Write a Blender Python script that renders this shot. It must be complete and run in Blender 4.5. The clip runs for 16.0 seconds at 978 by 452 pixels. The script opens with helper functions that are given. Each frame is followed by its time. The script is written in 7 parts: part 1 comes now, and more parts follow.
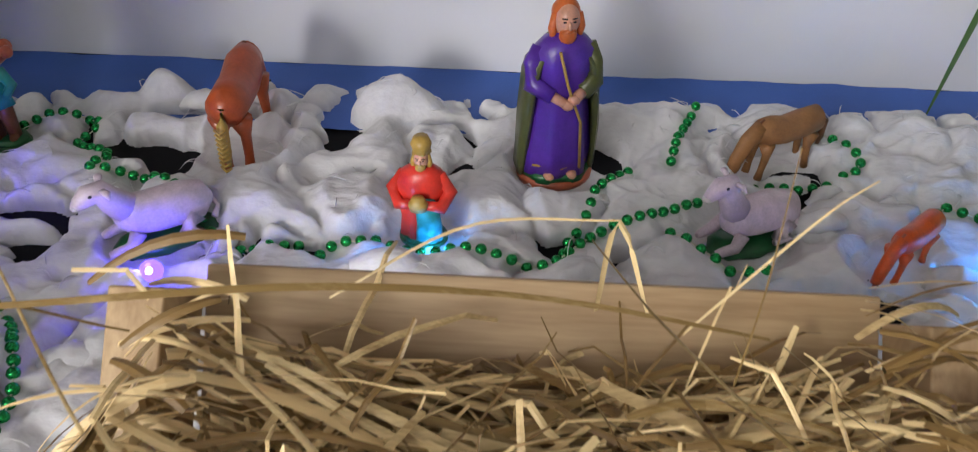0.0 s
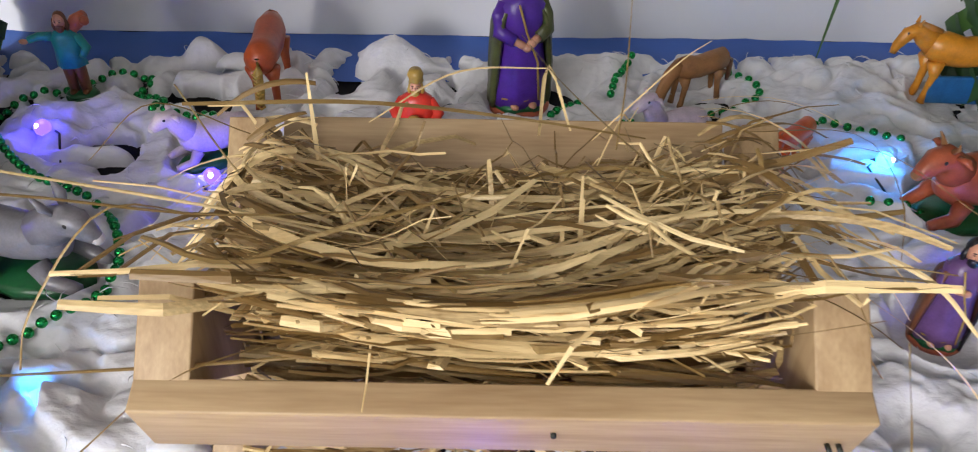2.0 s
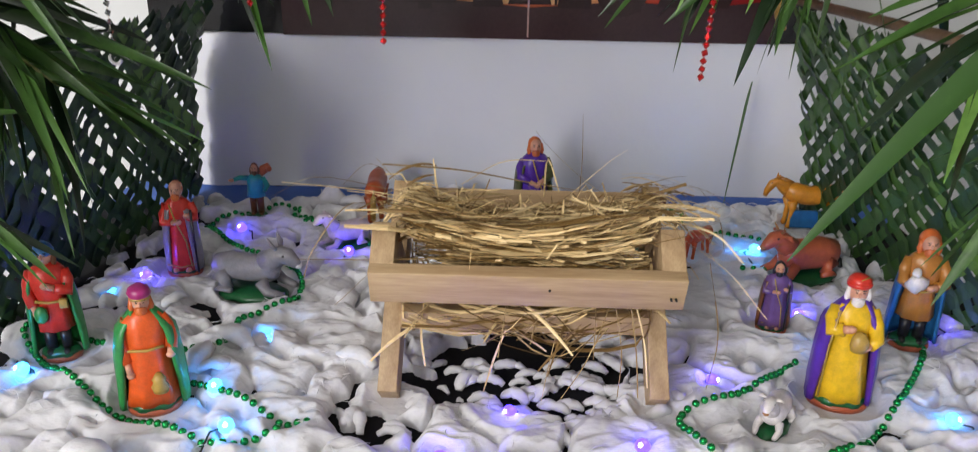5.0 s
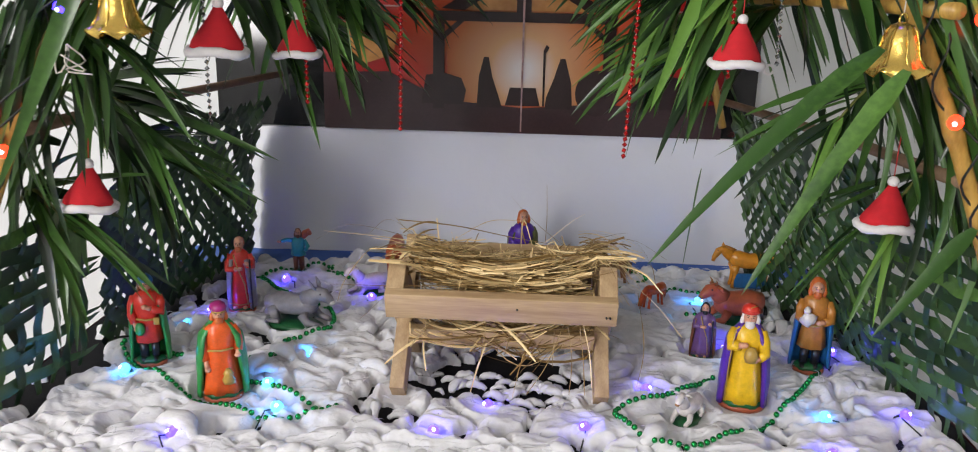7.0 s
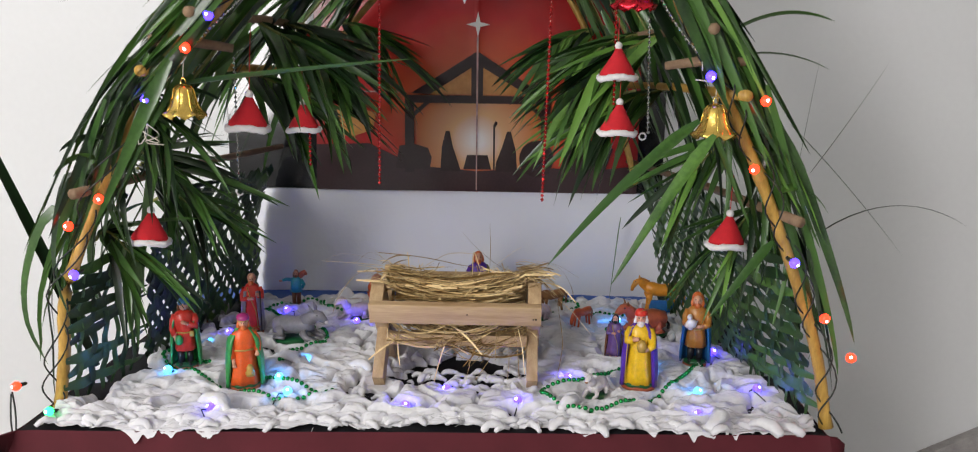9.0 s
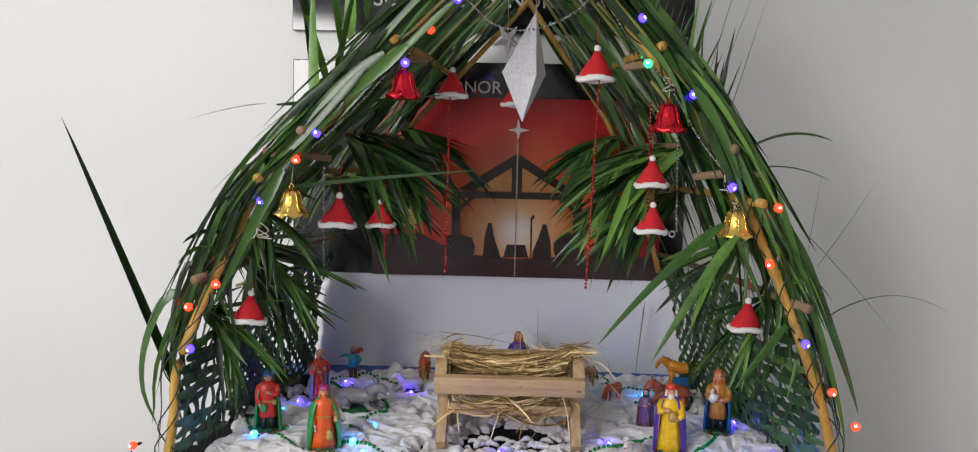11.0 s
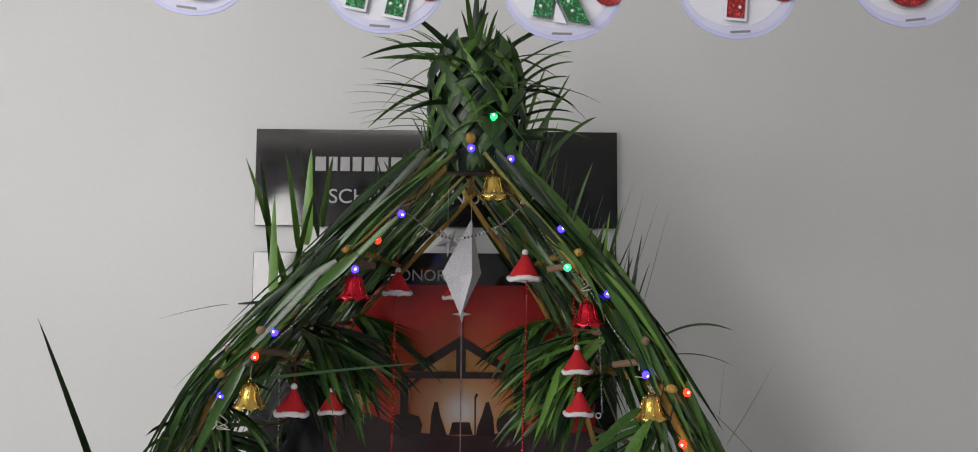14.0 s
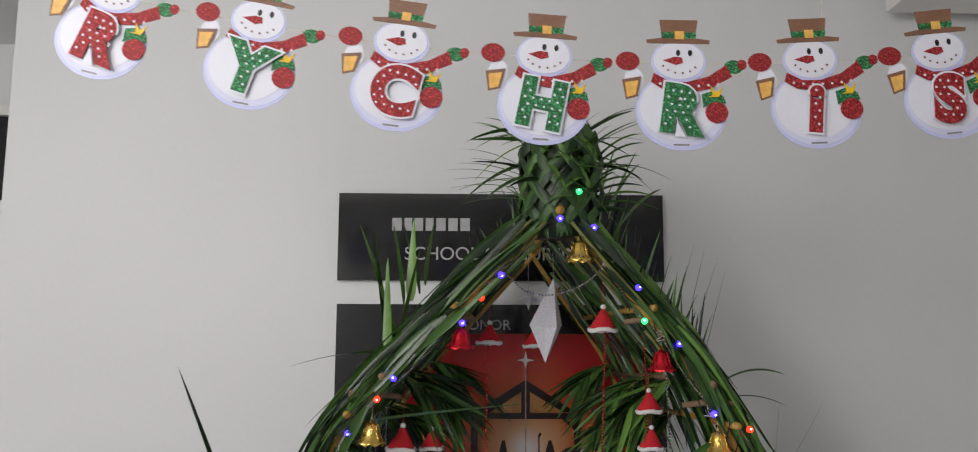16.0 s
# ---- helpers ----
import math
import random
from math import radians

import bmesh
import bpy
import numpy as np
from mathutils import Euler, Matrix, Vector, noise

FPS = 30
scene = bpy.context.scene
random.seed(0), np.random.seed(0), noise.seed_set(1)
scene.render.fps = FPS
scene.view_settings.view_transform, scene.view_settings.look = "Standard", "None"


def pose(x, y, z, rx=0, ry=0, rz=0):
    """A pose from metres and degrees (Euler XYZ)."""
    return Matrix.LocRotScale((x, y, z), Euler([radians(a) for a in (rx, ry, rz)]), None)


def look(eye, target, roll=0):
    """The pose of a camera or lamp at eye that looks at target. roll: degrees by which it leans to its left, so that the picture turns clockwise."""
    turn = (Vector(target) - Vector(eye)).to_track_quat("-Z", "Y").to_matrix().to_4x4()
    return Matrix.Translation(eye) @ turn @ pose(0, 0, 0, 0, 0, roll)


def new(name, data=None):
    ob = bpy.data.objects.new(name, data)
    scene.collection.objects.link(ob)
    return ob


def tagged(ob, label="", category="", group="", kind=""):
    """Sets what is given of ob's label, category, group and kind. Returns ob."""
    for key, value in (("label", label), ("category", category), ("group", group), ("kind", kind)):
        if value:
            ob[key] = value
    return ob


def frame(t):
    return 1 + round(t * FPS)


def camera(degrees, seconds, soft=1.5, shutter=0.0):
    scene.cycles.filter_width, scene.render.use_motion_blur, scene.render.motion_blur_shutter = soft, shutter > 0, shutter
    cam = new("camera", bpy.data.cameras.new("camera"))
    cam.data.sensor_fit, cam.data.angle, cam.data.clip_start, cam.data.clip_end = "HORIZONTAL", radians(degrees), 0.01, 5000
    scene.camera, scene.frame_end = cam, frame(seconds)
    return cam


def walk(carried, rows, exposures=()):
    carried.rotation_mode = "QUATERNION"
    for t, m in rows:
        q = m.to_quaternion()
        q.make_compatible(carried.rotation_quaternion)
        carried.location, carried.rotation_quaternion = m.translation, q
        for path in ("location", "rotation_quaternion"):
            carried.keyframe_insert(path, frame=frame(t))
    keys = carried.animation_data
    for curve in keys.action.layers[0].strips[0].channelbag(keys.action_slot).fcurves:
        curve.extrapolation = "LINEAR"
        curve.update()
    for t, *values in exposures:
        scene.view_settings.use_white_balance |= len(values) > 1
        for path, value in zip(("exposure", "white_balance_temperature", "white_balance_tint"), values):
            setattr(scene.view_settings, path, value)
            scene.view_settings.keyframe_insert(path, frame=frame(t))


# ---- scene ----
from mathutils.bvhtree import BVHTree

cam = camera(59.9, 16.0, 1.0, 0.35)
PATH = [
    (0, (0.065, 0.172, 1.18), (0.013, 1.706, -0.102), 1.5),
    (0.5, (0.07, 0.129, 1.185), (0.008, 1.642, -0.122), 0.9),
    (1, (0.071, 0.07, 1.19), (0.017, 1.587, -0.111), 0.5),
    (1.5, (0.061, 0.014, 1.199), (0.031, 1.546, -0.086), 0.4),
    (2, (0.073, -0.031, 1.22), (0.063, 1.533, -0.026), 0.7),
    (2.5, (0.096, -0.101, 1.233), (0.083, 1.488, 0.019), 0.6),
    (3, (0.108, -0.198, 1.24), (0.082, 1.438, 0.09), 0.6),
    (3.5, (0.097, -0.293, 1.249), (0.026, 1.391, 0.172), 0.5),
    (4, (0.082, -0.376, 1.276), (-0.007, 1.376, 0.316), 0.5),
    (4.5, (0.065, -0.492, 1.288), (-0.003, 1.309, 0.423), 0.8),
    (5, (0.056, -0.564, 1.302), (0.014, 1.283, 0.538), 1.0),
    (5.2, (0.068, -0.589, 1.313), (0.031, 1.279, 0.6), 1.0),
    (7.3, (0.121, -0.959, 1.344), (0.009, 0.972, 0.836), 1.3),
    (7.5, (0.106, -1.009, 1.341), (0.014, 0.931, 0.864), 1.3),
    (8, (0.108, -1.123, 1.343), (0.059, 0.824, 0.887), 0.9),
    (8.5, (0.141, -1.219, 1.359), (0.109, 0.739, 0.949), 0.7),
    (9, (0.186, -1.31, 1.372), (0.126, 0.654, 0.998), 0.7),
    (9.2, (0.191, -1.35, 1.377), (0.126, 0.62, 1.04), 0.7),
    (11.3, (0.054, -1.59, 1.443), (-0.004, 0.403, 1.284), 1.4),
    (11.5, (0.041, -1.608, 1.456), (0.008, 0.387, 1.327), 1.2),
    (12, (0.054, -1.663, 1.484), (0.064, 0.337, 1.454), 0.7),
    (12.5, (0.081, -1.715, 1.498), (0.098, 0.285, 1.518), 0.7),
    (13, (0.101, -1.746, 1.51), (0.13, 0.251, 1.605), 0.8),
    (13.5, (0.113, -1.757, 1.523), (0.148, 0.236, 1.679), 0.6),
    (14, (0.122, -1.772, 1.506), (0.156, 0.219, 1.688), 0.4),
    (14.5, (0.121, -1.838, 1.523), (0.142, 0.15, 1.737), 0.3),
    (15, (0.104, -1.907, 1.514), (0.096, 0.077, 1.772), 0.7),
    (15.5, (0.0, -1.99, 1.515), (0.032, -0.01, 1.794), 0.7),
    (16, (-0.116, -2.07, 1.522), (-0.069, -0.09, 1.801), 0.2),
]
walk(cam, [(t, look(eye, target, roll)) for t, eye, target, roll in PATH],
     [(0.0, 0.8, 6500, 13), (1.0, 0.72, 6500, 13), (2.0, 0.6, 6500, 13), (3.0, 0.5, 6500, 13), (4.0, 0.32, 6500, 13), (5.0, 0.3, 6500, 13), (7.5, 0.26, 6500, 13), (9.0, 0.2, 6500, 13), (12.5, -0.2, 6500, 13), (15.0, -0.55, 6500, 13), (16.0, -0.55, 6500, 13)])

# ---------- light ----------
world = bpy.data.worlds.new("room_world")
scene.world = world
world.use_nodes = True
world.node_tree.nodes["Background"].inputs["Color"].default_value = (0.9, 0.95, 1.0, 1)
world.node_tree.nodes["Background"].inputs["Strength"].default_value = 0.35


def area_lamp(name, m, sx, sy, watts, color):
    d = bpy.data.lights.new(name, "AREA")
    d.shape, d.size, d.size_y, d.energy, d.color = "RECTANGLE", sx, sy, watts, color
    ob = new(name, d)
    ob.matrix_world = m
    return ob


# added area lamps, no fixtures: strong from front left, one high left, weak overhead
area_lamp("front_fill", look((-2.0, -4.05, 1.7), (0.0, 0.9, 1.1)), 1.0, 1.6, 88, (1.0, 0.985, 0.96))
area_lamp("high_left_fill", look((-2.1, -2.3, 2.4), (0.0, 0.7, 1.2)), 1.2, 0.5, 32, (1.0, 0.985, 0.96))
area_lamp("overhead_fill", look((-0.45, -2.3, 2.86), (0.0, 0.6, 0.9)), 1.2, 0.3, 8, (1.0, 0.985, 0.96))


# ---------- materials ----------
def material(name, color, rough=0.6, metal=0.0, var=0.15, scale=30.0, fine=200.0, bump=0.2, bump_dist=0.001,
             alt=None, stretch=(1, 1, 1), random_var=0.0, island=False, emit=None, spec=0.5, coat=0.0, sub=0.0, trans=0.0):
    m = bpy.data.materials.new(name)
    m.use_nodes = True
    nt = m.node_tree
    n, l = nt.nodes, nt.links
    bsdf = n["Principled BSDF"]
    bsdf.inputs["Roughness"].default_value = rough
    bsdf.inputs["Metallic"].default_value = metal
    bsdf.inputs["Specular IOR Level"].default_value = spec
    bsdf.inputs["Coat Weight"].default_value = coat
    bsdf.inputs["Transmission Weight"].default_value = trans
    if sub:
        bsdf.inputs["Subsurface Weight"].default_value = sub
        bsdf.inputs["Subsurface Radius"].default_value = (0.009, 0.009, 0.0098)
    tc = n.new("ShaderNodeTexCoord")
    mp = n.new("ShaderNodeMapping")
    mp.inputs["Scale"].default_value = stretch
    l.new(tc.outputs["Object"], mp.inputs["Vector"])
    n1 = n.new("ShaderNodeTexNoise")
    n1.inputs["Scale"].default_value, n1.inputs["Detail"].default_value = scale, 3
    n2 = n.new("ShaderNodeTexNoise")
    n2.inputs["Scale"].default_value, n2.inputs["Detail"].default_value = fine, 4
    l.new(mp.outputs["Vector"], n1.inputs["Vector"])
    l.new(mp.outputs["Vector"], n2.inputs["Vector"])
    mixf = n.new("ShaderNodeMath")
    mixf.operation = "MULTIPLY_ADD"
    mixf.inputs[1].default_value = 0.35
    l.new(n2.outputs["Fac"], mixf.inputs[0])
    sc = n.new("ShaderNodeMath")
    sc.operation = "MULTIPLY"
    sc.inputs[1].default_value = 0.65
    l.new(n1.outputs["Fac"], sc.inputs[0])
    l.new(sc.outputs[0], mixf.inputs[2])
    fac = mixf.outputs[0]
    if random_var:
        if island:
            rn = n.new("ShaderNodeNewGeometry").outputs["Random Per Island"]
        else:
            rn = n.new("ShaderNodeObjectInfo").outputs["Random"]
        add = n.new("ShaderNodeMath")
        add.operation = "MULTIPLY_ADD"
        add.inputs[1].default_value = random_var
        l.new(rn, add.inputs[0])
        sub_ = n.new("ShaderNodeMath")
        sub_.operation = "SUBTRACT"
        sub_.inputs[1].default_value = random_var / 2
        l.new(fac, sub_.inputs[0])
        l.new(sub_.outputs[0], add.inputs[2])
        fac = add.outputs[0]
    ramp = n.new("ShaderNodeValToRGB")
    lo = [max(0, c * (1 - var)) for c in color]
    hi = alt if alt else [min(1, c * (1 + var)) for c in color]
    ramp.color_ramp.elements[0].position, ramp.color_ramp.elements[0].color = 0.3, (*lo, 1)
    ramp.color_ramp.elements[1].position, ramp.color_ramp.elements[1].color = 0.7, (*hi, 1)
    l.new(fac, ramp.inputs["Fac"])
    l.new(ramp.outputs["Color"], bsdf.inputs["Base Color"])
    if bump:
        b = n.new("ShaderNodeBump")
        b.inputs["Strength"].default_value, b.inputs["Distance"].default_value = bump, bump_dist
        l.new(n2.outputs["Fac"], b.inputs["Height"])
        l.new(b.outputs["Normal"], bsdf.inputs["Normal"])
    if emit:
        bsdf.inputs["Emission Color"].default_value = (*emit[:3], 1)
        bsdf.inputs["Emission Strength"].default_value = emit[3]
    return m


M = {}
M["wall"] = material("wall_paint", (0.74, 0.75, 0.75), 0.55, var=0.03, scale=1.2, fine=60, bump=0.08)
M["ceiling"] = material("ceiling_paint", (0.78, 0.77, 0.74), 0.8, var=0.03, scale=1.5, fine=60, bump=0.08)
M["floor"] = material("floor_granite", (0.42, 0.41, 0.4), 0.3, var=0.2, scale=30, fine=240, bump=0.03)
M["ramp"] = material("stone_skirting", (0.34, 0.32, 0.31), 0.4, var=0.2, scale=40, fine=260, bump=0.05)
M["black_cloth"] = material("black_cloth", (0.006, 0.006, 0.008), 0.8, var=0.4, scale=12, fine=900, bump=0.3, spec=0.2)
M["maroon"] = material("maroon_cloth", (0.085, 0.012, 0.018), 0.75, var=0.25, scale=9, fine=900, bump=0.3, spec=0.25)
M["blue_cloth"] = material("blue_cloth", (0.05, 0.13, 0.46), 0.6, var=0.15, scale=10, fine=700, bump=0.25)
M["sheet"] = material("white_sheet", (0.72, 0.73, 0.76), 0.28, var=0.03, scale=3, fine=14, bump=0.25, bump_dist=0.01)
M["cotton"] = material("cotton_wool", (0.68, 0.68, 0.70), 0.95, var=0.05, scale=60, fine=150, bump=0.3, bump_dist=0.004,
                       alt=(0.76, 0.76, 0.78), spec=0.05, sub=0.7, stretch=(0.8, 1.3, 1.0))
M["pine"] = material("pine_wood", (0.42, 0.265, 0.13), 0.5, var=0.22, scale=10, fine=60, bump=0.12, bump_dist=0.0006,
                     alt=(0.54, 0.39, 0.22), stretch=(0.7, 9, 9))
M["pine_up"] = material("pine_wood_upright", (0.42, 0.265, 0.13), 0.5, var=0.22, scale=10, fine=60, bump=0.12, bump_dist=0.0006,
                        alt=(0.54, 0.39, 0.22), stretch=(9, 6, 0.9))
M["straw"] = material("dry_straw", (0.45, 0.27, 0.085), 0.42, var=0.5, scale=25, fine=300, bump=0.3,
                      alt=(0.88, 0.67, 0.34), random_var=1.1, island=True, stretch=(0.4, 2.5, 2.5))
M["straw_one"] = material("dry_straw_blade", (0.44, 0.28, 0.09), 0.4, var=0.4, scale=25, fine=300, bump=0.3,
                          alt=(0.8, 0.62, 0.32), random_var=0.9, stretch=(0.4, 2.5, 2.5))
M["leaf"] = material("palm_leaf", (0.013, 0.04, 0.011), 0.3, var=0.4, scale=9, fine=120, bump=0.1,
                     alt=(0.055, 0.135, 0.025), random_var=0.95)
M["leaf_bright"] = material("young_palm_leaf", (0.04, 0.12, 0.018), 0.36, var=0.35, scale=9, fine=120, bump=0.1,
                            alt=(0.14, 0.29, 0.05), random_var=0.6)
M["leaf_woven"] = material("woven_palm_leaf", (0.022, 0.065, 0.018), 0.42, var=0.4, scale=9, fine=120, bump=0.1,
                           alt=(0.05, 0.12, 0.025), random_var=0.7)
M["rachis"] = material("leaf_stem", (0.18, 0.19, 0.05), 0.5, var=0.3, scale=20, fine=150)
M["bamboo"] = material("yellow_bamboo", (0.42, 0.22, 0.035), 0.4, var=0.35, scale=14, fine=80, alt=(0.62, 0.38, 0.08), stretch=(4, 4, 1))
M["branch"] = material("cut_branch", (0.22, 0.14, 0.08), 0.7, var=0.35, scale=30, fine=150, bump=0.5)
M["twine"] = material("white_twine", (0.66, 0.62, 0.53), 0.8, var=0.2, scale=60, fine=500, bump=0.4)
M["red_thread"] = material("red_thread", (0.55, 0.02, 0.02), 0.6, var=0.2)
M["wire"] = material("dark_cable", (0.012, 0.016, 0.012), 0.5, var=0.3)
M["bead"] = material("green_metallic_bead", (0.01, 0.3, 0.07), 0.22, metal=0.85, var=0.15, bump=0.03, alt=(0.02, 0.4, 0.1))
M["bead_red"] = material("red_metallic_bead", (0.55, 0.02, 0.02), 0.25, metal=0.7, var=0.2, bump=0.03)
M["bead_clear"] = material("silver_faceted_bead", (0.42, 0.44, 0.45), 0.15, metal=0.85, var=0.2, bump=0.03)
M["gold"] = material("gold_plastic", (0.72, 0.5, 0.12), 0.22, metal=0.9, var=0.15, scale=40, bump=0.1)
M["red_metal"] = material("red_metallic_plastic", (0.6, 0.015, 0.03), 0.2, metal=0.75, var=0.15, scale=40, bump=0.1)
M["felt_red"] = material("red_felt", (0.55, 0.012, 0.02), 0.85, var=0.15, scale=60, fine=900, bump=0.5)
M["felt_white"] = material("white_plush", (0.8, 0.78, 0.77), 0.95, var=0.08, scale=90, fine=700, bump=0.8, bump_dist=0.002)
M["glitter"] = material("silver_glitter_paper", (0.66, 0.66, 0.7), 0.4, metal=0.25, var=0.3, scale=300, fine=1500, bump=0.9,
                        alt=(0.85, 0.85, 0.9))
M["granite_black"] = material("black_granite", (0.012, 0.012, 0.013), 0.08, var=0.3, scale=60, fine=500, bump=0.0, spec=0.6)
M["letter_silver"] = material("engraved_silver", (0.42, 0.42, 0.43), 0.5, var=0.1)
M["poster_dark"] = material("poster_silhouette", (0.03, 0.014, 0.014), 0.2, var=0.25, scale=10, bump=0.02)
M["poster_ground"] = material("poster_ground", (0.045, 0.022, 0.024), 0.2, var=0.3, scale=7, bump=0.02)
M["poster_orange"] = material("poster_orange", (0.6, 0.22, 0.05), 0.2, var=0.3, scale=14, fine=60, bump=0.02, alt=(0.75, 0.38, 0.12))
M["poster_glow"] = material("poster_pale_glow", (0.8, 0.66, 0.5), 0.2, var=0.08, scale=14, bump=0.02)
M["poster_white"] = material("poster_star_white", (0.85, 0.8, 0.75), 0.2, var=0.03, bump=0.0)


def paint(name, color, rough=0.3):
    M[name] = material(name + "_glaze", color, rough, var=0.22, scale=90, fine=500, bump=0.15, bump_dist=0.0008)


paint("skin", (0.62, 0.31, 0.2))
paint("p_red", (0.6, 0.035, 0.02))
paint("p_orange", (0.68, 0.1, 0.016))
paint("p_hair_orange", (0.55, 0.13, 0.03))
paint("p_purple", (0.085, 0.025, 0.3))
paint("p_mauve", (0.14, 0.07, 0.2))
paint("p_magenta", (0.32, 0.02, 0.14))
paint("p_olive", (0.075, 0.085, 0.025))
paint("p_green", (0.03, 0.24, 0.06))
paint("p_dkgreen", (0.012, 0.11, 0.035))
paint("p_teal", (0.02, 0.28, 0.27))
paint("p_blue", (0.02, 0.13, 0.33))
paint("p_yellow", (0.74, 0.46, 0.015))
paint("p_grey", (0.23, 0.22, 0.24))
paint("p_ochre", (0.42, 0.17, 0.03))
paint("p_white", (0.74, 0.7, 0.68))
# white glaze with the fairy lights' purple cast mixed into its colour
paint("p_white_tinted", (0.62, 0.52, 0.6))
paint("p_black", (0.012, 0.012, 0.014))
paint("p_brown", (0.16, 0.06, 0.025))
paint("p_gold", (0.42, 0.27, 0.06))
paint("p_terracotta", (0.45, 0.11, 0.05))
paint("p_tan", (0.3, 0.14, 0.05), 0.6)
paint("p_horse", (0.62, 0.24, 0.02))
paint("p_rust", (0.4, 0.075, 0.02))


# ---------- mesh helpers ----------
def lattice(ix, iy, iz):
    h = (ix * 374761393 + iy * 668265263 + iz * 1274126177) & 0xFFFFFFFF
    h = ((h ^ (h >> 13)) * 1274126177) & 0xFFFFFFFF
    return ((h ^ (h >> 16)) & 0xFFFF) / 65535.0


def vnoise(x, y, z=0.0):
    """Smooth value noise in 0..1 on arrays."""
    x, y = np.asarray(x, float), np.asarray(y, float)
    z = np.zeros_like(x) + z
    ix, iy, iz = np.floor(x).astype(np.int64), np.floor(y).astype(np.int64), np.floor(z).astype(np.int64)
    fx, fy, fz = x - ix, y - iy, z - iz
    fx, fy, fz = fx * fx * (3 - 2 * fx), fy * fy * (3 - 2 * fy), fz * fz * (3 - 2 * fz)
    out = 0
    for dx in (0, 1):
        for dy in (0, 1):
            for dz in (0, 1):
                w = (fx if dx else 1 - fx) * (fy if dy else 1 - fy) * (fz if dz else 1 - fz)
                out = out + w * lattice(ix + dx, iy + dy, iz + dz)
    return out


def fbm(x, y, z=0.0, octaves=4):
    total, amp, norm = 0, 1.0, 0.0
    for k in range(octaves):
        total = total + amp * vnoise(x * 2 ** k + 17.3 * k, y * 2 ** k + 9.1 * k, z)
        norm, amp = norm + amp, amp * 0.5
    return total / norm


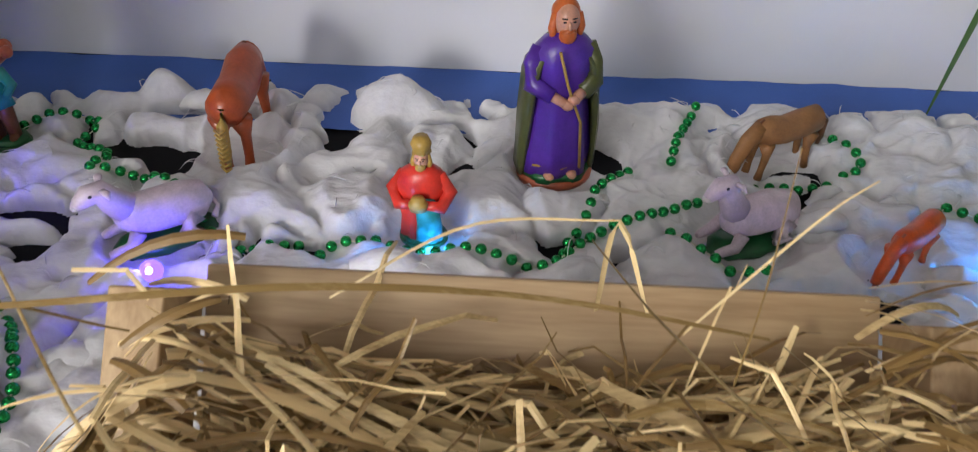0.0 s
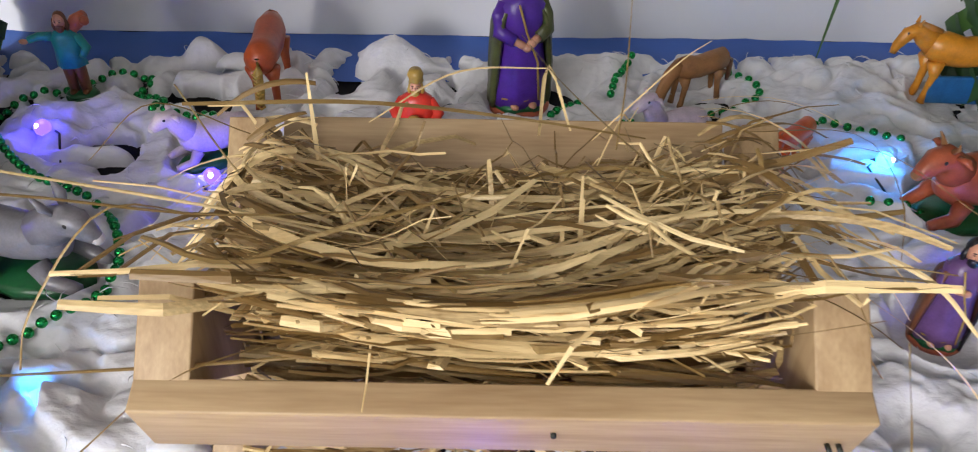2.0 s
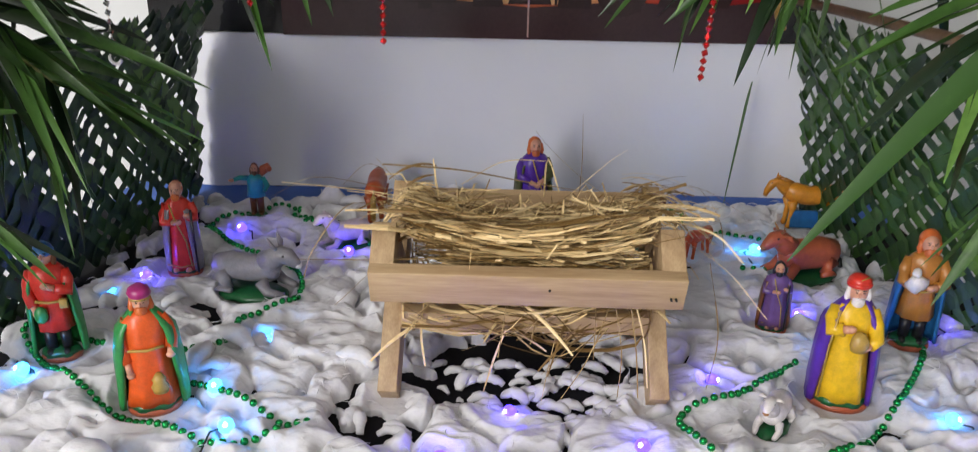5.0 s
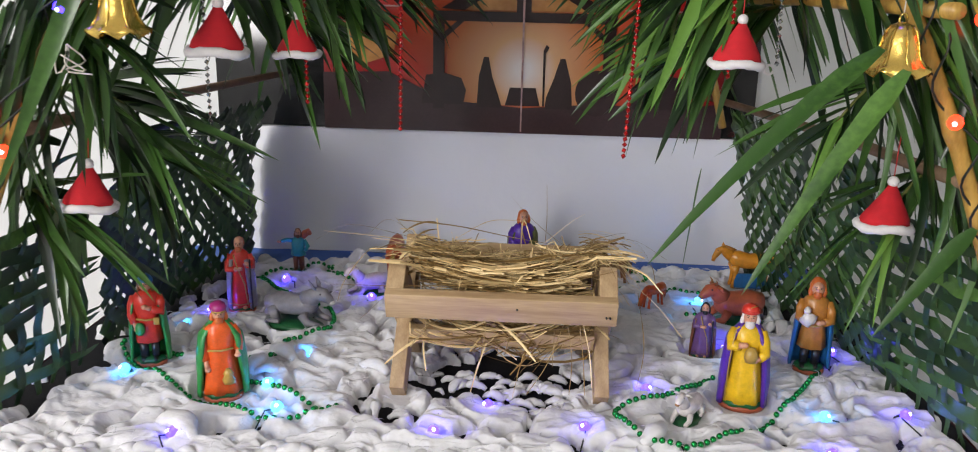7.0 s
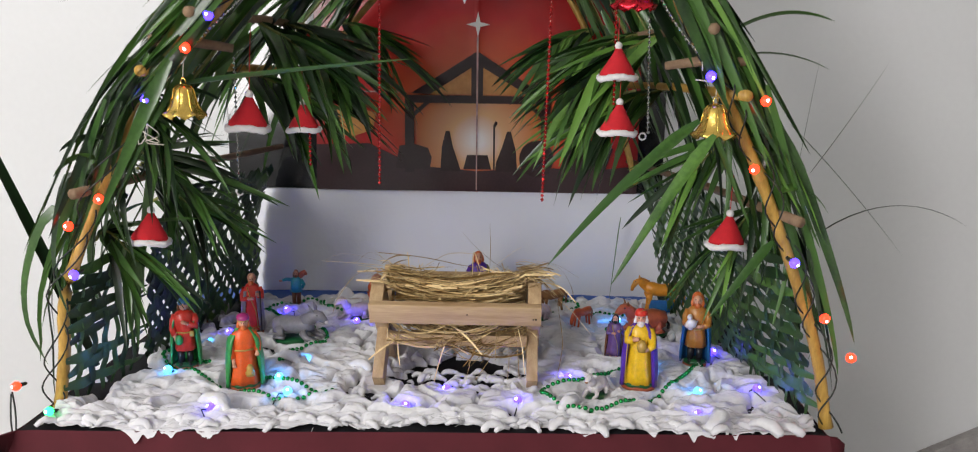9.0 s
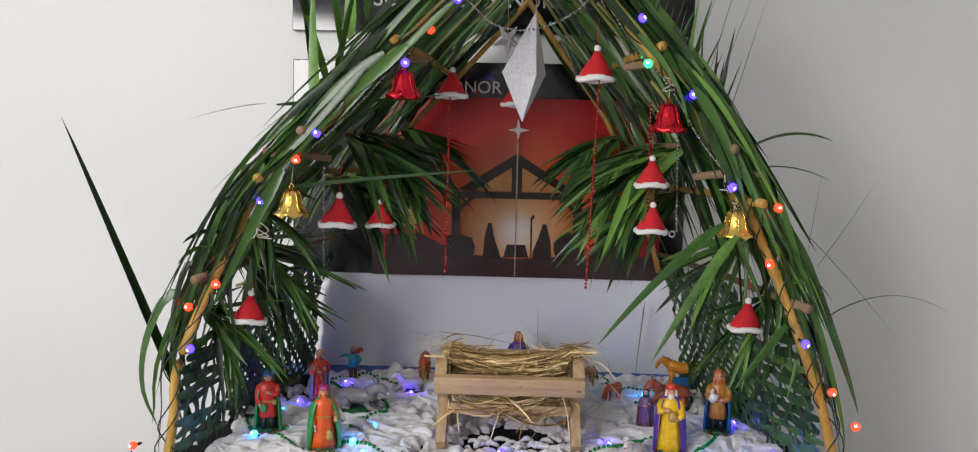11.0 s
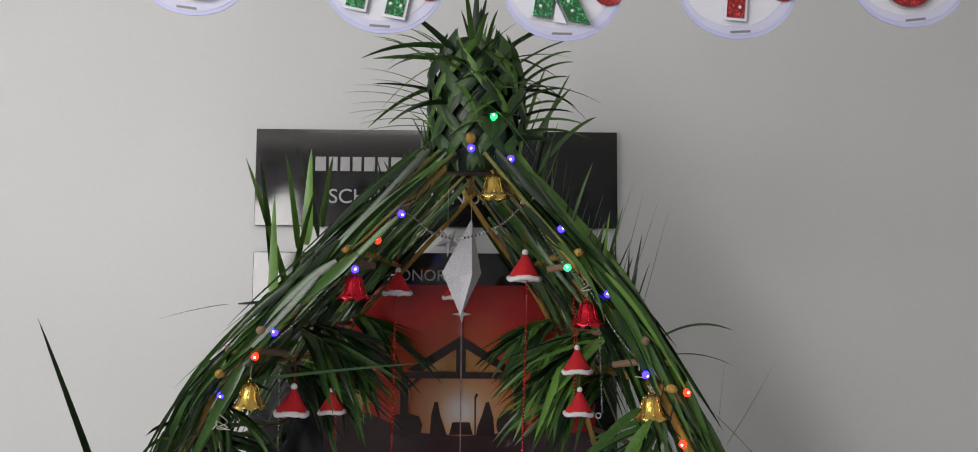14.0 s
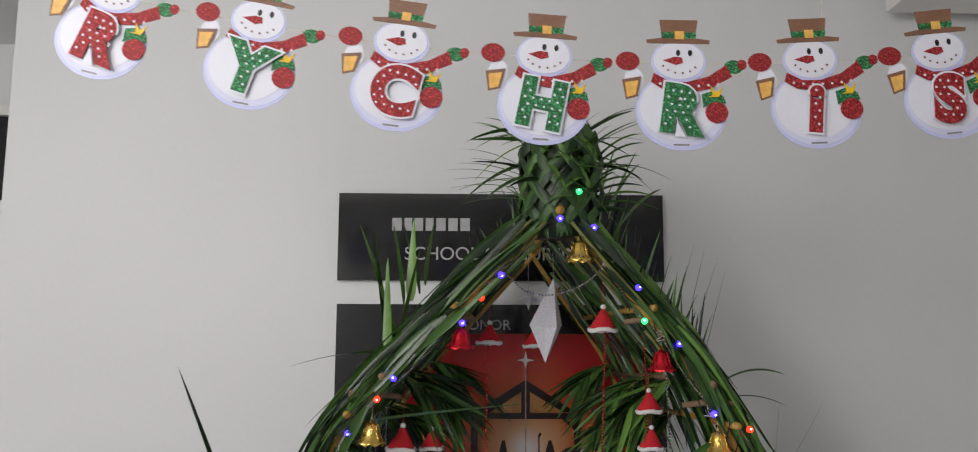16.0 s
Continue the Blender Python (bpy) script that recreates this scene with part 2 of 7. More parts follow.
class Shape:
    """Collects vertices, faces and material numbers for one mesh."""

    def __init__(self):
        self.v, self.f, self.m = [], [], []

    def add(self, verts, faces, mat=0):
        o = len(self.v)
        self.v += [tuple(p) for p in verts]
        self.f += [tuple(i + o for i in q) for q in faces]
        self.m += [mat] * len(faces)
        return self

    def rings(self, rings, mat=0, closed=True, caps=True):
        n = len(rings[0])
        verts = [p for r in rings for p in r]
        faces = []
        for i in range(len(rings) - 1):
            for j in range(n if closed else n - 1):
                k = (j + 1) % n
                faces.append((i * n + j, i * n + k, (i + 1) * n + k, (i + 1) * n + j))
        if caps and closed:
            faces.append(tuple(reversed(range(n))))
            faces.append(tuple(range((len(rings) - 1) * n, len(rings) * n)))
        return self.add(verts, faces, mat)

    def tube(self, path, radii, n=8, mat=0, flat=1.0, up=(0, 0, 1)):
        path = [Vector(p) for p in path]
        if not hasattr(radii, "__len__"):
            radii = [radii] * len(path)
        rings = []
        up = Vector(up)
        for i, p in enumerate(path):
            d = (path[min(i + 1, len(path) - 1)] - path[max(i - 1, 0)]).normalized()
            ref = up if abs(d.dot(up)) < 0.95 else Vector((1, 0, 0.01))
            s = d.cross(ref).normalized()
            u = s.cross(d)
            r = radii[i]
            ru, rs = (r[1], r[0]) if hasattr(r, "__len__") else (r * flat, r)
            rings.append([p + s * (rs * math.cos(a)) + u * (ru * math.sin(a)) for a in (2 * math.pi * j / n for j in range(n))])
        return self.rings(rings, mat)

    def ball(self, c, r, mat=0, n=12, rows=8):
        r = r if hasattr(r, "__len__") else (r, r, r)
        rings = []
        for i in range(rows + 1):
            t = math.pi * (0.03 + 0.94 * i / rows)
            rings.append([(c[0] + r[0] * math.sin(t) * math.cos(a), c[1] + r[1] * math.sin(t) * math.sin(a), c[2] - r[2] * math.cos(t))
                          for a in (2 * math.pi * j / n for j in range(n))])
        return self.rings(rings, mat)

    def loft(self, sections, n=24, mat=0, folds=0, depth=0.0):
        """sections: z, cx, cy, rx, ry"""
        rings = []
        for i, (z, cx, cy, rx, ry) in enumerate(sections):
            k = 1 - i / max(1, len(sections) - 1)
            rings.append([(cx + rx * math.cos(a) * (1 + depth * k * math.cos(folds * a + 1.3 * i * 0.2)),
                           cy + ry * math.sin(a) * (1 + depth * k * math.cos(folds * a + 1.3 * i * 0.2)), z)
                          for a in (2 * math.pi * j / n for j in range(n))])
        return self.rings(rings, mat)

    def box(self, c, size, mat=0, bevel=0.0):
        bm = bmesh.new()
        bmesh.ops.create_cube(bm, size=1)
        bmesh.ops.scale(bm, vec=size, verts=bm.verts)
        if bevel:
            bmesh.ops.bevel(bm, geom=bm.edges[:], offset=bevel, segments=2, affect="EDGES", profile=0.6)
        bmesh.ops.translate(bm, vec=c, verts=bm.verts)
        bm.verts.index_update()
        self.add([v.co[:] for v in bm.verts], [[v.index for v in f.verts] for f in bm.faces], mat)
        bm.free()
        return self

    def prism(self, outline, y0, y1, mat=0):
        """A flat shape in x and z with thickness along y."""
        n = len(outline)
        verts = [(x, y0, z) for x, z in outline] + [(x, y1, z) for x, z in outline]
        faces = [tuple(range(n)), tuple(reversed(range(n, 2 * n)))]
        faces += [(i, i + n, (i + 1) % n + n, (i + 1) % n) for i in range(n)]
        return self.add(verts, faces, mat)

    def turned(self, m):
        self.v = [tuple(m @ Vector(p)) for p in self.v]
        return self

    def mesh(self, name, mats, smooth=True):
        me = bpy.data.meshes.new(name)
        me.from_pydata(self.v, [], self.f)
        for k in mats:
            me.materials.append(M[k])
        if len(mats) > 1:
            me.polygons.foreach_set("material_index", self.m)
        if smooth:
            me.polygons.foreach_set("use_smooth", [True] * len(me.polygons))
        me.update()
        return me


def thing(name, shape, mats, label, category, group="", kind="", smooth=True, m=None):
    mats = [mats] if isinstance(mats, str) else mats
    ob = new(name, shape.mesh(name, mats, smooth) if shape else None)
    if m is not None:
        ob.matrix_world = m
    return tagged(ob, label, category, group, kind)


def part(name, shape, mats, parent, label="", smooth=True):
    mats = [mats] if isinstance(mats, str) else mats
    ob = new(name, shape.mesh(name, mats, smooth))
    ob.parent = parent
    return tagged(ob, label)


def piece(name, mesh, parent, m):
    ob = new(name, mesh)
    ob.parent = parent
    ob.matrix_basis = m
    return ob


def curve(points, n):
    """n points evenly along a smooth line through the points given."""
    p = [np.array(q, float) for q in points]
    p = [2 * p[0] - p[1]] + p + [2 * p[-1] - p[-2]]
    fine = []
    for i in range(1, len(p) - 2):
        for s in np.linspace(0, 1, 16, endpoint=False):
            a, b, c, d = p[i - 1:i + 3]
            fine.append(0.5 * (2 * b + (c - a) * s + (2 * a - 5 * b + 4 * c - d) * s * s + (3 * b - a - 3 * c + d) * s ** 3))
    fine.append(p[-2])
    fine = np.array(fine)
    run = np.concatenate([[0], np.cumsum(np.linalg.norm(np.diff(fine, axis=0), axis=1))])
    at = np.linspace(0, run[-1], n)
    return np.stack([np.interp(at, run, fine[:, k]) for k in range(fine.shape[1])], 1)


def length(points):
    q = curve(points, 60)
    return float(np.linalg.norm(np.diff(q, axis=0), axis=1).sum())


# ---------- room ----------
WALL, TOP = 0.95, 0.757
thing("wall_north", Shape().box((0.41, WALL + 0.08, 1.45), (4.38, 0.16, 2.9)), "wall", "white painted plaster wall behind the display", "wall", kind="structure", smooth=False)
thing("wall_recess", Shape().box((-2.6, WALL + 0.9, 1.45), (1.9, 0.16, 2.9)), "wall", "painted wall set back beside the display wall", "wall", kind="structure", smooth=False)
thing("wall_west", Shape().box((-3.08, -1.6, 1.45), (0.16, 5.2, 2.9)), "wall", "white painted side wall", "wall", kind="structure", smooth=False)
thing("wall_east", Shape().box((2.68, -1.6, 1.45), (0.16, 4.94, 2.9)), "wall", "white painted side wall", "wall", kind="structure", smooth=False)
thing("wall_south", Shape().box((-0.2, -4.28, 1.45), (5.6, 0.16, 2.9)), "wall", "white painted wall opposite the display", "wall", kind="structure", smooth=False)
thing("floor", Shape().box((-0.2, -1.3, -0.05), (6.2, 6.2, 0.1)), "floor", "grey polished stone floor", "floor", kind="structure", smooth=False)
thing("ceiling", Shape().box((-0.2, -1.3, 2.95), (6.2, 6.2, 0.1)), "ceiling", "off-white painted ceiling", "ceiling", kind="structure", smooth=False)
thing("beam", Shape().box((2.0, -1.6, 2.815), (1.2, 4.9, 0.17)), "ceiling", "off-white painted ceiling beam", "beam", kind="structure", smooth=False)
thing("stair_skirting", Shape().prism([(0.75, 0.0), (2.6, 0.0), (2.6, 0.95), (0.75, 0.035)], WALL - 0.03, WALL + 0.002), "ramp",
      "grey stone skirting sloping up along the wall", "skirting", kind="structure", smooth=False)
win = thing("window_1", Shape().box((-2.2, WALL + 0.8, 2.35), (0.9, 0.04, 0.42)), "granite_black", "dark glazed ventilator window in the recess", "window", kind="structure", smooth=False)
for zz in (2.13, 2.57):
    part("window_frame", Shape().box((-2.2, WALL + 0.79, zz), (0.98, 0.07, 0.05), bevel=0.004), "ceiling", win, smooth=False)

# ---------- table with its cloths ----------
table = thing("table", None, "", "long table dressed in maroon cloth with black and blue covers", "table", m=pose(0, 0, 0))


def front(x):
    """The table's front edge, which stands slightly askew to the wall."""
    return 0.012 + 0.058 * (x + 0.62) / 1.32


def slab(x0, x1, y1, z0, z1, lip):
    n = [(x0, front(x0) - lip), (x1, front(x1) - lip), (x1, y1), (x0, y1)]
    return Shape().rings([[(x, y, z) for x, y in n] for z in (z0, z1)], 0)


part("tabletop", slab(-0.635, 0.715, 0.925, 0.72, 0.75, 0.0), "pine", table, smooth=False)
for lx in (-0.58, 0.66):
    for ly in (0.12, 0.87):
        part("leg", Shape().box((lx, ly, 0.36), (0.05, 0.05, 0.72), bevel=0.004), "pine_up", table)


def drape(points, top, bottom, depth, phase):
    rows, cols = 14, 90
    line = curve(points, cols)
    s = Shape()
    rings = []
    for i in range(rows):
        t = i / (rows - 1)
        row = []
        for j, (x, y) in enumerate(line):
            a, b = line[max(j - 1, 0)], line[min(j + 1, cols - 1)]
            nx, ny = (b - a)[1], -(b - a)[0]
            q = math.hypot(nx, ny) or 1
            w = depth * t * (math.sin(j * 0.55 + phase) + 0.6 * math.sin(j * 0.23 + 2 * phase)) + 0.012 * min(1, t * 8)
            row.append((x + nx / q * w, y + ny / q * w, top + (bottom - top) * t))
        rings.append(row)
    return s.rings(rings, 0, closed=False, caps=False)


part("tablecloth_skirt", drape([(-0.645, 0.93), (-0.645, 0.045), (-0.615, front(-0.615) - 0.006), (0.0, front(0) - 0.006), (0.69, front(0.69) - 0.006), (0.725, 0.105), (0.725, 0.93)], 0.7575, 0.03, 0.012, 0.4), "maroon", table,
     "maroon cloth skirt hanging to the floor")
thing("black_tablecloth", slab(-0.645, 0.725, 0.938, 0.7505, 0.756, 0.004), "black_cloth", "black cloth spread over the table top", "cloth", smooth=False)
strip = Shape()
rings = []
for i in range(7):
    row = []
    for j in range(80):
        x = -0.645 + 1.36 * j / 79
        y = 0.80 + 0.106 * i / 6
        row.append((x, y, 0.7585 + 0.004 * float(fbm(x * 14, y * 30, 3)) + 0.0008 * math.sin(x * 90) + (0.004 if i == 6 else 0)))
    rings.append(row)
strip.rings(rings, 0, closed=False, caps=False)
thing("blue_cloth", strip, "blue_cloth", "strip of blue cloth along the back of the table", "cloth")
sheet = Shape()
rings = []
for i in range(12):
    z = 0.764 + 0.276 * i / 11
    rings.append([(x, 0.908 + (z - 0.764) * 0.06 - 0.004 * float(vnoise(x * 7, z * 3)) - 0.007 * math.exp(-((x + 0.475) / 0.03) ** 2), z) for x in np.linspace(-0.56, 0.66, 90)])
sheet.rings(rings, 0, closed=False, caps=False)
thing("white_sheet", sheet, "sheet", "glossy white sheet hung on the wall under the poster", "sheet")

# ---------- cotton wool ----------
BASE = 0.763
# where figures press the cotton down: x, y, radius
FEET = [(-0.407, 0.535, 0.035), (-0.362, 0.75, 0.025), (-0.285, 0.47, 0.045), (-0.47, 0.30, 0.04), (-0.32, 0.205, 0.042), (0.43, 0.25, 0.042),
        (0.402, 0.415, 0.03), (0.49, 0.565, 0.045), (0.555, 0.76, 0.04), (0.565, 0.38, 0.038), (0.345, 0.195, 0.03), (-0.165, 0.75, 0.03),
        (0.0, 0.655, 0.026), (0.103, 0.745, 0.036), (-0.19, 0.635, 0.035), (0.238, 0.665, 0.035), (0.28, 0.755, 0.03), (0.345, 0.64, 0.03),
        (-0.068, 0.215, 0.022), (0.226, 0.215, 0.022), (-0.068, 0.39, 0.022), (0.226, 0.39, 0.022)]
# bare patches of black cloth: x, y, half widths, strength
# (a negative strength heaps cotton up)
BARE = [(0.04, -0.01, 0.8, 0.04, -0.05), (-0.045, 0.815, 0.035, 0.016, -2.2), (-0.25, 0.825, 0.02, 0.012, -1.6), (0.15, 0.82, 0.06, 0.02, -0.7), (0.42, 0.8, 0.05, 0.02, -0.8), (0.085, 0.30, 0.145, 0.10, 1.1), (-0.63, 0.70, 0.15, 0.26, 1.2), (0.72, 0.66, 0.11, 0.24, 1.1), (-0.645, 0.28, 0.10, 0.16, 0.6), (0.715, 0.28, 0.035, 0.16, 0.5),
        (-0.235, 0.745, 0.05, 0.022, 0.9), (-0.21, 0.80, 0.08, 0.012, 0.6), (-0.085, 0.80, 0.028, 0.05, 0.9), (-0.37, 0.85, 0.10, 0.03, 0.9), (-0.3, 0.66, 0.045, 0.016, 0.7), (0.06, 0.735, 0.05, 0.012, 0.35), (0.10, 0.66, 0.02, 0.02, 0.45),
        (0.285, 0.77, 0.025, 0.025, 0.4), (0.33, 0.60, 0.025, 0.022, 0.5), (-0.29, 0.61, 0.03, 0.02, 0.4), (-0.42, 0.60, 0.035, 0.02, 0.4), (0.31, 0.39, 0.05, 0.012, 0.45),
        (-0.06, 0.175, 0.05, 0.022, 0.45), (0.02, 0.12, 0.03, 0.014, 0.4), (0.32, 0.16, 0.02, 0.03, 0.35), (-0.33, 0.40, 0.025, 0.02, 0.35), (0.03, 0.885, 0.9, 0.04, 0.8),
        (-0.45, 0.42, 0.03, 0.02, 0.3), (0.50, 0.46, 0.03, 0.012, 0.3), (-0.39, 0.11, 0.03, 0.012, 0.3), (0.44, 0.08, 0.03, 0.012, 0.3)]


def cotton_height(x, y):
    x, y = np.asarray(x, float), np.asarray(y, float)
    wx = 0.035 * (fbm(x * 11, y * 11, 1.0, 3) - 0.5)
    wy = 0.05 * (fbm(x * 11 + 40, y * 11, 2.0, 3) - 0.5)
    big = fbm((x + wx) * 15, (y + wy) * 22, 5.0, 3)
    fine = fbm((x + 2 * wx) * 55, (y + 2 * wy) * 68, 9.0, 3)
    sx = 0.05 * (fbm(x * 8 + 3, y * 8, 11.0, 2) - 0.5)
    sy = 0.11 * (fbm(x * 8, y * 8 + 5, 12.0, 2) - 0.5)
    streak = fbm((x + sx) * 30, (y + sy) * 115, 13.0, 3)
    puff = np.abs(2 * fbm((x + 1.5 * wx) * 20, (y + 1.5 * wy) * 26, 15.0, 2) - 1)
    t = 0.40 + 1.0 * (big - 0.5) + 0.12 * (streak - 0.5) + 0.40 * np.minimum(puff * 3, 1) - 0.14
    for bx, by, ax, ay, k in BARE:
        t = t - k * np.exp(-(((x - bx) / ax) ** 2 + ((y - by) / ay) ** 2) ** 1.5)
    h = np.where(t > 0.17, 0.026 * np.maximum(t - 0.17, 0) ** 0.55 + 0.0085 * (fine - 0.5) + 0.006 * np.sin(1.5708 * np.minimum(puff * 2.2, 1)), -0.006)
    for fx, fy, r in FEET:
        d = np.sqrt((x - fx) ** 2 + (y - fy) ** 2)
        lim = 0.006 + np.maximum(d - r, 0) * 1.2
        h = np.minimum(h, lim)
    return h


def cotton_z(x, y):
    return TOP + max(0.0005, float(cotton_height([x], [y])[0]))


NX, NY = 740, 480
gx, gy = np.meshgrid(np.linspace(-0.645, 0.735, NX), np.linspace(-0.03, 0.86, NY))
hz = cotton_height(gx, gy)
edge = front(gx[0]) + 0.006 + 0.05 * (fbm(gx[0] * 9, gx[0] * 3, 4.0, 2) - 0.5) + 0.03 * (fbm(gx[0] * 42, gx[0] * 5, 6.0, 3) - 0.5)
lip = front(gx[0])[None, :] + 0.055
zz = TOP + hz
run = (gy + 0.03) / (lip + 0.03)
yy = np.where(gy < lip, edge[None, :] + run * (lip - edge[None, :]), gy)
over = np.maximum(front(gx) - 0.006 - yy, 0)
thin = np.clip(run, 0.2, 1)
zz = TOP + hz * thin - over * (1.1 + 30 * over)
ok = (gx > -0.63 + 0.02 * fbm(gy * 20, gy * 0 + 3, 1.0, 2)) & (gx < 0.72 - 0.02 * fbm(gy * 20, gy * 0 + 8, 1.0, 2))
ids = np.arange(NX * NY).reshape(NY, NX)
cell = (hz[:-1, :-1] > -0.005) | (hz[1:, 1:] > -0.005) | (hz[1:, :-1] > -0.005) | (hz[:-1, 1:] > -0.005)
cell &= ok[:-1, :-1] & ok[1:, 1:] & ok[1:, :-1] & ok[:-1, 1:]
quads = np.stack([ids[:-1, :-1][cell], ids[:-1, 1:][cell], ids[1:, 1:][cell], ids[1:, :-1][cell]], 1)
used = np.unique(quads)
remap = np.zeros(NX * NY, int)
remap[used] = np.arange(len(used))
verts = np.stack([gx.ravel(), yy.ravel(), zz.ravel()], 1)[used]
bed = bpy.data.meshes.new("cotton_snow")
bed.from_pydata(verts.tolist(), [], remap[quads].tolist())
bed.materials.append(M["cotton"])
bed.polygons.foreach_set("use_smooth", [True] * len(bed.polygons))
tagged(new("cotton_snow", bed), "pulled white cotton wool spread as snow over black cloth", "cotton", kind="stuff")

rng = random.Random(5)
tufts = Shape()


def tuft(x, y, z, size, ang):
    n = 9
    bend = rng.uniform(-1.3, 1.3)
    pts, rad = [], []
    px, py, a = x, y, ang
    for i in range(n):
        t = i / (n - 1)
        pts.append((px, py, z + size * 0.35 * math.sin(math.pi * t) + rng.uniform(-1, 1) * size * 0.05))
        rad.append((size * (0.12 + 0.26 * math.sin(math.pi * (0.1 + 0.8 * t))) * rng.uniform(0.75, 1.2),
                    size * (0.1 + 0.2 * math.sin(math.pi * (0.1 + 0.8 * t))) * rng.uniform(0.75, 1.2)))
        px, py, a = px + math.cos(a) * size * 0.22, py + math.sin(a) * size * 0.22, a + bend / n
    tufts.tube(pts, rad, 10)


for k in range(105):
    x, y = rng.uniform(-0.04, 0.215), rng.uniform(0.16, 0.31)
    tuft(x, y, TOP + 0.002, rng.uniform(0.009, 0.023), rng.uniform(-0.6, 0.6) + (math.pi if rng.random() < 0.5 else 0))
for k in range(45):
    x, y = rng.uniform(-0.56, 0.66), rng.uniform(0.02, 0.82)
    if any(math.hypot(x - fx, y - fy) < r + 0.025 for fx, fy, r in FEET):
        continue
    if cotton_z(x, y) < TOP + 0.004:
        continue
    tuft(x, y, cotton_z(x, y) - 0.007, rng.uniform(0.02, 0.04), rng.uniform(0, 6.28))
for k in range(95):
    x = rng.uniform(-0.6, 0.69)
    tuft(x, front(x) + rng.uniform(0.006, 0.04), TOP + rng.uniform(0.0, 0.006), rng.uniform(0.01, 0.026), rng.gauss(0, 0.35) + (math.pi if rng.random() < 0.5 else 0))
for fx, fy, r in FEET:
    for k in range(3):
        a = rng.uniform(0, 6.28)
        tuft(fx + (r + 0.014) * math.cos(a), fy + (r + 0.014) * math.sin(a), TOP + 0.006, rng.uniform(0.014, 0.022), a + 1.57)
tagged(new("cotton_tufts", tufts.mesh("cotton_tufts", ["cotton"])), "loose curled tufts of white cotton wool", "cotton", kind="stuff")


def wisp(shape, x, y, z, ln):
    """A loose curled fibre bundle, pulled out of the cotton."""
    a, bend, rise = rng.uniform(0, 6.28), rng.uniform(-2.2, 2.2), rng.uniform(0.05, 0.5)
    pts = []
    for i in range(5):
        t = i / 4
        pts.append((x, y, z + ln * rise * math.sin(math.pi * t) * 0.6))
        x, y, a = x + math.cos(a) * ln / 4, y + math.sin(a) * ln / 4, a + bend / 4
    shape.tube(pts, [0.0002, 0.00055, 0.0006, 0.0004, 0.0001], 3)


wisps = Shape()
wx_, wy_ = np.array([rng.uniform(-0.6, 0.69) for _ in range(1500)]), np.array([rng.uniform(0.03, 0.85) for _ in range(1500)])
for x, y, z in zip(wx_, wy_, cotton_height(wx_, wy_)):
    if z > 0.001 and y > front(x):
        wisp(wisps, x, y, TOP + z - 0.001, rng.uniform(0.008, 0.026))
tagged(new("cotton_wisps", wisps.mesh("cotton_wisps", ["cotton"])), "fine loose fibres of white cotton wool", "cotton", kind="stuff")

# ---------- manger ----------
manger = thing("manger", None, "", "small pine wood manger on crossed legs, filled with straw", "manger", m=pose(0, 0, 0))


def plank(a, b, wide, thick):
    """A bar from a to b, wide across its run in y and z, thick in x."""
    a, b = Vector(a), Vector(b)
    d = b - a
    s = Shape().box((0, 0, 0), (thick, wide, d.length), bevel=0.0012)
    return s.turned(Matrix.Translation((a + b) / 2) @ d.to_track_quat("Z", "X").to_matrix().to_4x4() @ pose(0, 0, 0, 0, 0, 90))


def leg_bar(x, y0, z0, y1, z1, wide, thick):
    d = math.hypot(y1 - y0, z1 - z0)
    tilt = math.degrees(math.atan2(-(y1 - y0), z1 - z0))
    return Shape().box((0, 0, 0), (thick, wide, d), bevel=0.0012).turned(pose(x, (y0 + y1) / 2, (z0 + z1) / 2, tilt, 0, 0))


for x, sx in ((-0.0705, 1), (0.2265, -1)):
    part("leg", leg_bar(x + 0.002 * sx, 0.222, 0.773, 0.400, 0.951, 0.04, 0.021), "pine_up", manger)
    part("leg", leg_bar(x, 0.408, 0.773, 0.2295, 0.9515, 0.048, 0.025), "pine_up", manger)
part("front_rail", Shape().box((0, 0, 0), (0.322, 0.016, 0.041), bevel=0.0012).turned(pose(0.078, 0.214, 0.9145, 18, 0, 0)), "pine", manger)
part("back_board", Shape().box((0, 0, 0), (0.272, 0.012, 0.066), bevel=0.001).turned(pose(0.078, 0.405, 0.915, -40, 0, 0)), "pine", manger)
part("stretcher", Shape().box((0.078, 0.268, 0.847), (0.272, 0.02, 0.022), bevel=0.001), "pine", manger)
for x, z in ((0.101, 0.915), (0.224, 0.908), (0.229, 0.908)):
    part("nail", Shape().tube([(x, 0.2085, z), (x, 0.2033, z)], 0.0013, 8), "wire", manger)


def bowl(x, y):
    return 0.928 + 0.04 * min(1.3, ((x - 0.08) / 0.15) ** 2) + (0.026 if y < 0.318 else -0.028) * min(1.5, ((y - 0.318) / 0.085) ** 2)


